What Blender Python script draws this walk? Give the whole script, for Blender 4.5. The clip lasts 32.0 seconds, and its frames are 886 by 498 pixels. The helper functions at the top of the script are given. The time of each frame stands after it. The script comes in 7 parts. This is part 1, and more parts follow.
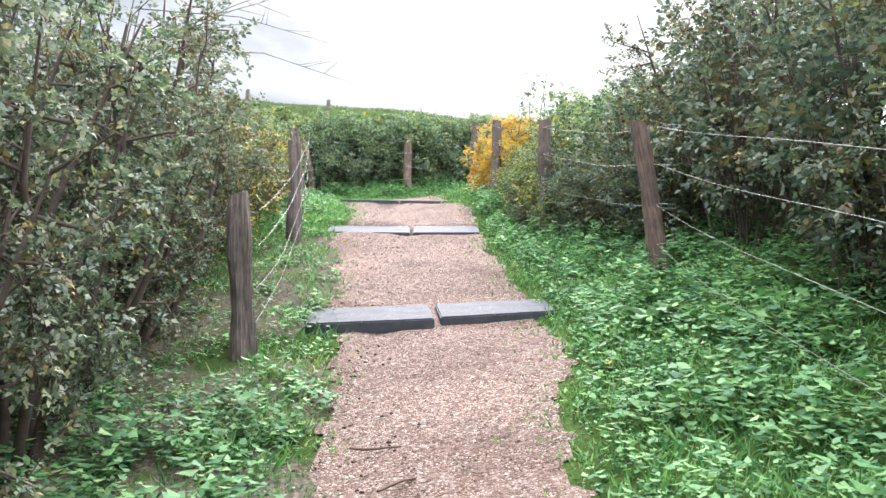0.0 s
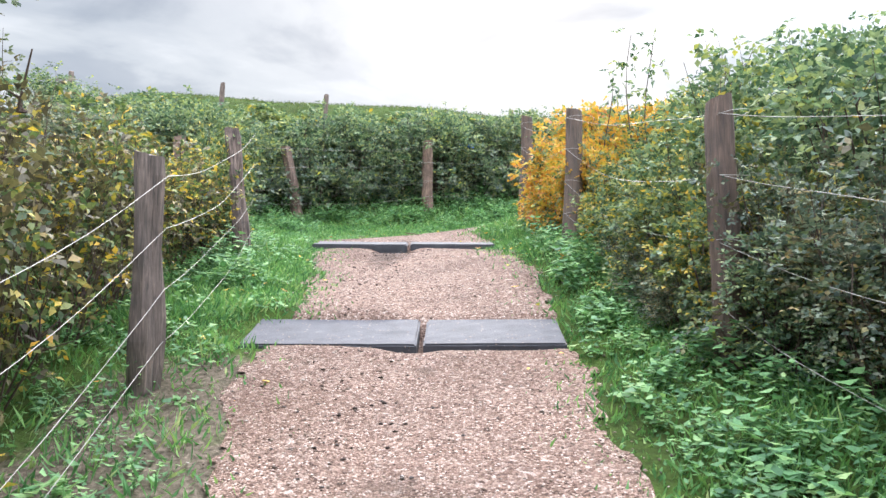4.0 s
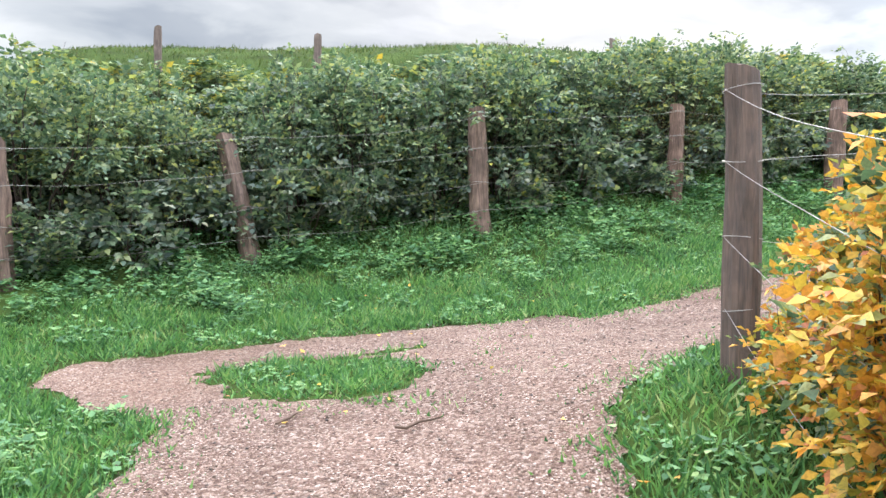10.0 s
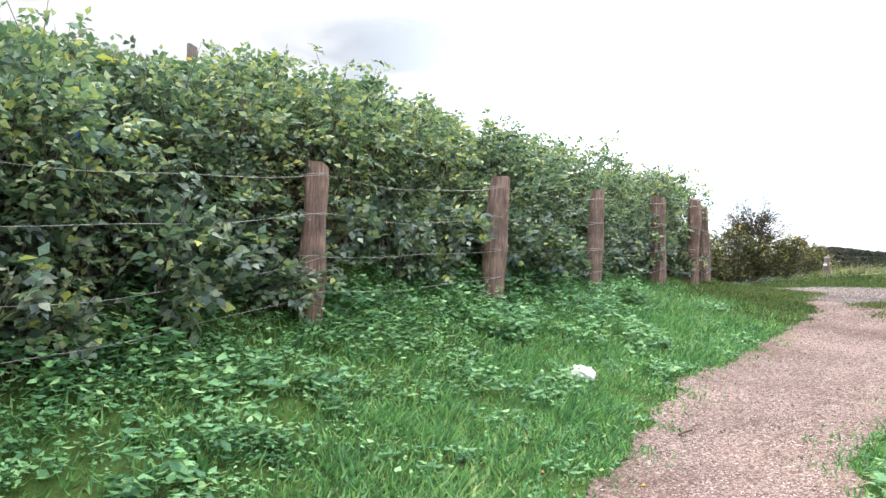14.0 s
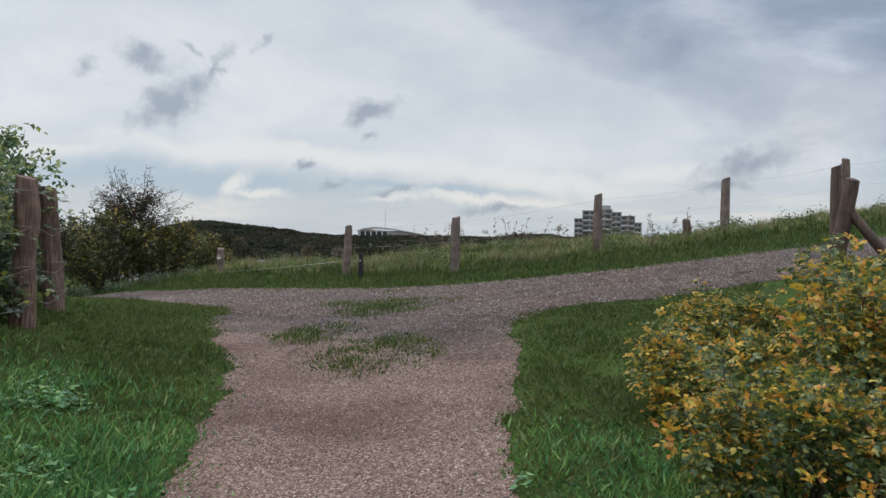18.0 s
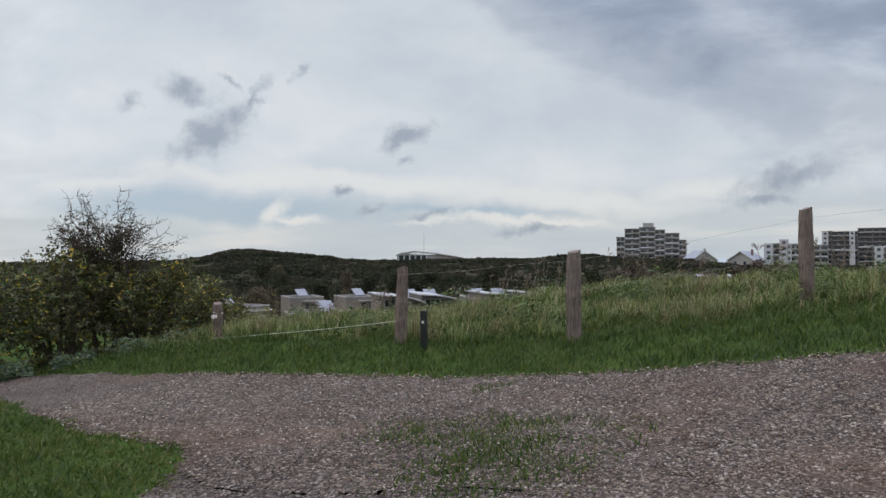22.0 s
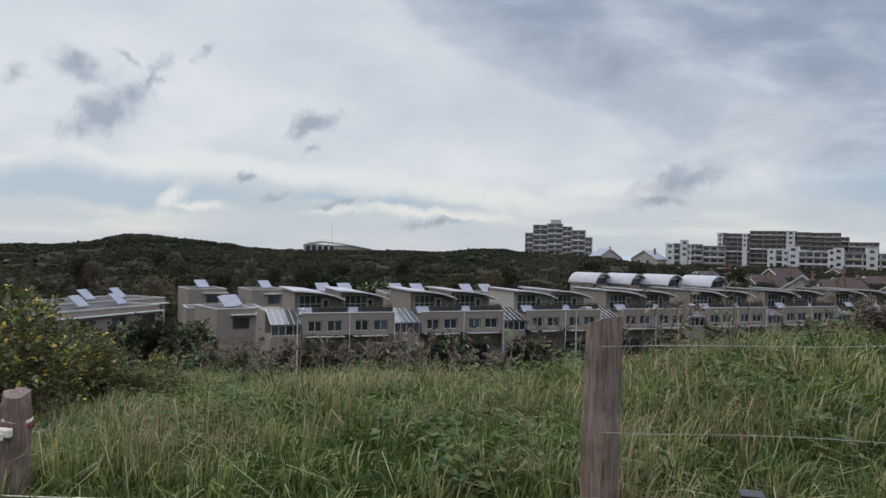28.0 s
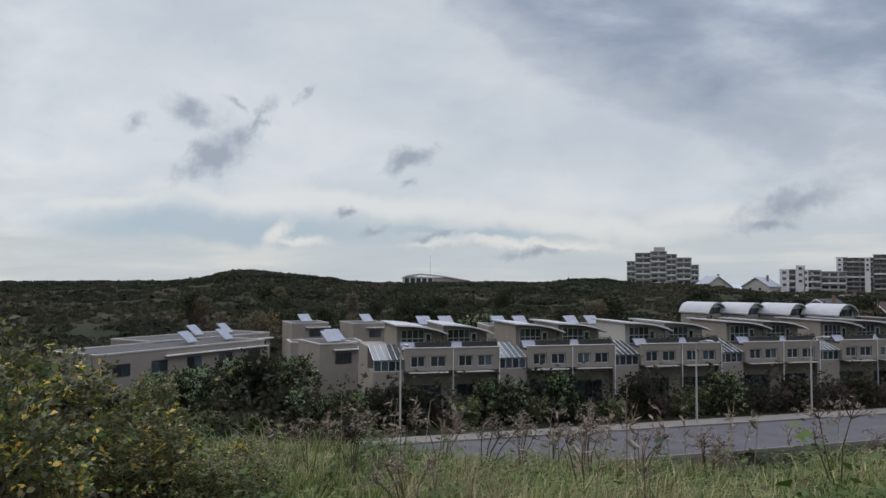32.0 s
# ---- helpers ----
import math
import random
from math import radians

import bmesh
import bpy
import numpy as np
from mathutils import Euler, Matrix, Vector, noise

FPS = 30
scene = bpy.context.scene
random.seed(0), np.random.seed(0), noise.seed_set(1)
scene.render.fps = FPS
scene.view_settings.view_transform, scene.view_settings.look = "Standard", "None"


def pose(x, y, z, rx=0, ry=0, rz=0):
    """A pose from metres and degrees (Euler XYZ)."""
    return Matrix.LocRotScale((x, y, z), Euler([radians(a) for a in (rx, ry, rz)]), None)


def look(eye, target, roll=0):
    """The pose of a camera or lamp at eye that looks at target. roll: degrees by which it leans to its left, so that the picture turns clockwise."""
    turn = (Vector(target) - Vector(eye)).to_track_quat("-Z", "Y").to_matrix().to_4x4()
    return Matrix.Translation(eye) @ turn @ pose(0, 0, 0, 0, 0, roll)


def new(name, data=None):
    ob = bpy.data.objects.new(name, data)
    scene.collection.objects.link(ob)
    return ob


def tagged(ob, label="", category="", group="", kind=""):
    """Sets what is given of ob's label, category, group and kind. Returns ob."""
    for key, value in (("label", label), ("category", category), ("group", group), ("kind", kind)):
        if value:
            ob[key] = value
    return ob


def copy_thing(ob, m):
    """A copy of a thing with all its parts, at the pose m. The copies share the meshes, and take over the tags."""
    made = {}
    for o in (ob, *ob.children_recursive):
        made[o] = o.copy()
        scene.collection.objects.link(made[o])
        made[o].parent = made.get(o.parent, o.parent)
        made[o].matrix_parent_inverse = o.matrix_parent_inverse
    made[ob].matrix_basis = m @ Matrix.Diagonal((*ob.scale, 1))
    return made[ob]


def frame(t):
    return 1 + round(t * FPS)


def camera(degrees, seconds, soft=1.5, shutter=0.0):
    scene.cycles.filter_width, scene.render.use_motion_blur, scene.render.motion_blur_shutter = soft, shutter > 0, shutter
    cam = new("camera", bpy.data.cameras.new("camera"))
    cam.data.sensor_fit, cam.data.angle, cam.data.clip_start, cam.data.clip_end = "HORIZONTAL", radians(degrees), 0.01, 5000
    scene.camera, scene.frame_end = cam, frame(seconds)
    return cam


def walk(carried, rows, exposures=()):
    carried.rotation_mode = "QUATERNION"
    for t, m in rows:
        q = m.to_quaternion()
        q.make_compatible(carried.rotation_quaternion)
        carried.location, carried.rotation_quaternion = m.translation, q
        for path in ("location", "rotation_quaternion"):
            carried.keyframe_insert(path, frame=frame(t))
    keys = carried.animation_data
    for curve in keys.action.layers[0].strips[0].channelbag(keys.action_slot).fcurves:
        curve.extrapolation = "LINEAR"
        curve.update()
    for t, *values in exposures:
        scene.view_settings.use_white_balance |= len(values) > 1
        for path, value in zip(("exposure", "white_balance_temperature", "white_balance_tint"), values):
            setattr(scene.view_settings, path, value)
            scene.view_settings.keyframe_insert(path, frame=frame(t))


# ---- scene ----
cam = camera(61.6, 32.0)
METRES, EYE, TILT, LEAN, TURN = 36.0, 1.45, 1.6, -1.76, 0.0
ROWS = [
    (0.0, 0.0, 0.0, 0.0, -0.0, 0.66, -0.11),
    (0.5, -0.0008, 0.0195, 0.0031, 0.31, 0.79, -0.19),
    (1.0, -0.0023, 0.038, 0.0063, 0.43, 1.52, 1.11),
    (1.5, -0.0022, 0.0573, 0.0085, 0.71, 1.06, 1.35),
    (2.0, -0.0023, 0.0748, 0.0101, 0.08, 0.08, 0.44),
    (2.5, -0.0006, 0.0918, 0.0117, -0.27, -0.12, 0.82),
    (3.0, 0.0005, 0.1085, 0.0148, 1.02, 0.69, 0.27),
    (3.5, -0.001, 0.1258, 0.0187, 1.55, 1.03, -0.2),
    (5.5, -0.005, 0.1855, 0.0338, 4.97, 0.65, 3.13),
    (6.0, -0.0053, 0.1984, 0.0363, 3.82, 0.61, 2.67),
    (6.5, -0.0038, 0.2117, 0.0393, 2.33, 0.5, 2.41),
    (7.0, -0.0016, 0.2279, 0.0431, 4.23, 0.8, 2.8),
    (7.5, -0.0019, 0.2446, 0.0463, 5.6, 1.58, 2.92),
    (8.0, -0.0005, 0.2605, 0.0481, 6.21, 1.02, 2.71),
    (8.5, -0.0014, 0.2745, 0.0516, 7.49, -0.74, 2.43),
    (9.0, -0.0046, 0.2896, 0.0566, 8.26, -2.1, 2.65),
    (9.5, -0.005, 0.3032, 0.0586, 8.19, -3.11, 2.74),
    (10.0, -0.0064, 0.3194, 0.0615, 7.81, -3.79, 2.84),
    (10.5, -0.0067, 0.3347, 0.0651, 3.99, -4.62, 2.44),
    (11.0, -0.0067, 0.3486, 0.0681, 7.06, -4.54, 1.43),
    (11.5, -0.0097, 0.3631, 0.07, 10.4, -3.8, 1.73),
    (12.0, -0.0103, 0.3766, 0.0726, 9.62, -3.86, 1.48),
    (12.5, -0.0108, 0.3879, 0.0767, 7.04, -3.5, 0.76),
    (13.0, -0.0131, 0.4005, 0.0777, -1.48, -2.42, 0.61),
    (13.5, -0.0121, 0.4143, 0.0773, -15.37, -2.17, -0.28),
    (14.0, -0.0098, 0.4297, 0.0778, -27.41, -2.22, -0.63),
    (14.5, -0.0048, 0.4449, 0.0798, -43.19, -2.96, 0.21),
    (15.0, 0.0059, 0.4583, 0.0806, -52.48, -2.84, 0.61),
    (15.5, 0.0171, 0.4715, 0.0812, -58.86, -2.9, 0.16),
    (17.5, 0.0762, 0.5066, 0.0843, -70.45, -2.84, -1.49),
    (18.0, 0.0927, 0.5145, 0.0844, -72.57, -3.21, -2.08),
    (18.5, 0.1099, 0.5213, 0.0845, -73.58, -3.49, -2.61),
    (19.0, 0.1258, 0.5304, 0.085, -71.34, -3.11, -1.32),
    (19.5, 0.1421, 0.5385, 0.0851, -69.86, -2.47, -0.45),
    (20.0, 0.1603, 0.5462, 0.0856, -69.87, -1.84, -0.09),
    (20.5, 0.1767, 0.5546, 0.0864, -69.86, -1.47, 0.14),
    (21.0, 0.1935, 0.5635, 0.0867, -69.86, -1.3, -0.0),
    (21.5, 0.2084, 0.5734, 0.0867, -69.88, -1.38, -0.23),
    (22.0, 0.2248, 0.5816, 0.0865, -69.71, -1.55, -0.55),
    (22.5, 0.2395, 0.5902, 0.0864, -69.0, -1.8, -0.81),
    (23.0, 0.2534, 0.5981, 0.0875, -67.83, -2.03, -0.69),
    (23.5, 0.267, 0.6061, 0.089, -65.79, -2.21, -0.24),
    (24.0, 0.2789, 0.6157, 0.0896, -63.84, -2.46, 0.4),
    (24.5, 0.293, 0.6256, 0.0887, -62.49, -2.7, 0.89),
    (26.5, 0.3492, 0.6665, 0.0856, -70.75, -2.69, -0.83),
    (27.0, 0.3642, 0.6752, 0.0846, -73.46, -2.28, -1.58),
    (27.5, 0.3769, 0.6843, 0.0835, -75.41, -2.05, -2.04),
    (28.0, 0.3915, 0.6923, 0.0825, -76.95, -1.99, -2.32),
    (28.5, 0.4047, 0.7003, 0.0823, -78.29, -1.8, -2.5),
    (29.0, 0.417, 0.7069, 0.0824, -79.64, -1.46, -2.55),
    (29.5, 0.4289, 0.7116, 0.0823, -80.8, -0.91, -2.55),
    (30.0, 0.4383, 0.7167, 0.0814, -81.54, -0.34, -2.21),
    (30.5, 0.4453, 0.7211, 0.0814, -81.49, 0.15, -1.75),
    (31.0, 0.4517, 0.7242, 0.0811, -79.96, 0.46, -1.22),
    (31.5, 0.4532, 0.7261, 0.0814, -77.23, 0.59, -0.72),
    (32.0, 0.4525, 0.7272, 0.0813, -69.51, 0.18, -1.12),
]

EXPOSURES = [(0.0, 1.4), (2.0, 1.35), (3.5, 1.25), (5.5, 1.05), (8.0, 0.87), (9.5, 1.05), (11.0, 1.25), (12.3, 1.5), (13.0, 1.65), (13.5, 1.45), (14.0, 1.1), (14.5, 0.55), (15.0, 0.05), (15.6, -0.15), (17.5, -0.45), (20.0, -0.55), (27.0, -0.54), (29.0, -0.47), (30.0, -0.54), (31.0, -0.6), (32.0, -0.6)]
walk(cam, [(t, pose(0, 0, EYE, TILT, LEAN, TURN) @ pose(METRES * x, METRES * y, METRES * z, 90 + pitch, roll, yaw)) for t, x, y, z, yaw, pitch, roll in ROWS], EXPOSURES)

# ---------------------------------------------------------------- world, sun
SUN_AZ, SUN_EL = 2.0, 30.0


def nd(tree, kind, **inputs):
    n = tree.nodes.new(kind)
    for k, v in inputs.items():
        key = int(k[1:]) if k[0] == "i" and k[1:].isdigit() else k.replace("_", " ")
        if isinstance(v, bpy.types.NodeSocket):
            tree.links.new(v, n.inputs[key])
        else:
            n.inputs[key].default_value = v
    return n


def math_node(tree, op, a, b=0.0, c=None):
    n = tree.nodes.new("ShaderNodeMath")
    n.operation = op
    for i, v in enumerate((a, b) if c is None else (a, b, c)):
        if isinstance(v, bpy.types.NodeSocket):
            tree.links.new(v, n.inputs[i])
        else:
            n.inputs[i].default_value = v
    return n.outputs[0]


def mix_col(tree, fac, a, b, blend="MIX"):
    n = tree.nodes.new("ShaderNodeMix")
    n.data_type, n.blend_type = "RGBA", blend
    for i, v in ((0, fac), (6, a), (7, b)):
        if isinstance(v, bpy.types.NodeSocket):
            tree.links.new(v, n.inputs[i])
        else:
            n.inputs[i].default_value = v if i == 0 else (*v[:3], 1)
    return n.outputs[2]


def ramp(tree, fac, stops, smooth=False):
    n = tree.nodes.new("ShaderNodeValToRGB")
    if smooth:
        n.color_ramp.interpolation = "EASE"
    e = n.color_ramp.elements
    while len(e) < len(stops):
        e.new(0.5)
    for k, (p, c) in zip(e, stops):
        k.position, k.color = p, ((c, c, c, 1) if isinstance(c, (int, float)) else (*c, 1))
    tree.links.new(fac, n.inputs[0])
    return n.outputs[0]


def direction(az, el):
    a, e = radians(az), radians(el)
    return (math.sin(a) * math.cos(e), math.cos(a) * math.cos(e), math.sin(e))


def build_world():
    w = bpy.data.worlds.new("overcast_sky")
    scene.world = w
    w.use_nodes = True
    t = w.node_tree
    t.nodes.clear()
    co = t.nodes.new("ShaderNodeTexCoord").outputs["Generated"]
    sky = t.nodes.new("ShaderNodeTexSky")
    sky.sky_type, sky.sun_disc = "NISHITA", False
    sky.sun_elevation, sky.sun_rotation = radians(SUN_EL), radians(SUN_AZ)
    blue = nd(t, "ShaderNodeVectorMath", i0=sky.outputs[0], i1=(0.10, 0.10, 0.10))
    blue.operation = "MULTIPLY"
    sep = nd(t, "ShaderNodeSeparateXYZ", i0=co)
    up = math_node(t, "MAXIMUM", sep.outputs[2], 0.0)
    den = math_node(t, "ADD", up, 0.16)
    flat = nd(t, "ShaderNodeCombineXYZ", i0=math_node(t, "DIVIDE", sep.outputs[0], den), i1=math_node(t, "DIVIDE", sep.outputs[1], den))
    big = nd(t, "ShaderNodeTexNoise", Vector=flat.outputs[0], Scale=0.75, Detail=7.0, Roughness=0.52, Distortion=0.4)
    fine = nd(t, "ShaderNodeTexNoise", Vector=flat.outputs[0], Scale=2.3, Detail=8.0, Roughness=0.6, Distortion=0.6)
    both = math_node(t, "MULTIPLY_ADD", fine.outputs[0], 0.22, math_node(t, "MULTIPLY", big.outputs[0], 0.85))
    cloud = ramp(t, both, [(0.40, (0.78, 0.80, 0.83)), (0.52, (0.62, 0.655, 0.71)), (0.62, (0.42, 0.465, 0.56)), (0.72, (0.29, 0.33, 0.43))])
    # a bright, thinner veil towards the sun
    sun = nd(t, "ShaderNodeVectorMath", i0=co, i1=direction(SUN_AZ, SUN_EL))
    sun.operation = "DOT_PRODUCT"
    near_sun = nd(t, "ShaderNodeMapRange", Value=sun.outputs["Value"], From_Min=0.88, From_Max=1.0, To_Min=0.0, To_Max=0.6)
    near_sun.interpolation_type = "SMOOTHSTEP"
    cloud = mix_col(t, near_sun.outputs[0], cloud, (1.1, 1.1, 1.12))
    # low on the sky: pale streaks over a grey-blue haze
    streak_co = nd(t, "ShaderNodeVectorMath", i0=co, i1=(2.2, 2.2, 30.0))
    streak_co.operation = "MULTIPLY"
    streak = nd(t, "ShaderNodeTexNoise", Vector=streak_co.outputs[0], Scale=1.0, Detail=5.0, Roughness=0.55, Distortion=0.3)
    low = ramp(t, streak.outputs[0], [(0.38, (0.42, 0.52, 0.63)), (0.5, (0.62, 0.67, 0.72)), (0.6, (0.90, 0.89, 0.86))])
    low_mask = ramp(t, up, [(0.03, 1.0), (0.17, 0.0)], True)
    cloud = mix_col(t, low_mask, cloud, low)
    band_noise = nd(t, "ShaderNodeTexNoise", Vector=streak_co.outputs[0], Scale=0.6, Detail=4.0).outputs[0]
    band_mask = math_node(t, "MULTIPLY", ramp(t, up, [(0.06, 0.0), (0.105, 1.0), (0.17, 0.0)], True), ramp(t, band_noise, [(0.35, 0.2), (0.6, 0.85)]))
    cloud = mix_col(t, band_mask, cloud, (0.86, 0.875, 0.885))
    haze_mask = ramp(t, up, [(0.0, 1.0), (0.045, 0.0)], True)
    cloud = mix_col(t, haze_mask, cloud, (0.55, 0.62, 0.68))
    # the eastern sky: plane coordinates, in degrees, round a point low in the east
    way, side = Vector(direction(75.0, 9.0)), Vector(direction(165.0, 0.0))
    above = side.cross(way)

    def along(v):
        n = nd(t, "ShaderNodeVectorMath", i0=co, i1=tuple(v))
        n.operation = "DOT_PRODUCT"
        return n.outputs["Value"]

    ahead = math_node(t, "MAXIMUM", along(way), 0.02)
    px = math_node(t, "MULTIPLY", math_node(t, "DIVIDE", along(side), ahead), 57.3)
    py = math_node(t, "MULTIPLY", math_node(t, "DIVIDE", along(above), ahead), 57.3)
    plane = nd(t, "ShaderNodeCombineXYZ", i0=px, i1=py).outputs[0]
    east = nd(t, "ShaderNodeMapRange", Value=along(way), From_Min=0.55, From_Max=0.74)
    east.interpolation_type = "SMOOTHSTEP"

    def warp(scale, amount, detail):
        n = nd(t, "ShaderNodeTexNoise", Vector=plane, Scale=scale, Detail=detail, Roughness=0.6)
        c = nd(t, "ShaderNodeVectorMath", i0=n.outputs["Color"], i1=(0.5, 0.5, 0.5))
        c.operation = "SUBTRACT"
        m = nd(t, "ShaderNodeVectorMath", i0=c.outputs[0], i1=(amount, amount * 0.7, 0.0))
        m.operation = "MULTIPLY"
        return nd(t, "ShaderNodeVectorMath", i0=plane, i1=m.outputs[0]).outputs[0]

    def stretched(sx, sy, scale, detail, rough, angle=0.0, twist=0.3):
        m = t.nodes.new("ShaderNodeMapping")
        m.inputs["Rotation"].default_value = (0, 0, radians(angle))
        m.inputs["Scale"].default_value = (sx, sy, 1.0)
        t.links.new(plane, m.inputs["Vector"])
        return nd(t, "ShaderNodeTexNoise", Vector=m.outputs[0], Scale=scale, Detail=detail, Roughness=rough, Distortion=twist).outputs[0]

    def heaps(spots, place, edge=1.0):
        """The nearness to ellipses of (x, y, half length, half width, tilt, weight): 1 at their hearts, 0 at their rims."""
        total = None
        for x, y, a, b, tilt, weight in spots:
            m = t.nodes.new("ShaderNodeMapping")
            m.vector_type = "TEXTURE"
            m.inputs["Location"].default_value = (x, y, 0)
            m.inputs["Rotation"].default_value = (0, 0, radians(tilt))
            m.inputs["Scale"].default_value = (a, b, 1.0)
            t.links.new(place, m.inputs["Vector"])
            d = nd(t, "ShaderNodeVectorMath", i0=m.outputs[0])
            d.operation = "LENGTH"
            k = nd(t, "ShaderNodeMapRange", Value=d.outputs["Value"], From_Min=0.0, From_Max=1.5 * edge, To_Min=weight, To_Max=0.0)
            total = k.outputs[0] if total is None else math_node(t, "MAXIMUM", total, k.outputs[0])
        return total

    loose, fine_warp = warp(0.12, 5.0, 4.0), warp(0.42, 3.4, 6.0)
    veil = stretched(0.5, 1.0, 0.11, 6.0, 0.55, -8.0)
    pale = ramp(t, veil, [(0.36, (0.59, 0.65, 0.725)), (0.5, (0.665, 0.715, 0.775)), (0.64, (0.76, 0.795, 0.835))])
    # a broad grey deck that comes in from the upper south-east, streaked with thin bright rents
    deck = heaps(((27.0, 12.0, 34.0, 10.5, -15.0, 1.0), (8.0, 10.5, 19.0, 5.5, -26.0, 0.9), (40.0, 2.0, 18.0, 9.0, 0.0, 0.7)), loose)
    lumps = stretched(0.5, 1.0, 0.17, 7.0, 0.58, 4.0, 0.3)
    thickness = ramp(t, math_node(t, "MULTIPLY_ADD", lumps, 0.55, math_node(t, "MULTIPLY", deck, 0.75)), [(0.36, 0.0), (0.54, 0.5), (0.80, 1.0)], True)
    rent = ramp(t, stretched(0.4, 1.1, 0.24, 6.0, 0.55, 6.0, 0.2), [(0.34, (0.29, 0.345, 0.455)), (0.5, (0.355, 0.415, 0.53)), (0.6, (0.45, 0.515, 0.63)), (0.72, (0.63, 0.69, 0.78))])
    eastern = mix_col(t, thickness, pale, rent)
    low = ramp(t, stretched(0.22, 1.4, 0.25, 5.0, 0.55), [(0.36, (0.53, 0.595, 0.655)), (0.52, (0.60, 0.65, 0.69)), (0.66, (0.75, 0.755, 0.745))])
    low_band = heaps(((0.0, -8.6, 80.0, 4.6, 0.0, 1.0),), plane)
    eastern = mix_col(t, ramp(t, low_band, [(0.15, 0.0), (0.6, 0.9)], True), eastern, low)
    blue_gap = heaps(((-24.0, -4.9, 15.0, 1.5, -2.0, 1.0), (-4.0, -5.3, 12.0, 0.5, -4.0, 0.8), (40.0, -3.5, 12.0, 2.5, 2.0, 0.8)), loose)
    eastern = mix_col(t, ramp(t, blue_gap, [(0.2, 0.0), (0.75, 0.8)], True), eastern, (0.42, 0.53, 0.64))
    bright = heaps(((-14.0, -2.9, 20.0, 1.0, -4.0, 1.0), (4.0, -4.6, 14.0, 1.0, -5.0, 0.95), (14.0, -4.4, 7.0, 1.0, 4.0, 0.8), (-32.0, -2.6, 10.0, 0.8, 0.0, 0.7)), loose)
    eastern = mix_col(t, ramp(t, bright, [(0.15, 0.0), (0.8, 0.75)], True), eastern, (0.83, 0.84, 0.835))
    white = heaps(((-18.7, -5.3, 1.7, 0.9, 35.0, 1.0), (-17.0, -6.0, 3.2, 0.5, 0.0, 0.9), (-0.6, -6.1, 6.5, 0.45, -3.0, 0.9), (3.5, -6.4, 5.0, 0.4, -2.0, 0.9), (-6.0, -6.3, 4.0, 0.4, 2.0, 0.7)), fine_warp)
    eastern = mix_col(t, ramp(t, white, [(0.15, 0.0), (0.85, 0.8)], True), eastern, (0.86, 0.85, 0.825))
    # torn dark scraps of low cloud, carried by the wind
    dark = heaps(((-23.6, 0.8, 3.2, 1.5, 24.0, 1.0), (-21.6, 1.9, 2.0, 1.3, 40.0, 0.75), (-19.9, 3.2, 2.8, 0.55, 58.0, 0.75), (-21.7, 4.8, 1.3, 0.4, -35.0, 0.62), (-25.3, 4.3, 2.2, 1.1, -18.0, 0.85), (-16.1, 5.4, 1.0, 0.42, 40.0, 0.62),
                  (-8.1, 0.4, 2.4, 0.8, 22.0, 0.95), (-8.9, 0.5, 0.9, 0.7, 0.0, 0.7), (-8.2, -1.6, 0.7, 0.35, 10.0, 0.7), (-13.4, -3.7, 1.1, 0.42, 6.0, 0.85), (20.3, -3.3, 3.8, 1.3, 14.0, 0.85), (18.7, -5.0, 2.6, 0.65, 10.0, 0.8)), fine_warp)
    low_scraps = heaps(((-11.2, -5.2, 1.3, 0.35, 12.0, 0.75), (-6.1, -5.7, 1.6, 0.35, 10.0, 0.8), (1.5, -6.9, 3.0, 0.4, 4.0, 0.75), (-30.0, 3.4, 1.6, 0.8, 20.0, 0.55)), fine_warp)
    dark = math_node(t, "MAXIMUM", dark, low_scraps)
    tear = nd(t, "ShaderNodeTexNoise", Vector=plane, Scale=0.75, Detail=6.0, Roughness=0.62).outputs[0]
    dark = ramp(t, math_node(t, "MULTIPLY_ADD", math_node(t, "SUBTRACT", tear, 0.5), 0.9, dark), [(0.06, 0.0), (0.85, 0.86)], True)
    eastern = mix_col(t, dark, eastern, (0.325, 0.375, 0.46))
    cloud = mix_col(t, east.outputs[0], cloud, eastern)
    # the cloud is thicker and greyer to the north
    north = nd(t, "ShaderNodeVectorMath", i0=co, i1=direction(-12.0, 12.0))
    north.operation = "DOT_PRODUCT"
    thick = nd(t, "ShaderNodeMapRange", Value=north.outputs["Value"], From_Min=0.6, From_Max=0.94, To_Min=1.42, To_Max=0.42)
    thick.interpolation_type = "SMOOTHSTEP"
    cloud = mix_col(t, 1.0, cloud, thick.outputs[0], "MULTIPLY")
    broken = ramp(t, nd(t, "ShaderNodeTexNoise", Vector=flat.outputs[0], Scale=1.5, Detail=7.0, Roughness=0.5, Distortion=0.5).outputs[0], [(0.40, (1.22, 1.21, 1.2)), (0.52, (0.98, 0.99, 1.0)), (0.64, (0.68, 0.71, 0.76))], True)
    north_mask = nd(t, "ShaderNodeMapRange", Value=north.outputs["Value"], From_Min=0.55, From_Max=0.85)
    cloud = mix_col(t, north_mask.outputs[0], cloud, mix_col(t, 1.0, cloud, broken, "MULTIPLY"))
    # an overcast sky is brighter overhead than low down
    high = nd(t, "ShaderNodeMapRange", Value=up, From_Min=0.37, From_Max=0.9, To_Min=1.0, To_Max=4.2)
    high.interpolation_type = "SMOOTHSTEP"
    cloud = mix_col(t, 1.0, cloud, high.outputs[0], "MULTIPLY")
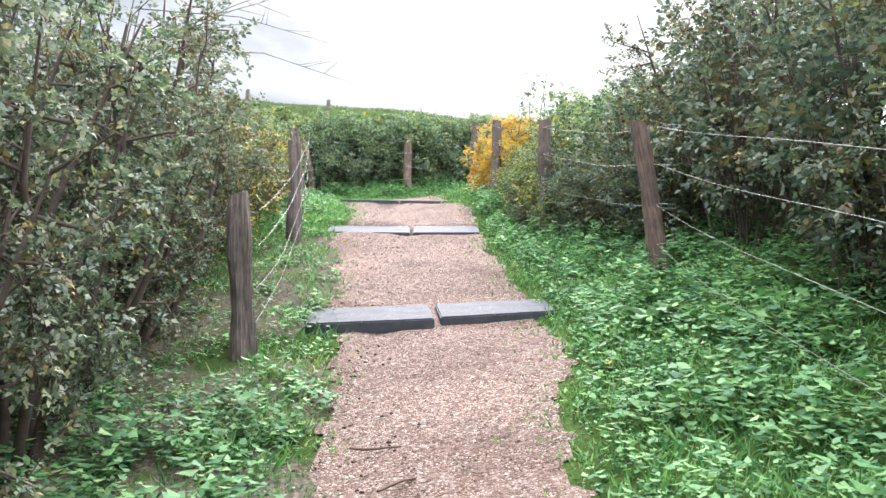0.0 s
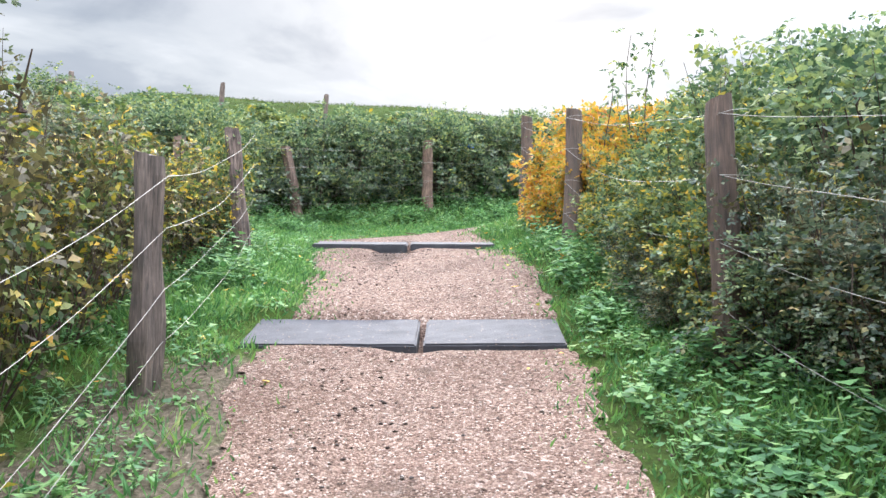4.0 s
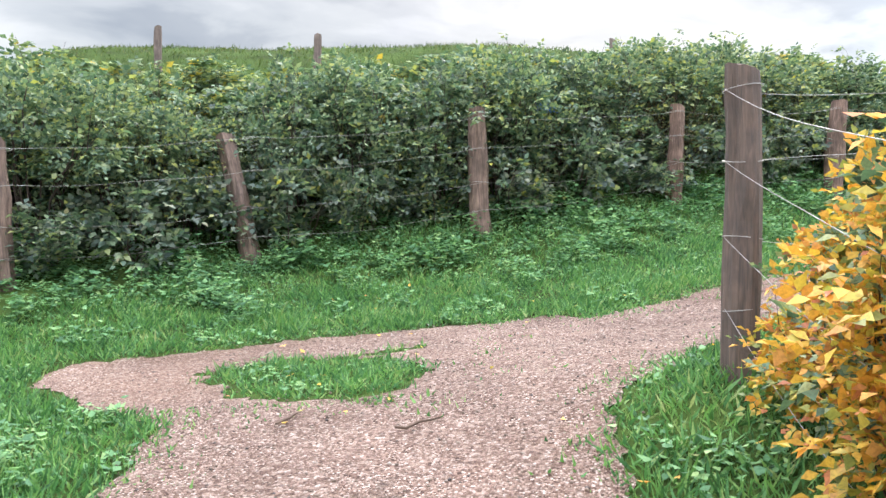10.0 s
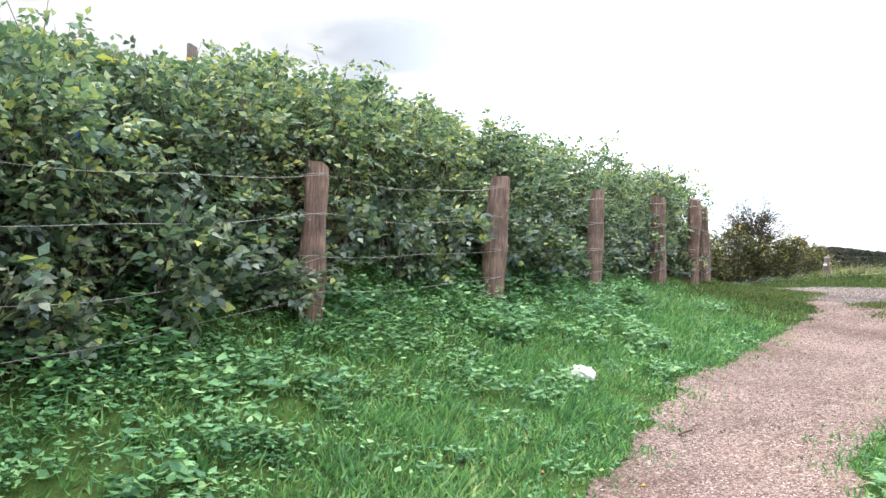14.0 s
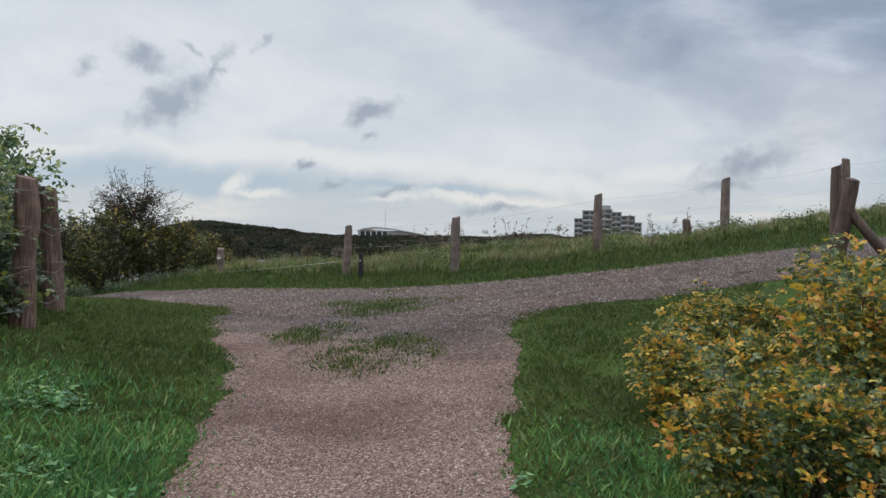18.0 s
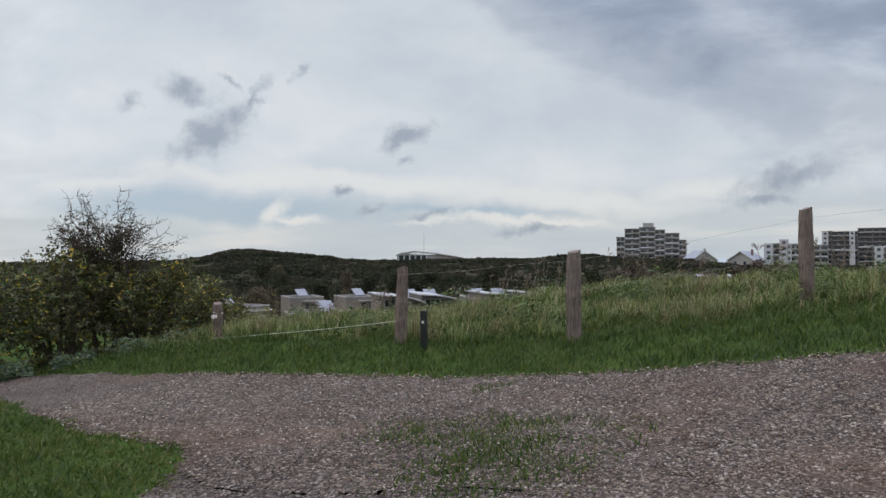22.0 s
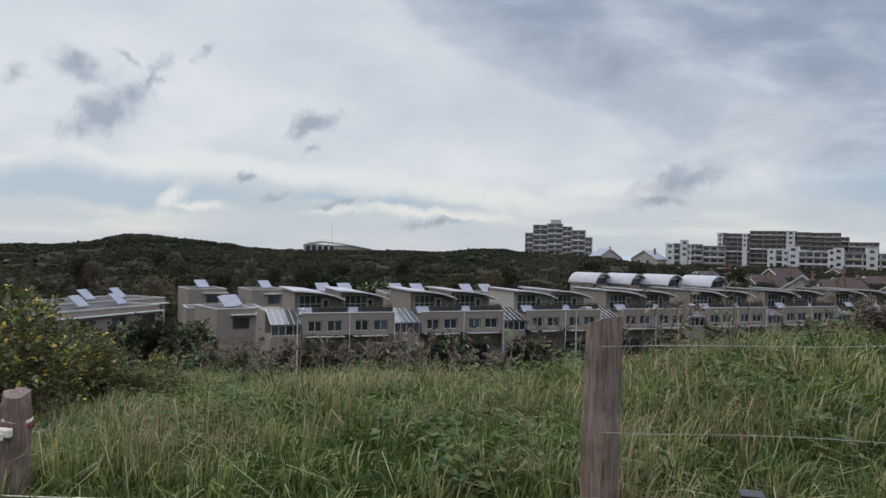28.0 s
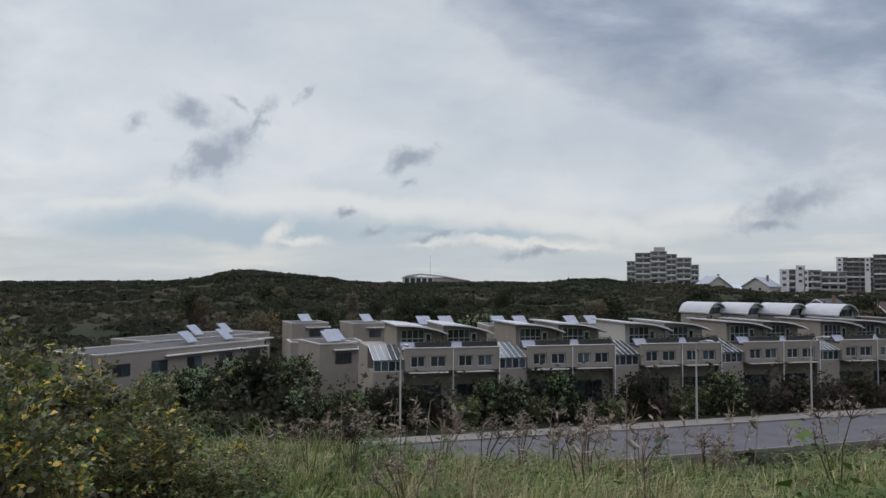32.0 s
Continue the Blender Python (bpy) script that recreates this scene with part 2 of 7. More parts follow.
    cool = nd(t, "ShaderNodeMapRange", Value=up, From_Min=0.37, From_Max=0.7)
    cloud = mix_col(t, cool.outputs[0], cloud, mix_col(t, 1.0, cloud, (1.02, 0.98, 1.05), "MULTIPLY"))
    out = mix_col(t, 0.9, blue.outputs[0], cloud)
    bg = nd(t, "ShaderNodeBackground", Color=out, Strength=1.0)
    o = t.nodes.new("ShaderNodeOutputWorld")
    t.links.new(bg.outputs[0], o.inputs[0])


build_world()
lamp = new("sun", bpy.data.lights.new("sun", "SUN"))
lamp.data.energy, lamp.data.angle, lamp.data.color = 1.4, radians(20), (1.0, 0.96, 0.92)
lamp.matrix_world = look((0, 0, 0), [-v for v in direction(SUN_AZ, SUN_EL)])

# ---------------------------------------------------------------- materials


def material(name):
    m = bpy.data.materials.new(name)
    m.use_nodes = True
    t = m.node_tree
    return m, t, t.nodes["Principled BSDF"]


def obj_co(t):
    return t.nodes.new("ShaderNodeTexCoord").outputs["Object"]


def world_co(t):
    return t.nodes.new("ShaderNodeNewGeometry").outputs["Position"]


def noise_tex(t, co, scale, detail=4.0, rough=0.55, distort=0.0):
    return nd(t, "ShaderNodeTexNoise", Vector=co, Scale=scale, Detail=detail, Roughness=rough, Distortion=distort).outputs[0]


def bump(t, bsdf, height, strength=0.4, distance=0.01):
    b = nd(t, "ShaderNodeBump", Strength=strength, Distance=distance, Height=height)
    t.links.new(b.outputs[0], bsdf.inputs["Normal"])


def plain(name, colour, rough=0.7, metal=0.0, var=0.25, scale=3.0, fine=40.0, bumps=0.2, dist=0.004, world=False):
    """Paint, render, metal and the like: colour that varies at two scales, with fine relief."""
    m, t, b = material(name)
    co = world_co(t) if world else obj_co(t)
    n1, n2 = noise_tex(t, co, scale), noise_tex(t, co, fine, 3.0)
    dark = tuple(c * (1 - var) for c in colour)
    light = tuple(min(1, c * (1 + var * 0.7)) for c in colour)
    c = ramp(t, math_node(t, "MULTIPLY_ADD", n2, 0.4, math_node(t, "MULTIPLY", n1, 0.6)), [(0.32, dark), (0.68, light)])
    t.links.new(c, b.inputs["Base Color"])
    b.inputs["Roughness"].default_value, b.inputs["Metallic"].default_value = rough, metal
    b.inputs["Specular IOR Level"].default_value = 0.5 if rough < 0.65 else 0.2
    if bumps:
        bump(t, b, n2, bumps, dist)
    return m


def leaf_material(name, stops, rough=0.42, thin=0.35, patches=1.6):
    m, t, b = material(name)
    g = t.nodes.new("ShaderNodeNewGeometry")
    oi = t.nodes.new("ShaderNodeObjectInfo")
    patch = noise_tex(t, g.outputs["Position"], patches, 3.0)
    r = math_node(t, "ADD", math_node(t, "MULTIPLY", g.outputs["Random Per Island"], 0.72), math_node(t, "MULTIPLY", math_node(t, "SUBTRACT", patch, 0.3), 0.55))
    r = math_node(t, "ADD", r, math_node(t, "MULTIPLY", math_node(t, "SUBTRACT", oi.outputs["Random"], 0.5), 0.12))
    c = ramp(t, r, stops)
    spots = ramp(t, noise_tex(t, g.outputs["Position"], 90.0, 2.0), [(0.3, 0.72), (0.6, 1.05)])
    c = mix_col(t, 1.0, c, spots, "MULTIPLY")
    t.links.new(c, b.inputs["Base Color"])
    b.inputs["Roughness"].default_value = rough
    b.inputs["Specular IOR Level"].default_value = 0.35
    tr = nd(t, "ShaderNodeBsdfTranslucent", Color=mix_col(t, 1.0, c, (1.02, 1.1, 0.82), "MULTIPLY"))
    mx = nd(t, "ShaderNodeMixShader", i0=thin, i1=b.outputs[0], i2=tr.outputs[0])
    t.links.new(mx.outputs[0], t.nodes["Material Output"].inputs[0])
    return m


def gravel_material(name, tones, grey):
    """Small stones: pink on the footpath, greyer and coarser towards the track."""
    m, t, b = material(name)
    co = world_co(t)
    v = nd(t, "ShaderNodeTexVoronoi", Vector=co, Scale=105.0, Randomness=1.0)
    v2 = nd(t, "ShaderNodeTexVoronoi", Vector=co, Scale=58.0, Randomness=1.0)
    sel = nd(t, "ShaderNodeSeparateColor", i0=v.outputs["Color"])
    sel2 = nd(t, "ShaderNodeSeparateColor", i0=v2.outputs["Color"])
    mix = ramp(t, noise_tex(t, co, 6.0), [(0.45, 0.0), (0.6, 0.75)])
    pink = mix_col(t, mix, ramp(t, sel.outputs[0], tones), ramp(t, sel2.outputs[0], tones))
    dark = mix_col(t, 0.55, ramp(t, sel.outputs[0], grey), ramp(t, sel2.outputs[0], grey))
    sep = nd(t, "ShaderNodeSeparateXYZ", i0=co)
    east = nd(t, "ShaderNodeMapRange", Value=sep.outputs[0], From_Min=8.5, From_Max=12.8)
    blot = noise_tex(t, co, 0.8, 5.0, 0.6)
    turn = ramp(t, math_node(t, "MULTIPLY_ADD", east.outputs[0], 0.62, math_node(t, "MULTIPLY", blot, 0.55)), [(0.42, 0.0), (0.66, 1.0)])
    c = mix_col(t, turn, pink, dark)
    c = mix_col(t, ramp(t, noise_tex(t, co, 0.5, 4.0, 0.6), [(0.52, 0.0), (0.66, 0.6)]), c, mix_col(t, 0.5, c, (0.20, 0.125, 0.085)))
    worn = ramp(t, noise_tex(t, co, 1.1, 6.0, 0.6), [(0.3, (0.66, 0.62, 0.6)), (0.5, (0.96, 0.95, 0.94)), (0.66, (1.12, 1.1, 1.08))])
    c = mix_col(t, 1.0, c, worn, "MULTIPLY")
    soil = ramp(t, noise_tex(t, co, 2.3, 6.0, 0.7), [(0.6, 0.0), (0.7, 0.55)])
    c = mix_col(t, soil, c, (0.075, 0.055, 0.042))
    # washed-out earth below the upper step
    flatc = nd(t, "ShaderNodeCombineXYZ", i0=sep.outputs[0], i1=math_node(t, "MULTIPLY", sep.outputs[1], 0.16))
    wash = None
    for hx, hy, hr in ((-0.95, 12.9 * 0.16, 0.3),):
        d = nd(t, "ShaderNodeVectorMath", i0=flatc.outputs[0], i1=(hx, hy, 0.0))
        d.operation = "DISTANCE"
        k = math_node(t, "SUBTRACT", 1.0, math_node(t, "DIVIDE", d.outputs["Value"], hr))
        wash = k if wash is None else math_node(t, "MAXIMUM", wash, k)
    wash = ramp(t, math_node(t, "MULTIPLY_ADD", noise_tex(t, co, 9.0, 5.0, 0.7), 1.1, math_node(t, "MULTIPLY", wash, 0.8)), [(0.78, 0.0), (1.12, 0.6)])
    c = mix_col(t, wash, c, (0.028, 0.022, 0.018))
    gap = ramp(t, v.outputs["Distance"], [(0.3, 1.0), (0.75, 0.4)])
    c = mix_col(t, 0.6, c, mix_col(t, 1.0, c, gap, "MULTIPLY"))
    t.links.new(c, b.inputs["Base Color"])
    b.inputs["Roughness"].default_value, b.inputs["Specular IOR Level"].default_value = 0.95, 0.12
    h = math_node(t, "SUBTRACT", math_node(t, "MULTIPLY", noise_tex(t, co, 9.0), 0.6), math_node(t, "ADD", v.outputs["Distance"], math_node(t, "MULTIPLY", v2.outputs["Distance"], 0.7)))
    bump(t, b, h, 0.8, 0.014)
    return m


def ground_material():
    m, t, b = material("turf_and_soil")
    co = world_co(t)
    n = noise_tex(t, co, 1.3, 6.0, 0.6)
    f = noise_tex(t, co, 35.0, 4.0, 0.65)
    turf = ramp(t, math_node(t, "MULTIPLY_ADD", f, 0.5, math_node(t, "MULTIPLY", n, 0.5)), [(0.3, (0.02, 0.022, 0.011)), (0.42, (0.03, 0.045, 0.013)), (0.56, (0.045, 0.078, 0.017)), (0.7, (0.07, 0.09, 0.026)), (0.82, (0.11, 0.09, 0.055))])
    heath = mix_col(t, 0.3, heath_tone(t, co), (0.016, 0.018, 0.010))
    sep = nd(t, "ShaderNodeSeparateXYZ", i0=co)
    fac = nd(t, "ShaderNodeMapRange", Value=sep.outputs[0], From_Min=30.0, From_Max=60.0)
    # trodden bare spots beside the path, ragged at the rim
    bare = None
    for x, y, r in ((-2.6, 2.4, 1.5), (-2.7, 4.2, 1.6), (-2.8, 6.2, 1.3), (-1.3, 6.6, 0.9), (-1.5, 7.8, 0.9), (-1.55, 8.8, 0.7), (-1.1, 4.7, 0.7), (-1.0, 3.4, 0.6)):
        d = nd(t, "ShaderNodeVectorMath", i0=nd(t, "ShaderNodeCombineXYZ", i0=sep.outputs[0], i1=sep.outputs[1]).outputs[0], i1=(x, y, 0.0))
        d.operation = "DISTANCE"
        k = math_node(t, "SUBTRACT", 1.0, math_node(t, "DIVIDE", d.outputs["Value"], r))
        bare = k if bare is None else math_node(t, "MAXIMUM", bare, k)
    bare = ramp(t, math_node(t, "MULTIPLY_ADD", noise_tex(t, co, 7.0, 5.0, 0.65), 0.9, bare), [(0.5, 0.0), (0.72, 0.85)])
    earth = ramp(t, f, [(0.35, (0.05, 0.04, 0.03)), (0.55, (0.12, 0.095, 0.075)), (0.7, (0.21, 0.165, 0.13))])
    c = mix_col(t, bare, turf, earth)
    dug = nd(t, "ShaderNodeVectorMath", i0=nd(t, "ShaderNodeCombineXYZ", i0=sep.outputs[0], i1=sep.outputs[1]).outputs[0], i1=(4.3, 17.95, 0.0))
    dug.operation = "DISTANCE"
    c = mix_col(t, ramp(t, math_node(t, "MULTIPLY_ADD", noise_tex(t, co, 9.0), 0.25, dug.outputs["Value"]), [(0.36, 0.95), (0.5, 0.0)]), c, (0.03, 0.024, 0.019))
    c = mix_col(t, fac.outputs[0], c, heath)
    t.links.new(c, b.inputs["Base Color"])
    b.inputs["Roughness"].default_value, b.inputs["Specular IOR Level"].default_value = 1.0, 0.05
    bump(t, b, f, 0.6, 0.03)
    return m


HEATH = [(0.3, (0.014, 0.018, 0.012)), (0.44, (0.024, 0.029, 0.017)), (0.54, (0.038, 0.038, 0.024)), (0.64, (0.054, 0.050, 0.033)), (0.78, (0.082, 0.078, 0.043))]


def heath_tone(t, co):
    n = math_node(t, "MULTIPLY_ADD", noise_tex(t, co, 0.28, 3.0, 0.5), 0.4, math_node(t, "MULTIPLY", noise_tex(t, co, 0.035, 6.0, 0.55), 0.62))
    return ramp(t, n, HEATH)


def scrub_material():
    m, t, b = material("far_scrub_leaf")
    g = t.nodes.new("ShaderNodeNewGeometry")
    c = heath_tone(t, g.outputs["Position"])
    c = mix_col(t, 0.35, c, mix_col(t, 1.0, c, ramp(t, g.outputs["Random Per Island"], [(0.0, 0.6), (1.0, 1.4)]), "MULTIPLY"))
    t.links.new(c, b.inputs["Base Color"])
    b.inputs["Roughness"].default_value, b.inputs["Specular IOR Level"].default_value = 0.95, 0.1
    tr = nd(t, "ShaderNodeBsdfTranslucent", Color=c)
    mx = nd(t, "ShaderNodeMixShader", i0=0.4, i1=b.outputs[0], i2=tr.outputs[0])
    t.links.new(mx.outputs[0], t.nodes["Material Output"].inputs[0])
    return m


def wood_material(name, dark, light):
    m, t, b = material(name)
    co = obj_co(t)
    oi = t.nodes.new("ShaderNodeObjectInfo")
    st = nd(t, "ShaderNodeVectorMath", i0=co, i1=(1.0, 1.0, 0.07))
    st.operation = "MULTIPLY"
    sh = nd(t, "ShaderNodeVectorMath", i0=st.outputs[0], i1=oi.outputs["Random"])
    grain = noise_tex(t, sh.outputs[0], 75.0, 5.0, 0.6, 0.6)
    blot = noise_tex(t, co, 6.0, 4.0)
    c = ramp(t, grain, [(0.34, dark), (0.66, light)])
    c = mix_col(t, ramp(t, blot, [(0.4, 0.0), (0.65, 0.6)]), c, tuple(v * 0.55 for v in dark))
    c = mix_col(t, math_node(t, "MULTIPLY", oi.outputs["Random"], 0.25), c, (0.16, 0.145, 0.125))
    t.links.new(c, b.inputs["Base Color"])
    b.inputs["Roughness"].default_value = 0.85
    bump(t, b, grain, 0.6, 0.008)
    return m


def glass_material(name, tint=(0.02, 0.025, 0.03), rough=0.06):
    m, t, b = material(name)
    oi = t.nodes.new("ShaderNodeObjectInfo")
    c = ramp(t, oi.outputs["Random"], [(0.0, tint), (0.7, tuple(v * 2.2 for v in tint)), (1.0, tuple(min(1, v * 5) for v in tint))])
    t.links.new(c, b.inputs["Base Color"])
    b.inputs["Roughness"].default_value = rough
    b.inputs["Specular IOR Level"].default_value = 0.7
    return m


M_GROUND = ground_material()
STONE_PINK = [(0.0, (0.06, 0.038, 0.029)), (0.25, (0.155, 0.102, 0.077)), (0.6, (0.24, 0.168, 0.13)), (0.85, (0.33, 0.25, 0.20)), (1.0, (0.52, 0.45, 0.385))]
STONE_GREY = [(0.0, (0.012, 0.010, 0.009)), (0.32, (0.044, 0.035, 0.031)), (0.64, (0.108, 0.086, 0.073)), (0.86, (0.20, 0.17, 0.148)), (1.0, (0.52, 0.47, 0.42))]
M_GRAVEL = gravel_material("pink_and_grey_gravel", STONE_PINK, STONE_GREY)
M_POST = wood_material("weathered_post_wood", (0.034, 0.02, 0.014), (0.15, 0.094, 0.064))
M_POST_GREY = wood_material("grey_post_wood", (0.085, 0.06, 0.048), (0.25, 0.19, 0.155))
M_POST_RED = wood_material("reddish_post_wood", (0.07, 0.04, 0.028), (0.27, 0.175, 0.125))
M_POST_OLD = wood_material("old_dark_post_wood", (0.028, 0.02, 0.016), (0.19, 0.14, 0.11))
M_WIRE = plain("galvanised_wire", (0.30, 0.29, 0.26), 0.5, 0.4, 0.25, 6, 60, 0)


def slab_material():
    """Dark concrete, gritty, with pale grains of gravel trodden onto it."""
    m, t, b = material("dark_concrete")
    co = obj_co(t)
    base = ramp(t, noise_tex(t, co, 5.0, 6.0, 0.65), [(0.3, (0.026, 0.028, 0.033)), (0.55, (0.044, 0.047, 0.054)), (0.75, (0.066, 0.07, 0.076))])
    v = nd(t, "ShaderNodeTexVoronoi", Vector=co, Scale=38.0, Randomness=1.0)
    pick = nd(t, "ShaderNodeSeparateColor", i0=v.outputs["Color"])
    grain = math_node(t, "MULTIPLY", ramp(t, v.outputs["Distance"], [(0.16, 1.0), (0.3, 0.0)]), ramp(t, math_node(t, "MULTIPLY_ADD", noise_tex(t, co, 3.0), 0.5, math_node(t, "MULTIPLY", pick.outputs[0], 0.6)), [(0.66, 0.0), (0.7, 1.0)]))
    tone = ramp(t, pick.outputs[1], [(0.0, (0.03, 0.025, 0.02)), (0.35, (0.16, 0.11, 0.085)), (1.0, (0.21, 0.18, 0.155))])
    t.links.new(mix_col(t, grain, base, tone), b.inputs["Base Color"])
    b.inputs["Roughness"].default_value = 0.75
    bump(t, b, math_node(t, "ADD", noise_tex(t, co, 90.0, 3.0), grain), 0.5, 0.006)
    return m


M_SLAB = slab_material()
M_STICK = plain("dead_twig", (0.10, 0.07, 0.05), 0.9)
M_STEM = plain("brown_stem", (0.085, 0.062, 0.05), 0.85, 0, 0.4, 12, 80, 0.3)
M_GRASS = leaf_material("verge_grass", [(0.05, (0.034, 0.10, 0.038)), (0.4, (0.08, 0.21, 0.066)), (0.75, (0.17, 0.335, 0.09)), (0.96, (0.35, 0.38, 0.16))], 0.6, 0.35)
M_WORN = leaf_material("worn_grass", [(0.05, (0.024, 0.048, 0.012)), (0.36, (0.052, 0.094, 0.018)), (0.66, (0.092, 0.128, 0.028)), (0.86, (0.15, 0.15, 0.05)), (0.98, (0.25, 0.20, 0.10))], 0.7, 0.3, 0.7)
M_LONG = leaf_material("long_dune_grass", [(0.05, (0.05, 0.085, 0.024)), (0.3, (0.115, 0.165, 0.05)), (0.55, (0.20, 0.235, 0.085)), (0.78, (0.33, 0.31, 0.15)), (0.95, (0.52, 0.44, 0.28))], 0.65, 0.4, 0.9)
M_STRAW = leaf_material("straw", [(0.05, (0.10, 0.085, 0.045)), (0.5, (0.22, 0.185, 0.095)), (0.95, (0.42, 0.36, 0.22))], 0.7, 0.3)
M_WEED = leaf_material("nettle_leaf", [(0.05, (0.038, 0.11, 0.05)), (0.38, (0.098, 0.235, 0.092)), (0.68, (0.19, 0.36, 0.135)), (0.95, (0.33, 0.45, 0.17))], 0.62, 0.35, 3.0)
M_HEDGE = leaf_material("hedge_leaf", [(0.05, (0.034, 0.068, 0.042)), (0.28, (0.095, 0.165, 0.098)), (0.5, (0.175, 0.25, 0.14)), (0.72, (0.285, 0.34, 0.165)), (0.88, (0.42, 0.42, 0.10)), (1.0, (0.64, 0.50, 0.06))], 0.55, 0.35, 2.4)
M_DARKLEAF = leaf_material("dark_thicket_leaf", [(0.05, (0.035, 0.06, 0.05)), (0.35, (0.09, 0.13, 0.096)), (0.65, (0.165, 0.205, 0.145)), (0.85, (0.265, 0.29, 0.195)), (1.0, (0.38, 0.30, 0.09))], 0.55, 0.3, 2.4)
M_THORN = leaf_material("grey_green_thorn_leaf", [(0.05, (0.05, 0.078, 0.06)), (0.35, (0.13, 0.17, 0.12)), (0.65, (0.235, 0.265, 0.185)), (0.88, (0.34, 0.35, 0.21)), (1.0, (0.44, 0.35, 0.12))], 0.5, 0.35, 2.4)
M_YELLOW = leaf_material("autumn_rose_leaf", [(0.05, (0.09, 0.14, 0.045)), (0.18, (0.30, 0.31, 0.07)), (0.3, (0.58, 0.44, 0.07)), (0.46, (0.66, 0.38, 0.05)), (0.6, (0.66, 0.28, 0.045)), (0.72, (0.66, 0.40, 0.07)), (0.84, (0.54, 0.20, 0.09)), (1.0, (0.22, 0.095, 0.055))], 0.55, 0.4, 3.2)
M_MIXED = leaf_material("turning_rose_leaf", [(0.05, (0.042, 0.075, 0.034)), (0.4, (0.10, 0.152, 0.06)), (0.62, (0.22, 0.25, 0.075)), (0.76, (0.54, 0.40, 0.06)), (0.9, (0.62, 0.36, 0.055)), (1.0, (0.42, 0.19, 0.07))], 0.5, 0.35, 2.4)
M_RUSTY = leaf_material("rusty_hedge_leaf", [(0.05, (0.022, 0.025, 0.012)), (0.4, (0.055, 0.060, 0.024)), (0.7, (0.10, 0.102, 0.036)), (0.88, (0.18, 0.14, 0.04)), (1.0, (0.34, 0.25, 0.04))], 0.6, 0.3, 1.2)
M_SCRUB = scrub_material()
M_OLIVE = leaf_material("brown_green_leaf", [(0.05, (0.05, 0.045, 0.03)), (0.4, (0.11, 0.10, 0.055)), (0.7, (0.19, 0.165, 0.075)), (0.95, (0.34, 0.24, 0.075))], 0.5, 0.3)
M_VALE = leaf_material("dull_green_tree_leaf", [(0.05, (0.014, 0.022, 0.012)), (0.4, (0.03, 0.042, 0.02)), (0.7, (0.055, 0.066, 0.03)), (0.95, (0.10, 0.09, 0.04))], 0.8, 0.25, 0.3)
M_BARE = plain("bare_brown_twigs", (0.085, 0.065, 0.055), 0.9, 0, 0.4, 2, 20, 0)
M_WALL = plain("beige_grey_brick", (0.21, 0.19, 0.163), 0.9, 0, 0.16, 0.8, 14, 0.2, 0.01)
M_WALL2 = plain("pale_render", (0.34, 0.335, 0.305), 0.9, 0, 0.1, 0.6, 14, 0.1)
M_WHITE = plain("white_fascia", (0.52, 0.52, 0.51), 0.7, 0, 0.12, 1, 20, 0)
M_ROOF = plain("pale_metal_roof", (0.30, 0.31, 0.32), 0.6, 0.0, 0.15, 0.5, 8, 0.1)
M_BITUMEN = plain("dark_roofing", (0.06, 0.06, 0.062), 0.85, 0, 0.3, 1, 20, 0.2)
M_SASH = plain("pale_window_sash", (0.33, 0.33, 0.32), 0.6, 0, 0.1, 3, 20, 0)
M_GREYWALL = plain("grey_brown_cladding", (0.185, 0.17, 0.16), 0.85, 0, 0.15, 0.4, 8, 0.1)
M_FRAME = plain("dark_window_frame", (0.025, 0.027, 0.03), 0.5, 0, 0.2, 3, 20, 0)
M_GLASS = glass_material("window_glass", (0.014, 0.018, 0.022))
M_SKYGLASS = glass_material("sloping_glass", (0.03, 0.036, 0.038), 0.2)
M_PANEL = plain("solar_collector", (0.22, 0.24, 0.28), 0.45, 0.0, 0.2, 1, 8, 0)
M_ASPHALT = plain("asphalt", (0.075, 0.075, 0.08), 0.85, 0, 0.3, 0.7, 30, 0.3, 0.004, True)
M_PAVING = plain("concrete_paving", (0.15, 0.14, 0.125), 0.85, 0, 0.2, 0.8, 12, 0.2, 0.004, True)
M_LAMP = plain("galvanised_pole", (0.42, 0.42, 0.40), 0.5, 0.4, 0.15, 2, 20, 0)
M_BRICK = plain("dark_brick", (0.17, 0.115, 0.09), 0.9, 0, 0.25, 0.5, 9, 0.2)
M_CONC = plain("balcony_concrete", (0.34, 0.33, 0.305), 0.85, 0, 0.15, 0.4, 8, 0.1)
M_TILE = plain("roof_tiles", (0.052, 0.037, 0.032), 0.8, 0, 0.3, 0.6, 6, 0.3)
M_MARK = plain("black_recycled_plastic", (0.018, 0.019, 0.02), 0.5, 0, 0.3, 6, 60, 0.2)
M_CORD = plain("pale_fence_cord", (0.46, 0.46, 0.36), 0.7, 0, 0.2)
M_LITTER = plain("crumpled_paper", (0.60, 0.56, 0.50), 0.7, 0, 0.3, 14, 60, 0.3)
M_BLUE = plain("blue_plastic", (0.05, 0.16, 0.48), 0.4, 0, 0.2, 20, 80, 0)
M_RED = plain("faded_red_paint", (0.20, 0.045, 0.05), 0.8, 0, 0.3, 20, 80, 0.3)
M_SEA = plain("sea", (0.30, 0.36, 0.40), 0.3, 0, 0.05, 0.01, 0.2, 0)

# ---------------------------------------------------------------- mesh helpers


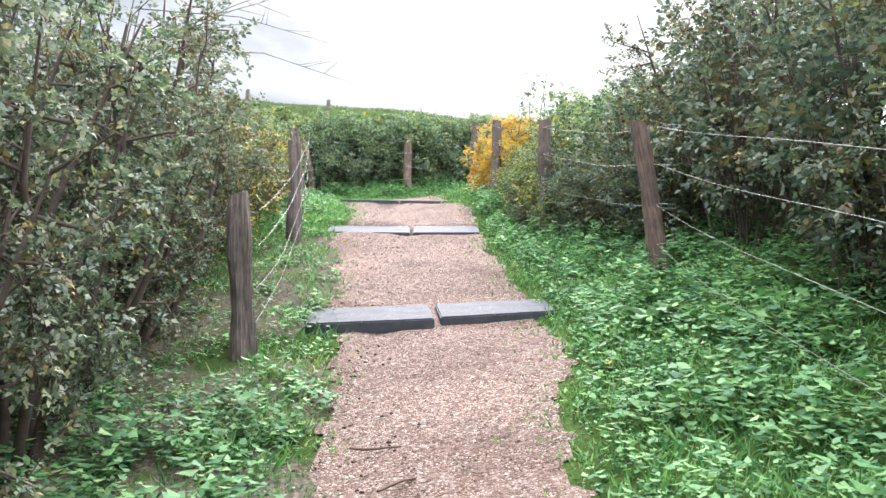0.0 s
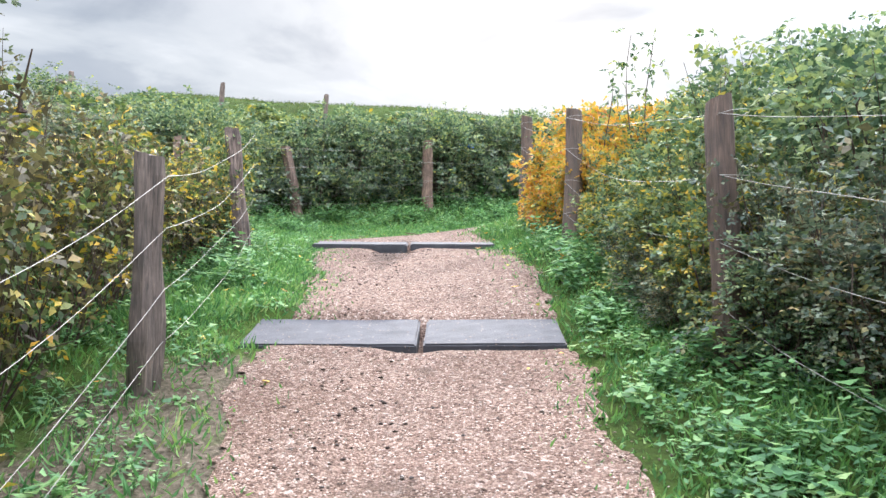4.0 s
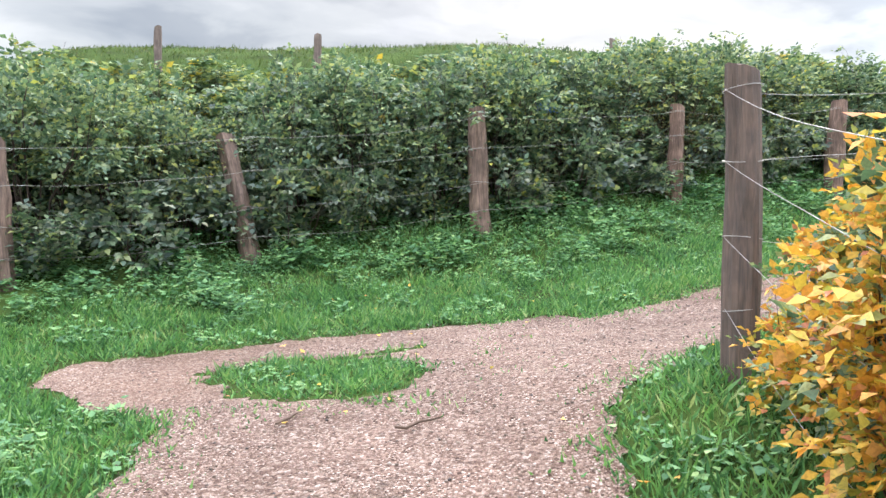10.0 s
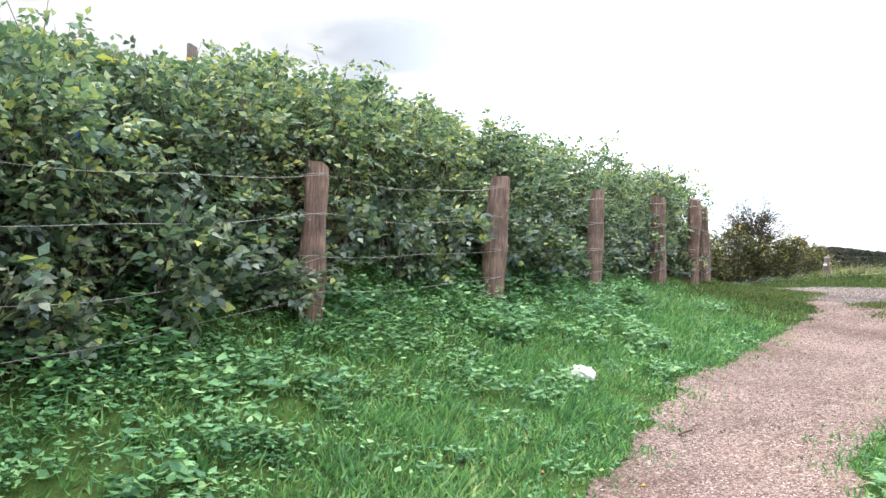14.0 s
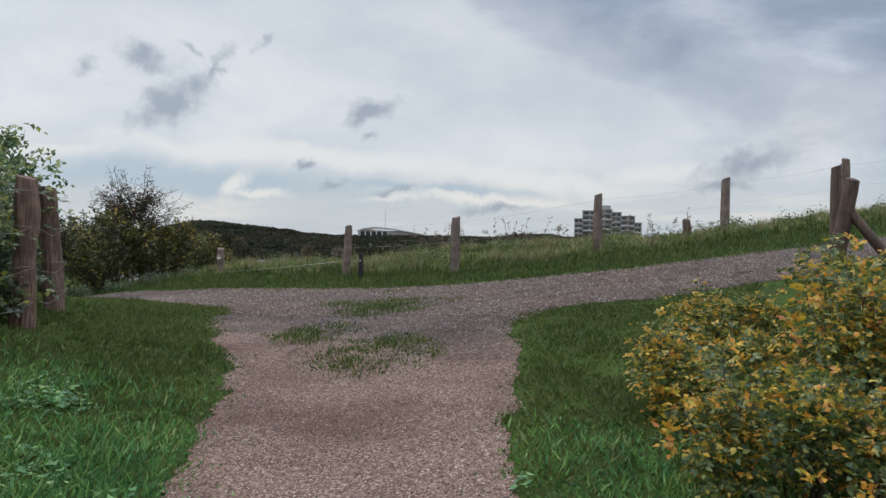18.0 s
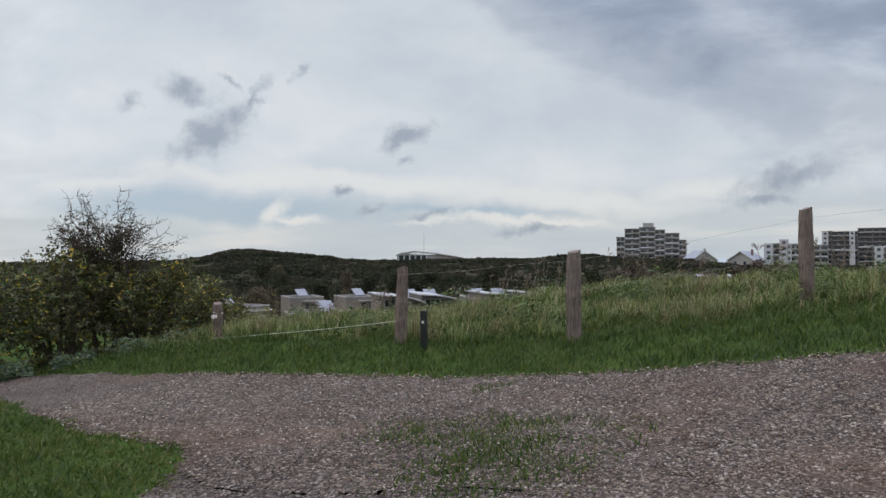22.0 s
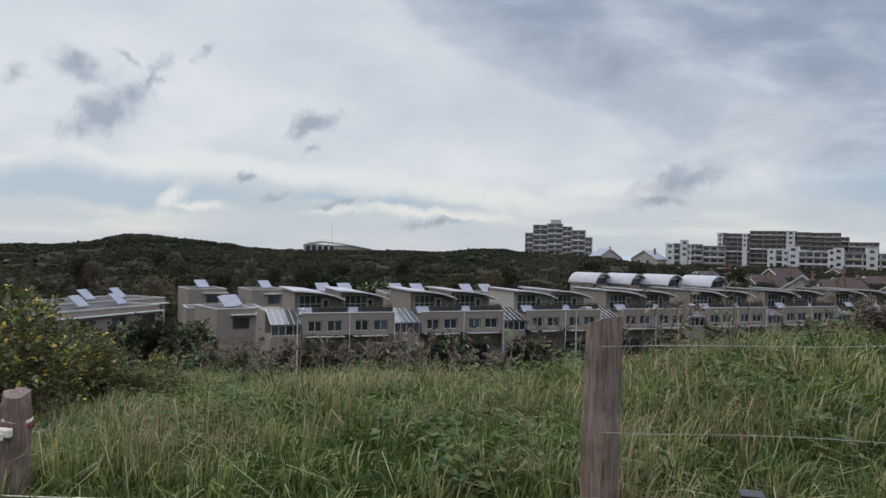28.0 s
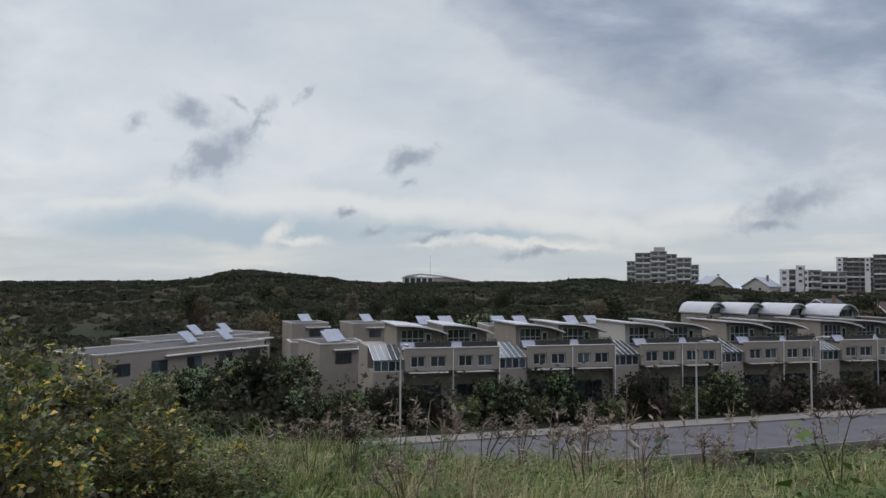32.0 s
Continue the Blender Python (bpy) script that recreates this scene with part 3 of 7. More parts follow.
def mesh_object(name, verts, faces, mat, parent=None, smooth=False):
    me = bpy.data.meshes.new(name)
    me.from_pydata([tuple(v) for v in verts], [], [tuple(f) for f in faces])
    if smooth:
        me.polygons.foreach_set("use_smooth", [True] * len(me.polygons))
    me.materials.append(mat)
    me.update()
    ob = new(name, me)
    if parent:
        ob.parent = parent
    return ob


def array_object(name, verts, quads, mat, parent=None, smooth=False):
    """A mesh from numpy arrays, all faces with the same number of corners."""
    verts, quads = np.asarray(verts, np.float32), np.asarray(quads, np.int32)
    me = bpy.data.meshes.new(name)
    k = quads.shape[1]
    me.vertices.add(len(verts))
    me.vertices.foreach_set("co", verts.ravel())
    me.loops.add(quads.size)
    me.loops.foreach_set("vertex_index", quads.ravel())
    me.polygons.add(len(quads))
    me.polygons.foreach_set("loop_start", np.arange(0, quads.size, k, dtype=np.int32))
    me.polygons.foreach_set("loop_total", np.full(len(quads), k, np.int32))
    if smooth:
        me.polygons.foreach_set("use_smooth", np.ones(len(quads), bool))
    me.materials.append(mat)
    me.update(calc_edges=True)
    me.validate()
    ob = new(name, me)
    if parent:
        ob.parent = parent
    return ob


def part(name, bm, mat, parent=None, label="", bevel=0.0):
    if bevel:
        bmesh.ops.bevel(bm, geom=bm.edges[:], offset=bevel, segments=1, affect="EDGES")
    me = bpy.data.meshes.new(name)
    bm.to_mesh(me)
    bm.free()
    me.materials.append(mat)
    ob = new(name, me)
    if parent:
        ob.parent = parent
    if label:
        ob["label"] = label
    return ob


def empty(name, m=None):
    ob = new(name)
    ob.empty_display_size = 0.2
    if m is not None:
        ob.matrix_basis = m
    return ob


def box(x0, x1, y0, y1, z0, z1, bm=None):
    bm = bm or bmesh.new()
    m = Matrix.LocRotScale(((x0 + x1) / 2, (y0 + y1) / 2, (z0 + z1) / 2), None, (x1 - x0, y1 - y0, z1 - z0))
    bmesh.ops.create_cube(bm, size=1, matrix=m)
    return bm


def prism(profile, y0, y1):
    """A profile of (x, z) drawn out along y."""
    bm = bmesh.new()
    a = [bm.verts.new((x, y0, z)) for x, z in profile]
    b = [bm.verts.new((x, y1, z)) for x, z in profile]
    n = len(profile)
    bm.faces.new(a)
    bm.faces.new(b[::-1])
    for i in range(n):
        bm.faces.new((a[i], b[i], b[(i + 1) % n], a[(i + 1) % n]))
    bmesh.ops.recalc_face_normals(bm, faces=bm.faces[:])
    return bm


def tube_arrays(points, radii, sides=5):
    """Vertices and quads of a round tube along points."""
    pts = [Vector(p) for p in points]
    vs, fs = [], []
    for i, p in enumerate(pts):
        d = (pts[min(i + 1, len(pts) - 1)] - pts[max(i - 1, 0)]).normalized()
        q = d.to_track_quat("Z", "Y")
        r = radii[i] if hasattr(radii, "__len__") else radii
        for k in range(sides):
            a = 2 * math.pi * k / sides
            vs.append(p + q @ Vector((math.cos(a) * r, math.sin(a) * r, 0)))
    for i in range(len(pts) - 1):
        for k in range(sides):
            fs.append((i * sides + k, i * sides + (k + 1) % sides, (i + 1) * sides + (k + 1) % sides, (i + 1) * sides + k))
    return vs, fs


def tubes(name, lines, mat, parent=None, sides=5):
    """Several tubes in one mesh; lines of (points, radii)."""
    V, Fc = [], []
    for pts, rad in lines:
        v, f = tube_arrays(pts, rad, sides)
        o = len(V)
        V += v
        Fc += [tuple(i + o for i in q) for q in f]
    return mesh_object(name, V, Fc, mat, parent, True)


# ---------------------------------------------------------------- the lie of the land
ROAD_Z = -6.5
PATH = [(0.0, -6.0, -0.95), (0.0, 0.0, -0.02), (0.02, 3.35, 0.5), (0.05, 5.4, 0.95), (-0.22, 7.6, 1.52), (-0.43, 9.0, 1.86), (-0.45, 10.4, 2.24), (-0.6, 11.6, 2.5), (-0.86, 13.2, 2.78),
        (-1.18, 15.2, 3.0), (0.58, 16.62, 3.23), (3.22, 18.52, 3.5), (4.5, 19.2, 3.6), (6.59, 19.98, 3.74), (7.8, 20.42, 3.82), (9.3, 20.92, 3.92), (10.5, 21.5, 3.99), (12.0, 22.1, 4.06)]
PATH_HALF = [0.6, 0.6, 0.6, 0.8, 0.85, 0.95, 0.92, 0.93, 0.98, 1.14, 0.74, 0.6, 0.8, 0.88, 1.0, 1.26, 1.58, 2.0]
TRACK = [(17.2, 36.0, 3.1), (15.6, 31.0, 3.55), (14.75, 28.0, 3.85), (14.0, 25.4, 4.0), (13.65, 22.5, 4.12), (13.65, 19.0, 4.52), (14.15, 17.2, 4.8), (14.3, 15.5, 5.05), (14.8, 10.0, 5.8), (16.0, 5.0, 6.4)]
TRACK_HALF = [0.85, 0.8, 0.78, 1.45, 1.55, 1.5, 1.2, 1.2, 1.25, 1.25]
EDGES = [(0.9, 6.2, 1.19), (-1.0, 6.0, 1.03), (0.5, 10.1, 2.18), (-1.4, 10.0, 2.13), (0.15, 13.45, 2.79), (-1.8, 13.2, 2.74), (0.65, 8.0, 1.66), (-1.15, 8.0, 1.6)]
VERGE = [(17.4, 28.0, 4.15), (17.1, 24.8, 4.22), (17.1, 22.5, 4.4), (17.8, 19.9, 4.78), (18.8, 17.5, 5.18), (19.9, 15.2, 5.6), (19.6, 26.0, 4.36), (19.7, 25.0, 4.46), (20.1, 23.8, 4.67), (19.5, 27.2, 4.3), (20.4, 22.0, 4.84), (22.0, 26.0, 4.0), (22.4, 22.5, 4.68), (22.0, 18.0, 5.05), (24.5, 14.0, 5.2)]
BANK = [(-5.0, 17.3, 3.43), (-3.4, 19.0, 3.58), (-1.0, 19.5, 3.8), (1.25, 20.76, 4.13), (3.4, 21.76, 4.22), (5.4, 22.66, 4.27), (7.2, 23.46, 4.28), (8.45, 24.05, 4.25), (9.75, 25.0, 4.2)]
CREST = [(-9.0, 21.5, 6.4), (-5.0, 23.4, 6.6), (-2.0, 23.4, 6.45), (1.0, 24.2, 6.4), (3.5, 25.4, 6.0), (6.5, 26.3, 5.3), (9.5, 27.5, 4.6), (-4.0, 30.0, 7.2), (4.0, 31.0, 6.3), (9.0, 33.0, 4.3)]
SIDES = [(-3.0, 16.0, 2.97), (-7.0, 15.0, 2.9), (-4.5, 12.5, 2.5), (-5.0, 8.0, 1.2), (-4.5, 3.0, 0.2), (-5.0, -5.0, -1.0), (1.75, 6.0, 1.5), (1.5, 1.0, 0.35), (4.5, 6.0, 2.0), (3.5, 11.0, 3.1), (1.0, 12.0, 2.85),
         (0.55, 14.9, 3.25), (3.2, 17.1, 3.6), (4.5, 15.0, 3.8), (7.0, 18.0, 3.9), (10.5, 19.5, 4.15), (12.5, 16.5, 4.7), (9.0, 12.0, 4.4), (4.0, -5.0, -0.5), (10.0, 4.0, 3.0)]


def spline_surface(points):
    """A smooth sheet (thin plate) over control places."""
    p = np.array(points)
    xy, z = p[:, :2], p[:, 2]
    n = len(p)

    def kern(d):
        return np.where(d > 1e-9, d * d * np.log(np.maximum(d, 1e-9)), 0.0)

    k = kern(np.hypot(*(xy[:, None] - xy[None]).transpose(2, 0, 1))) + np.eye(n) * 0.15
    q = np.hstack([np.ones((n, 1)), xy])
    a = np.vstack([np.hstack([k, q]), np.hstack([q.T, np.zeros((3, 3))])])
    w = np.linalg.solve(a, np.concatenate([z, np.zeros(3)]))

    def f(x, y):
        x, y = np.asarray(x, float), np.asarray(y, float)
        r = w[n] + w[n + 1] * x + w[n + 2] * y
        for (px, py), wi in zip(xy, w[:n]):
            r = r + wi * kern(np.hypot(x - px, y - py))
        return r

    return f


near_land = spline_surface(PATH + EDGES + TRACK + VERGE + BANK + CREST + SIDES)


def wave(x, y, size, seed=0.0):
    """Cheap rolling relief, about -1 to 1."""
    a, b = x / size, y / size
    return (np.sin(a * 2.1 + 1.3 * np.sin(b * 1.7 + seed) + seed) + np.sin(b * 2.6 + 1.1 * np.sin(a * 1.9 - seed) + 2 * seed) + 0.6 * np.sin((a + b) * 3.7 + seed * 3)) / 2.6


def smooth01(v, a, b):
    t = np.clip((v - a) / (b - a), 0, 1)
    return t * t * (3 - 2 * t)


def seg_dist(x, y, line):
    """Distance to a polyline of (x, y, ...), and the place along it from 0 to its number of legs."""
    best, along = np.full(np.shape(x), 1e9), np.zeros(np.shape(x))
    for i, (a, b) in enumerate(zip(line, line[1:])):
        dx, dy = b[0] - a[0], b[1] - a[1]
        t = np.clip(((x - a[0]) * dx + (y - a[1]) * dy) / (dx * dx + dy * dy), 0, 1)
        d = np.hypot(x - a[0] - t * dx, y - a[1] - t * dy)
        along = np.where(d < best, i + t, along)
        best = np.minimum(best, d)
    return best, along


def path_edge(x, y):
    """Below 0 inside the trodden path and the track, above 0 outside."""
    d, a = seg_dist(x, y, PATH)
    half = np.interp(a, np.arange(len(PATH)), PATH_HALF)
    e = d - half
    dt, at = seg_dist(x, y, TRACK)
    e2 = dt - np.interp(at, np.arange(len(TRACK)), TRACK_HALF)
    blend = np.maximum(0.9 - np.abs(e - e2), 0) / 0.9
    e = np.minimum(e, e2) - blend * blend * 0.225
    for spur, half in (([(-0.2, 16.9), (-1.3, 16.8), (-2.4, 16.4), (-3.2, 16.0)], 0.3), ([(-1.2, 14.9), (-1.9, 15.15), (-2.5, 15.6), (-3.3, 15.9)], 0.36)):
        e = np.minimum(e, seg_dist(x, y, spur)[0] - half)
    island = np.hypot((x + 1.7) / 0.74, (y - 15.82 + 0.15 * (x + 1.7)) / 0.46) - 1
    e = np.maximum(e, -island * 0.4)
    return e + 0.055 * wave(x, y, 0.6, 0.7) + 0.045 * wave(x, y, 0.21, 2.1) + 0.035 * wave(x, y, 0.08, 1.1)


STEPS = (5.95, 9.6, 13.2)


def step_relief(x, y):
    """The path sinks towards each slab step and is level with the slab behind it."""
    r = np.zeros(np.shape(x))
    for s, drop in zip(STEPS, (0.012, 0.0, 0.0)):
        ahead = s - y
        r = r - drop * np.where(ahead > 0, np.exp(-np.maximum(ahead, 0) / 0.7), 0)
    r = r - 0.10 * smooth01(y, 9.52, 9.64) * (1 - smooth01(y, 10.06, 10.2)) * smooth01(x, -1.75, -1.55) * (1 - smooth01(x, 0.45, 0.65))
    hole = np.exp(-(((x + 0.95) / 0.2) ** 2 + ((y - 13.0) / 0.2) ** 2))
    r = r - 0.19 * np.where(y < 13.2, hole, 0)
    r = r - 0.03 * np.exp(-(((x + 0.5 + 0.05 * np.sin(y)) / 0.16) ** 2)) * smooth01(13.0 - y, 0, 1)
    d = np.abs(x - np.interp(y, [-6, 5.4, 9, 13.2], [0, 0.05, -0.43, -0.86]))
    return r * (1 - smooth01(d, 0.95, 1.7))


def far_land(x, y):
    ex, ey = x - 16.0, y - 26.0
    r, az = np.hypot(ex, ey), np.degrees(np.arctan2(ex, ey))
    valley = ROAD_Z + 0.7 * wave(x, y, 45.0, 0.4) * smooth01(r, 85, 140)
    sky_el = np.interp(az, [0, 30, 45, 49, 51.5, 54, 56, 59.5, 62.5, 66, 72, 77, 80, 81.5, 84, 89, 93, 112, 140], [-0.3, -0.25, -0.15, -0.1, 0.1, 0.72, 0.62, 0.32, -0.12, -0.2, -0.15, -0.12, 0.1, 0.12, -0.1, -0.3, -0.75, -0.8, 0.0])
    top = 4.7 + 330 * np.tan(np.radians(sky_el)) + 0.5 * wave(x, y, 19.0, 1.2)
    rise = smooth01(r, 120, 330)
    dunes = valley + (top - valley) * rise + 1.2 * wave(x, y, 26.0, 2.2) * rise * (1 - smooth01(r, 270, 320))
    dunes = np.where(r > 345, top + (-14 - top) * smooth01(r, 345, 520), dunes)
    side = 4.2 + 0.8 * wave(x, y, 18.0, 1.0) + 1.0 * smooth01(-y, 0, 40)
    # the valley lies to the east only
    slope = smooth01(x, 19.5, 43.0) * (1 - smooth01(y, 60, 110) * (1 - smooth01(x, 40, 90)))
    return side * (1 - slope) + dunes * slope


def height(x, y, steps=True):
    x, y = np.asarray(x, float), np.asarray(y, float)
    inside = smooth01(x, -14, -8) * (1 - smooth01(x, 20.5, 28)) * smooth01(y, -10, -5) * (1 - smooth01(y, 32, 42))
    h = np.clip(near_land(np.clip(x, -14, 28), np.clip(y, -10, 42)), -4, 9) * inside + far_land(x, y) * (1 - inside)
    h = h + 0.03 * wave(x, y, 0.8, 0.3) * smooth01(path_edge(x, y), 0.0, 0.8)
    return h + step_relief(x, y) if steps else h


def hz(x, y):
    return float(height(np.array([x]), np.array([y]))[0])


def axis(lo, hi, step, reach_lo, reach_hi):
    a = list(np.arange(lo, hi + 1e-6, step))
    s, v = step, lo
    left = []
    while v > reach_lo:
        s *= 1.16
        v -= s
        left.append(v)
    s, v, right = step, hi, []
    while v < reach_hi:
        s = min(s * 1.1, 9.0 if v < 420 else 400.0)
        v += s
        right.append(v)
    return np.array(left[::-1] + a + right)


def sheet(name, xs, ys, zf, mat, keep=None):
    X, Y = np.meshgrid(xs, ys, indexing="ij")
    Z = zf(X, Y)
    nx, ny = X.shape
    idx = np.arange(nx * ny).reshape(nx, ny)
    q = np.stack([idx[:-1, :-1], idx[1:, :-1], idx[1:, 1:], idx[:-1, 1:]], -1).reshape(-1, 4)
    V = np.stack([X, Y, Z], -1).reshape(-1, 3)
    if keep is not None:
        q = q[keep(V[q].mean(1)[:, 0], V[q].mean(1)[:, 1])]
        used = np.unique(q)
        x, y = V[used, 0].copy(), V[used, 1].copy()
        for _ in range(2):
            e, d = path_edge(x, y), 0.02
            gx, gy = (path_edge(x + d, y) - e) / d, (path_edge(x, y + d) - e) / d
            k = np.where(e > 0, e, 0) / np.maximum(gx * gx + gy * gy, 0.3)
            x, y = x - k * gx, y - k * gy
        V[used] = np.stack([x, y, zf(x, y)], -1)
        remap = np.full(len(V), -1)
        remap[used] = np.arange(len(used))
        V, q = V[used], remap[q]
    return array_object(name, V, q, mat, None, True)


ground = sheet("ground", axis(-9, 24, 0.21, -1500, 3200), axis(-5, 34, 0.21, -2500, 2500), lambda x, y: height(x, y) - np.where(y < 14.6, 0.04, 0.014) * smooth01(-path_edge(x, y), -0.02, 0.25) * (np.abs(x) < 40), M_GROUND)
tagged(ground, "dune ground of rough turf, soil and heath", "ground", kind="structure")


def on_path(x, y):
    """The fine gravel ends in a ragged line where the track begins."""
    return (seg_dist(x, y, TRACK)[0] > 1.8 + 0.8 * wave(x, y, 1.3, 0.4)) & (x < 13.1)


path = sheet("path", np.arange(-4.4, 13.3, 0.06), np.arange(-6.0, 25.2, 0.06), lambda x, y: height(x, y) + 0.002 + 0.008 * smooth01(-path_edge(x, y), 0, 0.1) + 0.005 * wave(x, y, 0.13, 0.5), M_GRAVEL,
             lambda x, y: (path_edge(x, y) < 0) & on_path(x, y))
tagged(path, "pinkish fine gravel footpath, worn and uneven", "path", kind="structure")
track = sheet("track", np.arange(10.8, 19.0, 0.07), np.arange(5.0, 37.0, 0.07), lambda x, y: height(x, y) + 0.002 + 0.01 * smooth01(-path_edge(x, y), 0, 0.12) + 0.006 * wave(x, y, 0.2, 0.9), M_GRAVEL,
              lambda x, y: (path_edge(x, y) < 0) & ~on_path(x, y))
tagged(track, "wider track of coarse grey and pink gravel", "track", kind="structure")
sea = mesh_object("water", [(600, -3000, -9), (4500, -3000, -9), (4500, 4500, -9), (-500, 4500, -9), (600, 900, -9)], [(0, 1, 2, 3, 4)], M_SEA)
tagged(sea, "grey sea beyond the dunes", "sea", kind="structure")

# ---------------------------------------------------------------- fences


def post(parent, x, y, top, radius=0.07, lean=(0, 0), mat=None, seed=0, base=None, gnarl=1.0):
    rnd = random.Random(seed)
    z0 = hz(x, y) - 0.12 if base is None else base
    h = top - z0
    bm = bmesh.new()
    rings, sides = 12, 18
    crack, knot, kz = rnd.uniform(0, 6.28), rnd.uniform(0, 6.28), rnd.uniform(0.3, 0.8)
    rows = []
    ph = rnd.random() * 6
    for i in range(rings):
        f = i / (rings - 1)
        ring = []
        for k in range(sides):
            a = 2 * math.pi * k / sides
            turned = (a - crack - 0.5 * f + math.pi) % (2 * math.pi) - math.pi
            lump = math.exp(-((((a - knot + math.pi) % (2 * math.pi) - math.pi) / 0.5) ** 2) - ((f - kz) / 0.09) ** 2)
            r = radius * (1.06 - 0.1 * f) * (1 + gnarl * (0.06 * math.sin(3 * a + ph + 2 * f * (gnarl - 1)) + 0.05 * math.sin(5 * a + f * 5 + ph) + 0.05 * (gnarl - 1) * math.sin(9 * f + ph) + rnd.uniform(-0.03, 0.03) + 0.16 * lump) - 0.22 * math.exp(-(turned / 0.16) ** 2) * (0.4 + 0.6 * f))
            zt = f * h
            if i == rings - 1:
                r *= 0.93
                zt += 0.02 * math.sin(a + ph) + rnd.uniform(-0.005, 0.004)
            ring.append(bm.verts.new((math.cos(a) * r + 0.008 * math.sin(f * 4 + ph), math.sin(a) * r, zt)))
        rows.append(ring)
    for a, b in zip(rows, rows[1:]):
        for k in range(sides):
            bm.faces.new((a[k], a[(k + 1) % sides], b[(k + 1) % sides], b[k]))
    bm.faces.new(rows[-1])
    ob = part("post", bm, mat or M_POST, parent)
    lx, ly = lean
    ob.matrix_basis = Matrix.Translation((x, y, z0)) @ Matrix.Rotation(math.atan(lx / 1.2), 4, "Y") @ Matrix.Rotation(-math.atan(ly / 1.2), 4, "X")
    return ob


def wire(parent, a, b, sag=0.05, seed=0, r=0.0021, n=14):
    rnd = random.Random(seed)
    a, b = Vector(a), Vector(b)
    pts = []
    k = rnd.uniform(0, 6)
    for i in range(n + 1):
        f = i / n
        p = a.lerp(b, f)
        p.z += -sag * 4 * f * (1 - f) + 0.012 * math.sin(f * 9 + k) * math.sin(math.pi * f)
        p.x += 0.01 * math.sin(f * 7 + k) * math.sin(math.pi * f)
        pts.append(p)
    v, f = tube_arrays(pts, r, 4)
    return mesh_object("wire", v, f, M_WIRE, parent, True)


def fence(label, posts, heights, radius=0.07, mat=None, sag=0.05, seed=0, leans=None, skip=(), gauge=0.0013, gnarl=1.0, side=1, ties=False):
    """Round posts at (x, y, top), with wires at fractions of their height."""
    f = empty("wire_fence")
    tagged(f, label, "fence")
    for i, (x, y, top) in enumerate(posts):
        post(f, x, y, top, radius * random.Random(seed + i).uniform(0.9, 1.1), leans[i] if leans else (0.02, 0.02), mat, seed + i, None, gnarl)
    rnd = random.Random(seed)
    for x, y, top in posts if ties else ():
        g = hz(x, y)
        for h in heights:
            ring = [(x + math.cos(a) * radius * 1.1, y + math.sin(a) * radius * 1.1, g + (top - g) * h + 0.012 * math.sin(a + h * 9)) for a in (i * math.pi / 7 for i in range(15))]
            mesh_object("wire_tie", *tube_arrays(ring, gauge * 1.1, 4), M_WIRE, f, True)
    for i, ((x0, y0, t0), (x1, y1, t1)) in enumerate(zip(posts, posts[1:])):
        if i in skip:
            continue
        g0, g1 = hz(x0, y0), hz(x1, y1)
        d = Vector((y1 - y0, x0 - x1, 0)).normalized() * radius * side
        for h in heights:
            wire(f, (x0 + d.x, y0 + d.y, g0 + (t0 - g0) * h), (x1 + d.x, y1 + d.y, g1 + (t1 - g1) * h), sag * rnd.uniform(0.3, 1.6), seed + i * 7 + int(h * 10), gauge)
    return f


fence("old leaning fence posts with slack wires beside the path", [(-1.15, 1.4, 1.45), (-1.42, 5.35, 2.02), (-1.8, 8.9, 3.05), (-2.4, 12.4, 3.98)], (0.9, 0.68, 0.42, 0.2), 0.078, M_POST_OLD, 0.10, 11, [(-0.03, 0.0), (-0.06, 0.0), (-0.05, 0.05), (-0.2, 0.2)], (0,), 0.002, 2.3)
fence("tall round fence posts with wires before a thicket", [(2.0, 1.2, 1.75), (1.79, 6.0, 2.83), (1.25, 9.1, 3.45), (0.8, 12.04, 4.06), (0.56, 14.9, 4.62), (3.18, 17.1, 4.95)], (0.93, 0.7, 0.45, 0.22), 0.078, None, 0.12, 31, [(0.0, 0.0), (-0.17, 0.13), (-0.04, 0.05), (0, 0.02), (0.0, 0.0), (0, 0)], (), 0.0017, 1.3, -1, True)
fence("fence of reddish wooden posts and wires along a hedge", [(-7.4, 15.2, 4.4), (-5.0, 17.3, 4.72), (-3.38, 18.97, 4.95), (-1.0, 19.5, 5.15), (1.23, 20.74, 5.29), (3.37, 21.7, 5.39), (5.35, 22.58, 5.42), (7.17, 23.39, 5.5), (8.4, 23.95, 5.55), (9.72, 24.9, 5.54)], (0.92, 0.68, 0.40, 0.18), 0.1, M_POST_RED, 0.05, 51,
      [(0, 0), (-0.08, 0.05), (-0.3, 0.12), (-0.04, 0.1), (0.05, 0.1), (0.08, 0.02), (0.03, 0), (0, 0.02), (0.02, -0.02), (-0.05, 0.05)], (), 0.0018, 1.5, 1, True)
fence("row of grey posts along the crest of the bank", [(-9.2, 21.2, 6.9), (-6.0, 21.9, 6.86), (-3.63, 22.13, 6.68), (-1.2, 22.9, 6.55), (0.75, 23.6, 6.75), (3.2, 24.3, 6.5), (5.4, 25.2, 6.2)], (), 0.06, M_POST_GREY, 0.05, 71)
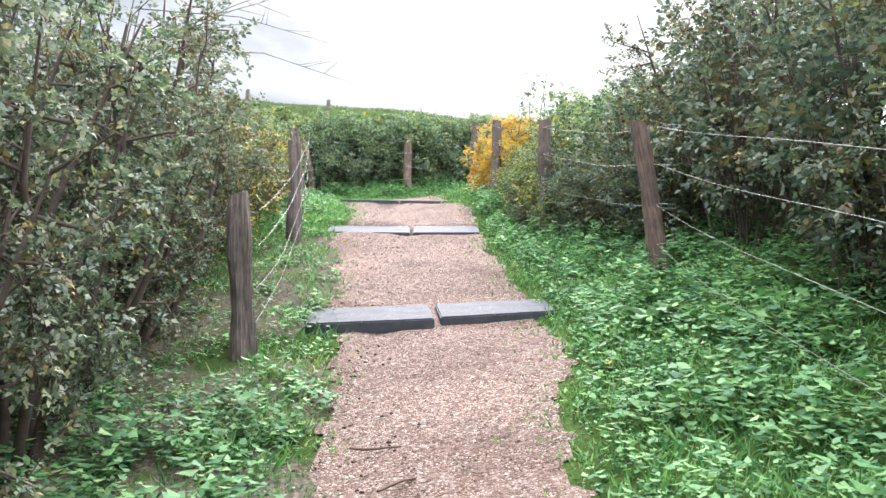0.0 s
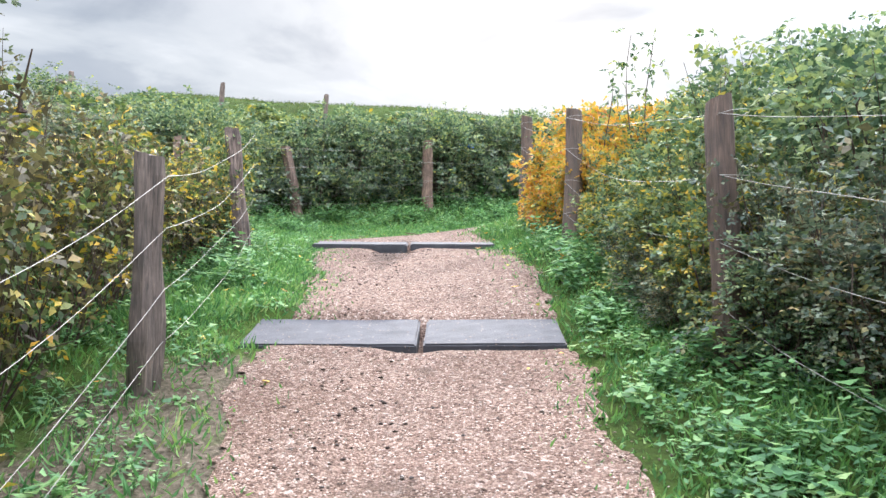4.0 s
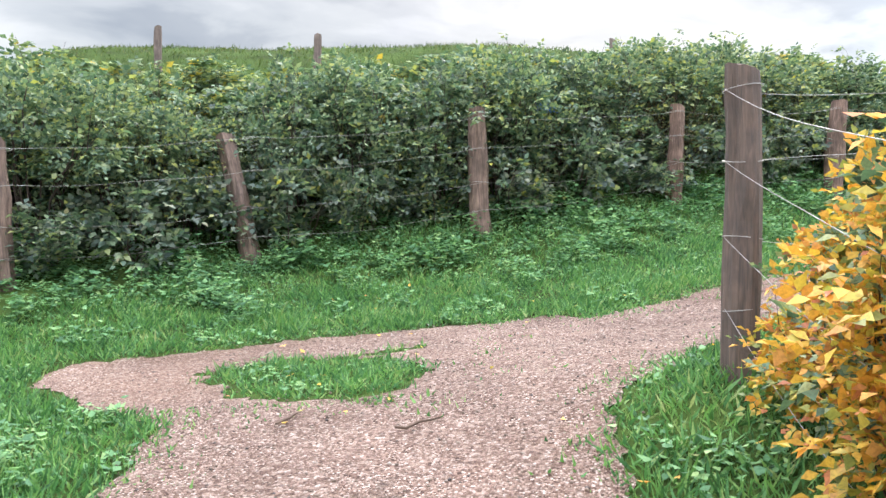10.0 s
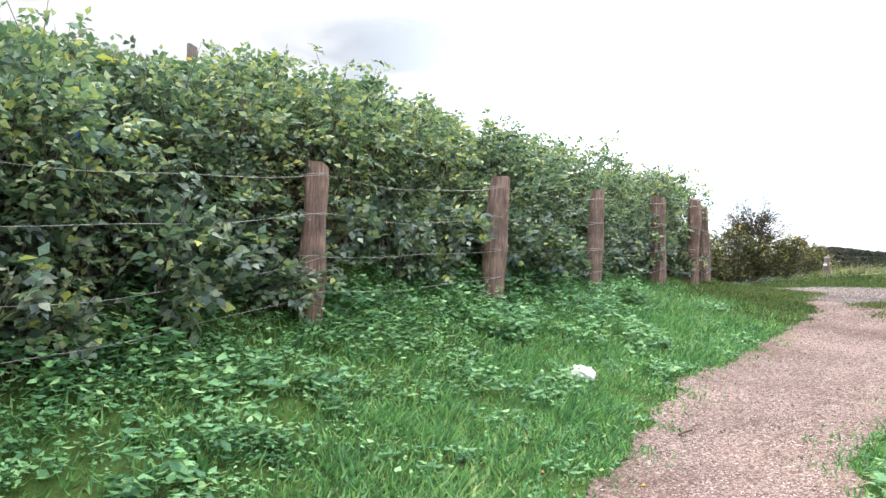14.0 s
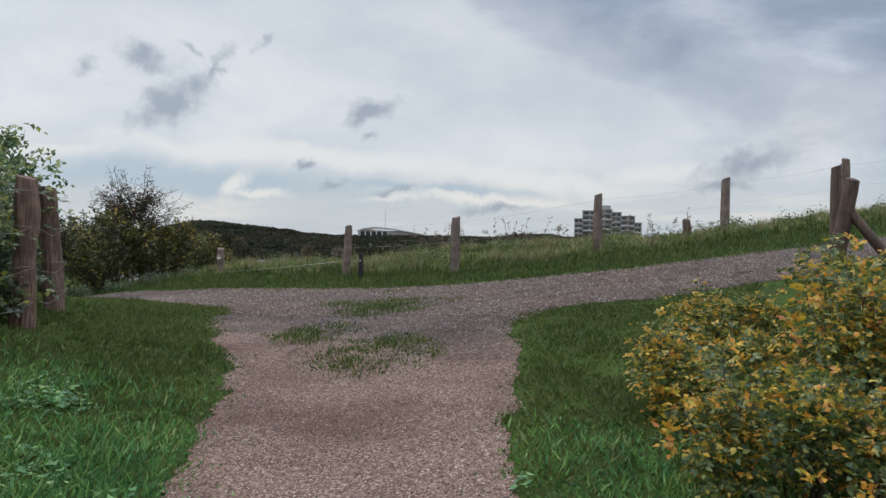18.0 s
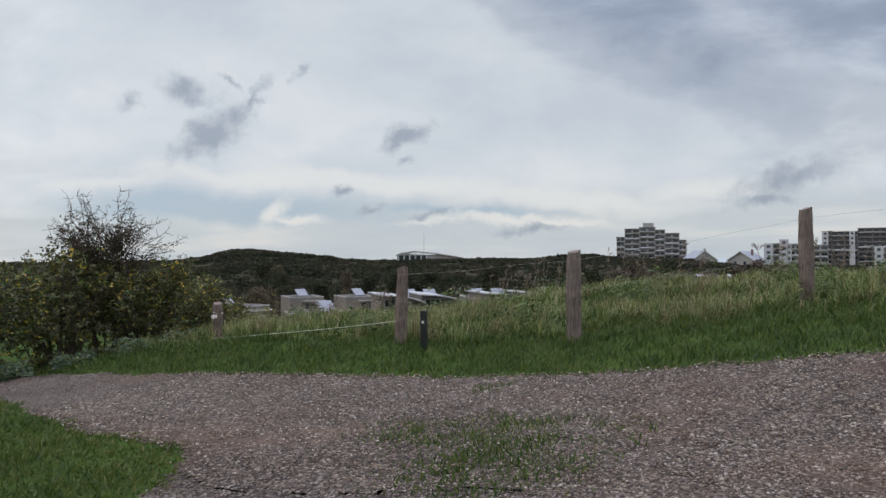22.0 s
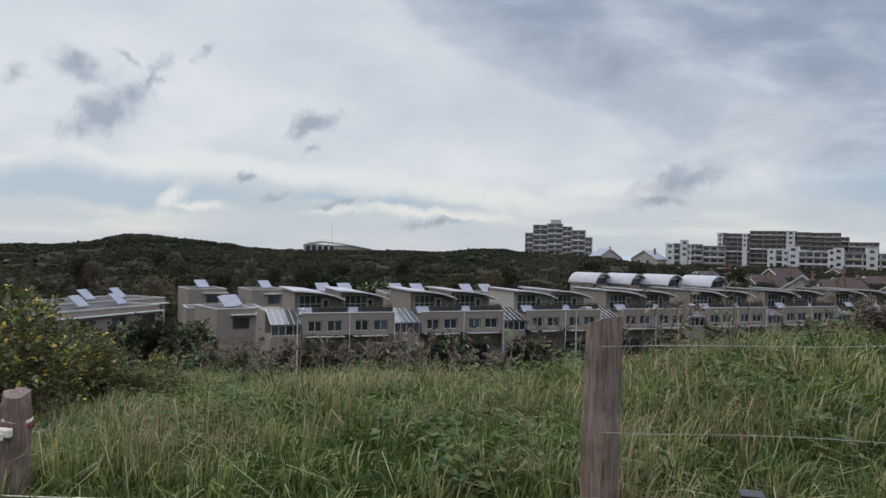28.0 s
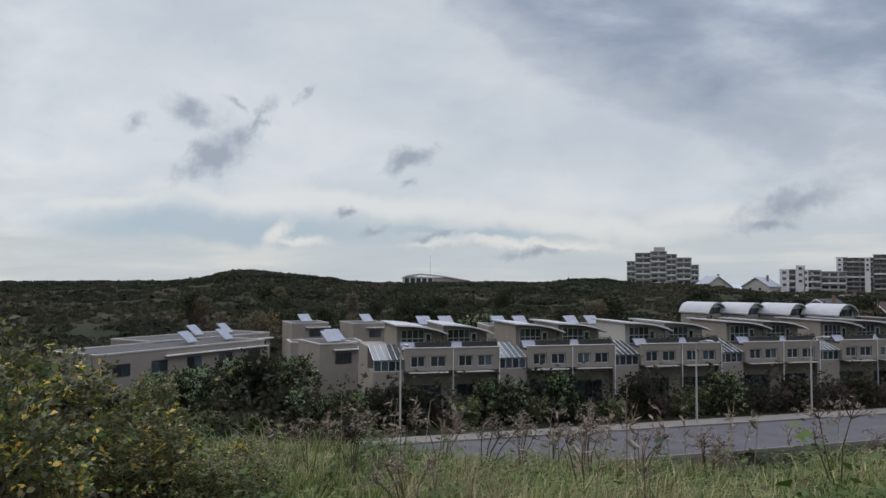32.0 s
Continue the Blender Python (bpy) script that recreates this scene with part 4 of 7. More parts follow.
fence("meadow fence of weathered split posts and thin wire", [(17.42, 28.0, 4.72), (17.2, 24.87, 5.26), (16.98, 22.48, 5.46), (17.7, 19.86, 5.95), (18.7, 17.52, 6.32), (19.95, 15.2, 6.8), (21.2, 12.7, 7.2)], (0.9, 0.55), 0.078, M_POST_GREY, 0.02, 91, [(0, 0), (0.05, 0), (0, 0), (0, 0), (0, 0), (0, 0), (0, 0)], (0,), 0.0013, 1.6)


# ---------------------------------------------------------------- slab steps


def slab(x0, x1, y, z0, z1, depth, thick, turn, tip=0.0):
    """One concrete slab, its front edge from x0 at height z0 to x1 at height z1."""
    w = x1 - x0
    bm = bmesh.new()
    nx, ny = 12, 5
    rnd = random.Random(int(x0 * 100 + y * 10))
    bmesh.ops.create_cube(bm, size=1, matrix=Matrix.LocRotScale((w / 2, depth / 2, -thick / 2), None, (w, depth, thick)))
    bmesh.ops.bevel(bm, geom=bm.edges[:], offset=0.012, segments=2, affect="EDGES")
    bmesh.ops.subdivide_edges(bm, edges=[e for e in bm.edges if e.calc_length() > 0.2], cuts=7, use_grid_fill=True)
    for v in bm.verts:
        p = v.co * 9
        v.co += Vector((noise.noise(p), noise.noise(p + Vector((7, 3, 1))), noise.noise(p + Vector((1, 9, 4))))) * 0.005
    ob = part("step_slab", bm, M_SLAB)
    ob.matrix_basis = Matrix.Translation((x0, y, z0)) @ Matrix.Rotation(radians(turn), 4, "Z") @ Matrix.Rotation(-math.atan2(z1 - z0, w), 4, "Y") @ Matrix.Rotation(radians(tip), 4, "X")
    return tagged(ob, "dark grey concrete slab set as a step, gritty", "step", "steps of the path")


slab(-1.07, -0.05, 5.84, 1.06, 1.13, 0.58, 0.11, 5.5, 9)
slab(-0.01, 0.95, 5.97, 1.14, 1.22, 0.54, 0.11, 5.0, 9)
slab(-1.54, -0.45, 9.58, 2.0, 2.025, 0.58, 0.13, 1.5, 12.5)
slab(-0.41, 0.46, 9.6, 2.03, 2.06, 0.56, 0.12, 0.5, 12.5)
slab(-1.86, -0.83, 13.05, 2.78, 2.80, 0.54, 0.34, 3.5, 6)
slab(-0.80, 0.14, 13.17, 2.81, 2.83, 0.48, 0.3, 4.5, 6)

# ---------------------------------------------------------------- leaves and blades


def unit(v):
    return v / np.maximum(np.linalg.norm(v, axis=-1, keepdims=True), 1e-9)


def leaf_quads(base, along, side, length, width, fold=0.25):
    """Pointed leaves, a folded four-corner face each."""
    up = unit(np.cross(along, side))
    mid = base + along * (length * 0.42)[:, None]
    v = np.stack([base, mid + side * (width / 2)[:, None] + up * (width * fold)[:, None], base + along * length[:, None], mid - side * (width / 2)[:, None] + up * (width * fold)[:, None]], 1)
    n = len(base)
    return v.reshape(-1, 3), np.arange(4 * n).reshape(n, 4)


def sprays(points, outward, rng, size=0.055, leaflets=5, reach=0.13, droop=0.25):
    """Feathered leaves: leaflets in pairs along a stalk at each point."""
    n = len(points)
    d = unit(outward + rng.normal(0, 0.55, (n, 3)) + np.array([0, 0, 0.1]))
    sd = unit(np.cross(d, unit(rng.normal(0, 0.5, (n, 3)) + np.array([0, 0, 1.0]))))
    reach = reach * rng.uniform(0.7, 1.3, n)
    V, Q, o = [], [], 0
    for k in range(leaflets):
        f = 1.0 if k == leaflets - 1 else (0.35 + 0.5 * (k // 2) / max(1, leaflets // 2))
        s = 0 if k == leaflets - 1 else (1 if k % 2 else -1)
        b = points + d * (reach * f)[:, None] + np.array([0, 0, -droop]) * (reach * f * f)[:, None]
        al = unit(d * (1.0 if s == 0 else 0.55) + sd * s * 0.85 + rng.normal(0, 0.22, (n, 3)) - np.array([0, 0, droop]))
        sv = unit(np.cross(al, unit(np.cross(d, sd) + rng.normal(0, 0.35, (n, 3)))))
        ln = size * rng.uniform(0.7, 1.25, n)
        v, q = leaf_quads(b, al, sv, ln, ln * rng.uniform(0.5, 0.72, n))
        V.append(v)
        Q.append(q + o)
        o += len(v)
    return np.concatenate(V), np.concatenate(Q)


def clump_points(n, width, tall, rng, clumps=18, low=0.0, flat=1.0):
    """Points on the skins of many clumps that fill a bush of that width and height."""
    a = rng.uniform(0, 2 * np.pi, clumps)
    hgt = rng.uniform(low, 1.0, clumps) ** 0.8
    rad = np.sqrt(rng.uniform(0.05, 1, clumps)) * width / 2 * np.sqrt(np.clip(1.08 - (np.abs(hgt - 0.42) / 0.75) ** 2, 0.12, 1)) * 0.8
    c = np.stack([np.cos(a) * rad, np.sin(a) * rad * flat, 0.12 * tall + hgt * tall * 0.78], 1)
    r = rng.uniform(0.16, 0.34, clumps) * min(width, tall) * 0.85
    pick = rng.integers(0, clumps, n)
    d = unit(rng.normal(0, 1, (n, 3)))
    d[:, 2] = np.abs(d[:, 2]) * rng.choice([1, 1, -0.6], n)
    p = c[pick] + d * (r[pick] * rng.uniform(0.45, 1.0, n) ** 0.5)[:, None]
    p[:, 2] = np.maximum(p[:, 2], 0.02)
    return p, unit(d + 0.4 * unit(p - np.array([0, 0, tall * 0.4]))), c


def stems_of(c, rng, parent, mat, tall, thick=0.014, shoots=8, name="branchwork", spread=0.25):
    lines = []
    for p in c:
        b = np.array([p[0] * spread + rng.normal(0, 0.05), p[1] * spread + rng.normal(0, 0.05), -0.15])
        m = (b + p) / 2 + rng.normal(0, 0.08, 3)
        m[2] += 0.1 * tall
        q = p + unit(p - b) * 0.22 * tall * rng.uniform(0.2, 1.0) + rng.normal(0, 0.05, 3)
        lines.append(([b, m, p, q], [thick, thick * 0.8, thick * 0.5, thick * 0.2]))
        for _ in range(1):
            e = p + rng.normal(0, 0.2, 3) + np.array([0, 0, 0.12])
            lines.append(([m, (m + e) / 2 + rng.normal(0, 0.04, 3), e], [thick * 0.55, thick * 0.4, thick * 0.15]))
    for _ in range(shoots):
        p = c[rng.integers(0, len(c))]
        e = p + np.array([rng.normal(0, 0.15), rng.normal(0, 0.15), rng.uniform(0.3, 0.6) * tall * 0.5 + 0.2])
        lines.append(([p, (p + e) / 2 + rng.normal(0, 0.04, 3), e], [thick * 0.4, thick * 0.3, thick * 0.12]))
    return tubes(name, lines, mat, parent, 3), [l[0][-1] for l in lines[-shoots:]] if shoots else []


def bush(label, mat, width, tall, n, seed, size=0.055, clumps=18, leaflets=5, low=0.0, shoots=8, category="bush", reach=0.13, thick=0.014, mat2=None, share=0.0):
    rng = np.random.default_rng(seed)
    b = empty("rose_bush" if category == "bush" else category)
    tagged(b, label, category)
    n, size = int(n * 0.72), size * 1.1
    p, out, c = clump_points(n, width, tall, rng, clumps, low)
    _, tips = stems_of(c, rng, b, M_STEM, tall, thick, shoots)
    if len(tips):
        tp = np.repeat(np.array(tips), 7, 0) + rng.normal(0, 0.05, (len(tips) * 7, 3)) - np.array([0, 0, 1]) * rng.uniform(0, 0.3, (len(tips) * 7, 1))
        p, out = np.concatenate([p, tp]), np.concatenate([out, unit(rng.normal(0, 1, tp.shape))])
    cut = int(len(p) * share) if mat2 else 0
    order = rng.permutation(len(p))
    v, q = sprays(p[order[cut:]], out[order[cut:]], rng, size, leaflets, reach)
    array_object("foliage", v, q, mat, b)
    if cut:
        v, q = sprays(p[order[:cut]], out[order[:cut]], rng, size, leaflets, reach)
        array_object("foliage", v, q, mat2, b)
    return b


def plant(kinds, places, seed, group):
    """Copies of the kinds of bush at (x, y, scale, stretch up)."""
    rnd = random.Random(seed)
    used = set()
    for x, y, s, up in places:
        k = rnd.choice(kinds)
        m = Matrix.Translation((x, y, hz(x, y) - 0.05)) @ Matrix.Rotation(rnd.uniform(0, 6.28), 4, "Z") @ Matrix.Diagonal((s, s, s * up, 1))
        if k.name not in used and not k.get("placed"):
            k.matrix_basis, k["placed"] = m, True
            ob = k
        else:
            ob = copy_thing(k, Matrix.Identity(4))
            ob.matrix_basis = m
        ob["group"] = group


GREEN = [bush("dense green rose bush with a few yellow leaves", M_HEDGE, 1.5, 1.7, 1550, 100 + i, 0.058, 20, 5, 0.0, 18, "bush", 0.13, 0.012) for i in range(3)]
BANKB = [bush("mixed green rose bush with thin bare shoots", M_HEDGE, 1.5, 1.5, 1350, 110 + i, 0.056, 20, 5, 0.0, 36, "bush", 0.13, 0.012, M_DARKLEAF, 0.22) for i in range(2)]
THICK = [bush("tall dark thicket shrub with grey-green and brown leaves", M_DARKLEAF, 1.8, 2.2, 2000, 120 + i, 0.055, 24, 5, 0.0, 26, "bush", 0.13, 0.014, M_OLIVE, 0.3) for i in range(2)]
TURN = [bush("rose bush turning yellow among green leaves", M_MIXED, 1.5, 1.7, 1450, 130 + i, 0.06, 20, 5, 0.0, 12, "bush", 0.13, 0.014, M_HEDGE, 0.4) for i in range(2)]
GOLD = [bush("rose bush in bright yellow and orange autumn leaf", M_YELLOW, 1.5, 1.6, 2300, 140 + i, 0.06, 30, 7, 0.0, 10, "bush", 0.16, 0.014, M_HEDGE, 0.2) for i in range(2)]
LOW = [bush("low rose bush with yellowing leaves", M_MIXED, 1.5, 0.85, 1700, 150 + i, 0.046, 26, 7, 0.0, 22, "bush", 0.12, 0.01, M_YELLOW, 0.22) for i in range(2)]
RUST = [bush("autumn hedge bush in olive and rust brown", M_RUSTY, 1.9, 1.8, 1350, 160 + i, 0.062, 26, 5, 0.0, 34, "bush", 0.15, 0.014, M_MIXED, 0.2) for i in range(2)]

BACK = [bush("green rose bush deep in the hedge", M_HEDGE, 1.5, 1.6, 560, 105 + i, 0.1, 16, 5, 0.0, 20, "bush", 0.15, 0.012, M_MIXED, 0.2) for i in range(2)]
rnd = random.Random(5)
bank_places, back_places = [], []
for i in range(len(BANK) - 1):
    (x0, y0, _), (x1, y1, _) = BANK[i], BANK[i + 1]
    for f in (0.17, 0.5, 0.83) if math.hypot(x1 - x0, y1 - y0) > 2.1 else (0.25, 0.75):
        x, y = x0 + (x1 - x0) * f, y0 + (y1 - y0) * f
        n = Vector((-(y1 - y0), x1 - x0)).normalized()
        for off, tall, row in ((0.78, 0.93, bank_places), (1.7, 0.78, back_places), (2.5, 0.6, back_places)):
            bx, by, k = x + n.x * off + rnd.uniform(-0.15, 0.15), y + n.y * off, rnd.uniform(0.9, 1.05)
            # clipped by the wind to the slope of the bank
            limit = 4.5 + (by - 13.5) * 0.194 if x < 3 else float(np.interp(bx, [3, 5, 7, 9, 10.5], [6.5, 6.45, 6.65, 6.8, 6.55])) - (0.35 if off < 1 else 0)
            most = (limit - hz(bx, by)) / ((1.62 if x < 3 else 1.9) * k)
            row.append((bx, by, k, max(0.3, min(tall * rnd.uniform(0.92, 1.08), most * rnd.uniform(0.94, 1.04)))))
plant(GREEN + BANKB, bank_places, 3, "hedge on the bank")
plant(BACK, back_places, 2, "hedge on the bank")
plant(BANKB + BACK, [(-6.4, 17.6, 1.05, 0.82), (-7.8, 16.4, 1.1, 0.82), (-7.2, 18.9, 1.1, 0.68), (-9.2, 17.8, 1.2, 0.76), (-5.4, 19.7, 1.0, 0.64), (-6.0, 18.7, 1.0, 0.7), (-4.3, 20.4, 0.95, 0.6), (-3.0, 20.9, 0.95, 0.55), (-4.8, 21.4, 0.9, 0.5), (-2.1, 21.3, 0.9, 0.45), (-6.8, 20.4, 1.0, 0.55), (-8.6, 19.4, 1.1, 0.65)], 4, "hedge on the bank")


def thorn_tree(label, tall, wide, seed, mat, mat2, limbs=7, per=8, size=0.044):
    """Several limbs from one foot, branching twice, with small leaves along the outer twigs."""
    g = np.random.default_rng(seed)
    ob = empty("thorn_tree")
    tagged(ob, label, "tree")
    big, small, spots, ways = [], [], [], []
    for i in range(limbs):
        a = i * 6.28 / limbs + g.uniform(-0.4, 0.4)
        reach = wide * g.uniform(0.25, 0.55)
        top = np.array([math.cos(a) * reach, math.sin(a) * reach, tall * g.uniform(0.72, 1.0)])
        foot = np.array([math.cos(a) * 0.08, math.sin(a) * 0.08, -0.15])
        bend = foot * 0.4 + top * 0.6 + np.array([math.cos(a) * 0.15, math.sin(a) * 0.15, tall * 0.06]) + g.normal(0, 0.09, 3)
        mid = (foot + bend) / 2 + g.normal(0, 0.08, 3)
        line = [foot, mid, bend, top]
        big.append((line, [0.045, 0.034, 0.02, 0.006]))
        for _ in range(per):
            f = g.uniform(0.5, 2.95)
            k = int(f)
            p = line[k] + (line[k + 1] - line[k]) * (f - k)
            out = unit(np.array([math.cos(a), math.sin(a), 0.0]) * 0.5 + g.normal(0, 0.8, 3) + np.array([0, 0, 0.25]))
            e = p + out * g.uniform(0.35, 0.75) * wide * 0.36
            m = (p + e) / 2 + g.normal(0, 0.05, 3)
            big.append(([p, m, e], [0.013, 0.009, 0.004]))
            for _ in range(6):
                b = p + (e - p) * g.uniform(0.2, 1.0)
                w = unit(out * 0.6 + g.normal(0, 0.7, 3))
                t2 = b + w * g.uniform(0.15, 0.42)
                small.append(([b, (b + t2) / 2 + g.normal(0, 0.02, 3), t2], [0.004, 0.003, 0.0015]))
                for u in np.linspace(0.15, 1.0, 7):
                    spots.append(b + (t2 - b) * u + g.normal(0, 0.02, 3))
                    ways.append(w)
    tagged(tubes("limb", big, M_STEM, ob, 6), kind="stuff")
    tagged(tubes("twig", small, M_STEM, ob, 3), kind="stuff")
    spots, ways = np.array(spots), np.array(ways)
    pick = g.random(len(spots)) < 0.3
    for keep, m in ((~pick, mat), (pick, mat2)):
        v, q = sprays(spots[keep], ways[keep], g, size, 5, 0.075)
        array_object("foliage", v, q, m, ob)
    return ob


THORN = [thorn_tree("open thorn tree with grey-green leaves and dark limbs", 3.3, 2.5, 210 + i, M_THORN, M_OLIVE if i else M_HEDGE) for i in range(3)]
plant(THORN, [(-2.05, 2.6, 0.66, 1.15), (-2.1, 3.7, 0.7, 1.1), (-2.2, 4.7, 0.7, 1.05), (-2.4, 5.8, 0.75, 0.95), (-2.55, 7.0, 0.65, 0.85), (-2.55, 1.9, 0.95, 1.1), (-2.55, 3.3, 0.9, 0.98), (-2.75, 4.6, 0.85, 0.9), (-2.95, 5.9, 1.0, 1.0), (-3.3, 2.7, 1.0, 1.1), (-3.5, 4.2, 1.0, 1.0), (-2.9, 0.7, 0.8, 0.95), (-3.1, 6.9, 0.9, 0.95), (-3.3, 7.9, 0.95, 0.98), (-3.5, 9.3, 0.75, 0.9), (-3.1, 1.3, 1.0, 1.05)], 61, "thorn trees beside the path")
plant(THICK, [(-4.3, 1.2, 1.1, 1.25), (-4.5, 2.7, 1.15, 1.3), (-4.4, 4.4, 1.15, 1.2), (-4.3, 6.2, 1.1, 1.05), (-5.8, 4.0, 1.3, 1.4), (-2.95, 4.0, 0.75, 0.8), (-3.0, 5.3, 0.8, 0.85), (-2.75, 6.6, 0.8, 0.9), (-2.8, 2.6, 0.7, 0.75)], 6, "thicket beside the path")
BRAMBLE = [bush("thin bramble with bare brown stems and few yellowing leaves", M_MIXED, 1.5, 1.6, 480, 220 + i, 0.052, 22, 5, 0.0, 60, "bush", 0.11, 0.009, M_OLIVE, 0.5) for i in range(2)]
plant(BRAMBLE, [(-2.6, 7.9, 0.9, 1.1), (-2.65, 8.8, 0.85, 1.05), (-2.75, 9.6, 0.8, 1.05), (-2.85, 10.4, 0.8, 1.0), (-3.0, 11.2, 0.8, 0.98), (-2.95, 12.0, 0.7, 0.95), (-3.4, 9.2, 0.9, 1.05), (-3.6, 10.8, 0.9, 0.95), (-3.7, 8.1, 1.0, 1.05), (-4.6, 9.4, 1.0, 1.0), (-4.8, 11.2, 1.0, 0.9), (-4.8, 12.6, 0.9, 0.8), (-5.9, 11.6, 1.0, 0.85)], 7, "brambles beside the path")
plant(GREEN + TURN, [(1.3, 9.5, 0.55, 0.9), (1.25, 10.2, 0.55, 0.85), (1.15, 10.9, 0.52, 0.85), (1.05, 11.5, 0.45, 0.9), (1.45, 8.9, 0.5, 0.8)], 65, "roses at the foot of the fence")
plant(THORN, [(3.1, 3.0, 0.85, 0.9), (3.2, 4.6, 0.85, 0.92), (3.3, 6.3, 1.0, 0.95), (3.1, 7.8, 0.85, 0.9), (3.6, 8.9, 0.8, 0.9)], 62, "thorn trees behind the fence")
plant(THICK, [(3.0, 3.2, 1.0, 0.95), (2.85, 4.9, 1.0, 1.0), (2.75, 6.6, 1.0, 1.0), (4.6, 2.4, 1.2, 1.05), (4.5, 4.3, 1.2, 1.15), (4.4, 6.2, 1.2, 1.1), (3.2, 1.4, 0.9, 0.8), (2.5, 8.1, 0.95, 0.9), (3.9, 8.2, 1.15, 1.0)], 8, "thicket behind the fence")
plant(TURN + GREEN, [(2.2, 9.5, 0.95, 0.9), (1.75, 10.7, 0.9, 0.88), (3.4, 10.0, 1.05, 0.95), (3.0, 11.6, 0.95, 0.9), (1.9, 11.8, 0.8, 0.85)], 9, "hedge behind the fence")
plant(THICK, [(1.12, 10.1, 0.32, 0.6), (1.05, 10.7, 0.3, 0.65), (1.15, 9.6, 0.3, 0.6), (1.72, 8.4, 0.6, 0.75), (1.45, 9.0, 0.5, 0.95), (2.1, 7.6, 0.7, 0.75)], 18, "thicket behind the fence")
plant(TURN, [(1.6, 9.9, 0.7, 1.0), (1.5, 11.2, 0.6, 0.85), (1.75, 9.2, 0.6, 0.9), (-2.85, 12.7, 0.55, 0.8), (-3.5, 13.4, 0.65, 0.7), (-4.6, 14.0, 0.75, 0.7), (-3.6, 12.3, 0.7, 0.75), (-3.05, 13.3, 0.6, 1.25), (-2.95, 12.7, 0.55, 1.25)], 19, "hedge behind the fence")
REEDY = [bush("clump of bare reddish stems in the hedge", M_OLIVE, 0.9, 1.2, 60, 230, 0.05, 40, 3, 0.2, 70, "bush", 0.1, 0.008)]
plant(REEDY, [(1.0, 21.4, 0.75, 0.95), (0.55, 21.5, 0.7, 0.95), (1.9, 22.0, 0.75, 0.9), (3.0, 23.2, 0.7, 0.8), (-2.6, 21.2, 0.6, 0.8), (4.4, 24.0, 0.7, 0.8)], 63, "bare stems in the hedge")
plant(REEDY, [(-0.2, 20.7, 0.6, 0.95), (-1.5, 20.6, 0.6, 0.9), (2.5, 22.6, 0.7, 0.9), (3.7, 23.1, 0.65, 0.9), (1.5, 21.4, 0.6, 1.0), (-3.4, 20.2, 0.6, 0.9), (5.6, 23.9, 0.7, 0.9), (7.2, 24.6, 0.7, 0.9)], 69, "bare stems in the hedge")
SKIRT = [bush("low leafy shoots at the foot of the hedge", M_DARKLEAF, 1.3, 0.75, 420, 190 + i, 0.075, 12, 5, 0.0, 4, "bush", 0.12, 0.008, M_HEDGE, 0.5) for i in range(2)]
skirts = []
for i in range(len(BANK) - 1):
    (x0, y0, _), (x1, y1, _) = BANK[i], BANK[i + 1]
    n = Vector((-(y1 - y0), x1 - x0)).normalized()
    for f in (0.15, 0.48, 0.82):
        off = rnd.uniform(0.28, 0.5)
        skirts.append((x0 + (x1 - x0) * f + n.x * off, y0 + (y1 - y0) * f + n.y * off, rnd.uniform(0.75, 1.1), rnd.uniform(0.7, 1.1)))
plant(SKIRT, skirts, 20, "shoots at the foot of the hedge")
plant(SKIRT, [(18.5, 28.7, 0.4, 0.7), (17.9, 29.1, 0.45, 0.7), (17.3, 29.6, 0.5, 0.7), (16.7, 30.1, 0.5, 0.7), (19.2, 28.5, 0.4, 0.7), (16.1, 30.7, 0.5, 0.7)], 70, "shoots at the foot of the hedge")
plant(GOLD, [(1.2, 13.6, 0.85, 0.9), (2.3, 14.0, 0.85, 0.85), (1.3, 14.5, 0.68, 0.85), (2.5, 15.1, 0.75, 0.8), (1.12, 12.72, 0.66, 0.98), (1.02, 12.25, 0.45, 1.1), (0.92, 14.35, 0.55, 1.0), (0.86, 13.55, 0.55, 1.05), (1.7, 13.1, 0.8, 0.9)], 10, "golden hedge at the bend")
plant(TURN, [(1.55, 12.5, 0.62, 0.85), (1.3, 11.75, 0.5, 0.8), (2.3, 13.0, 0.85, 0.85)], 66, "hedge behind the fence")
plant(LOW, [(4.5, 16.9, 0.8, 0.95), (5.6, 17.5, 0.75, 0.9), (6.9, 17.9, 0.75, 0.9), (8.2, 18.2, 0.75, 0.8), (5.4, 16.2, 0.95, 1.0), (6.8, 16.7, 0.95, 1.0), (8.5, 17.0, 0.95, 0.9), (9.7, 18.0, 0.7, 0.7), (4.1, 15.7, 0.9, 1.1), (10.2, 16.9, 0.9, 0.8)], 12, "low roses beside the path")
plant(RUST, [(16.0, 31.9, 1.05, 1.0), (17.3, 31.0, 1.0, 0.98), (18.5, 30.4, 0.85, 0.95), (19.4, 30.3, 0.85, 0.95), (20.4, 30.9, 0.8, 0.9), (20.7, 30.3, 0.55, 0.8), (21.4, 30.8, 0.6, 0.75), (16.8, 33.2, 1.2, 1.0), (18.6, 32.4, 1.15, 0.95), (20.2, 31.8, 1.0, 0.8), (14.6, 33.6, 1.1, 1.0), (18.55, 29.3, 0.55, 0.95), (15.2, 32.7, 1.0, 1.0), (14.3, 32.3, 0.9, 0.9), (13.4, 33.4, 1.0, 0.9), (15.6, 35.0, 1.2, 1.0), (13.0, 35.5, 1.2, 1.0)], 13, "autumn hedge beside the track")
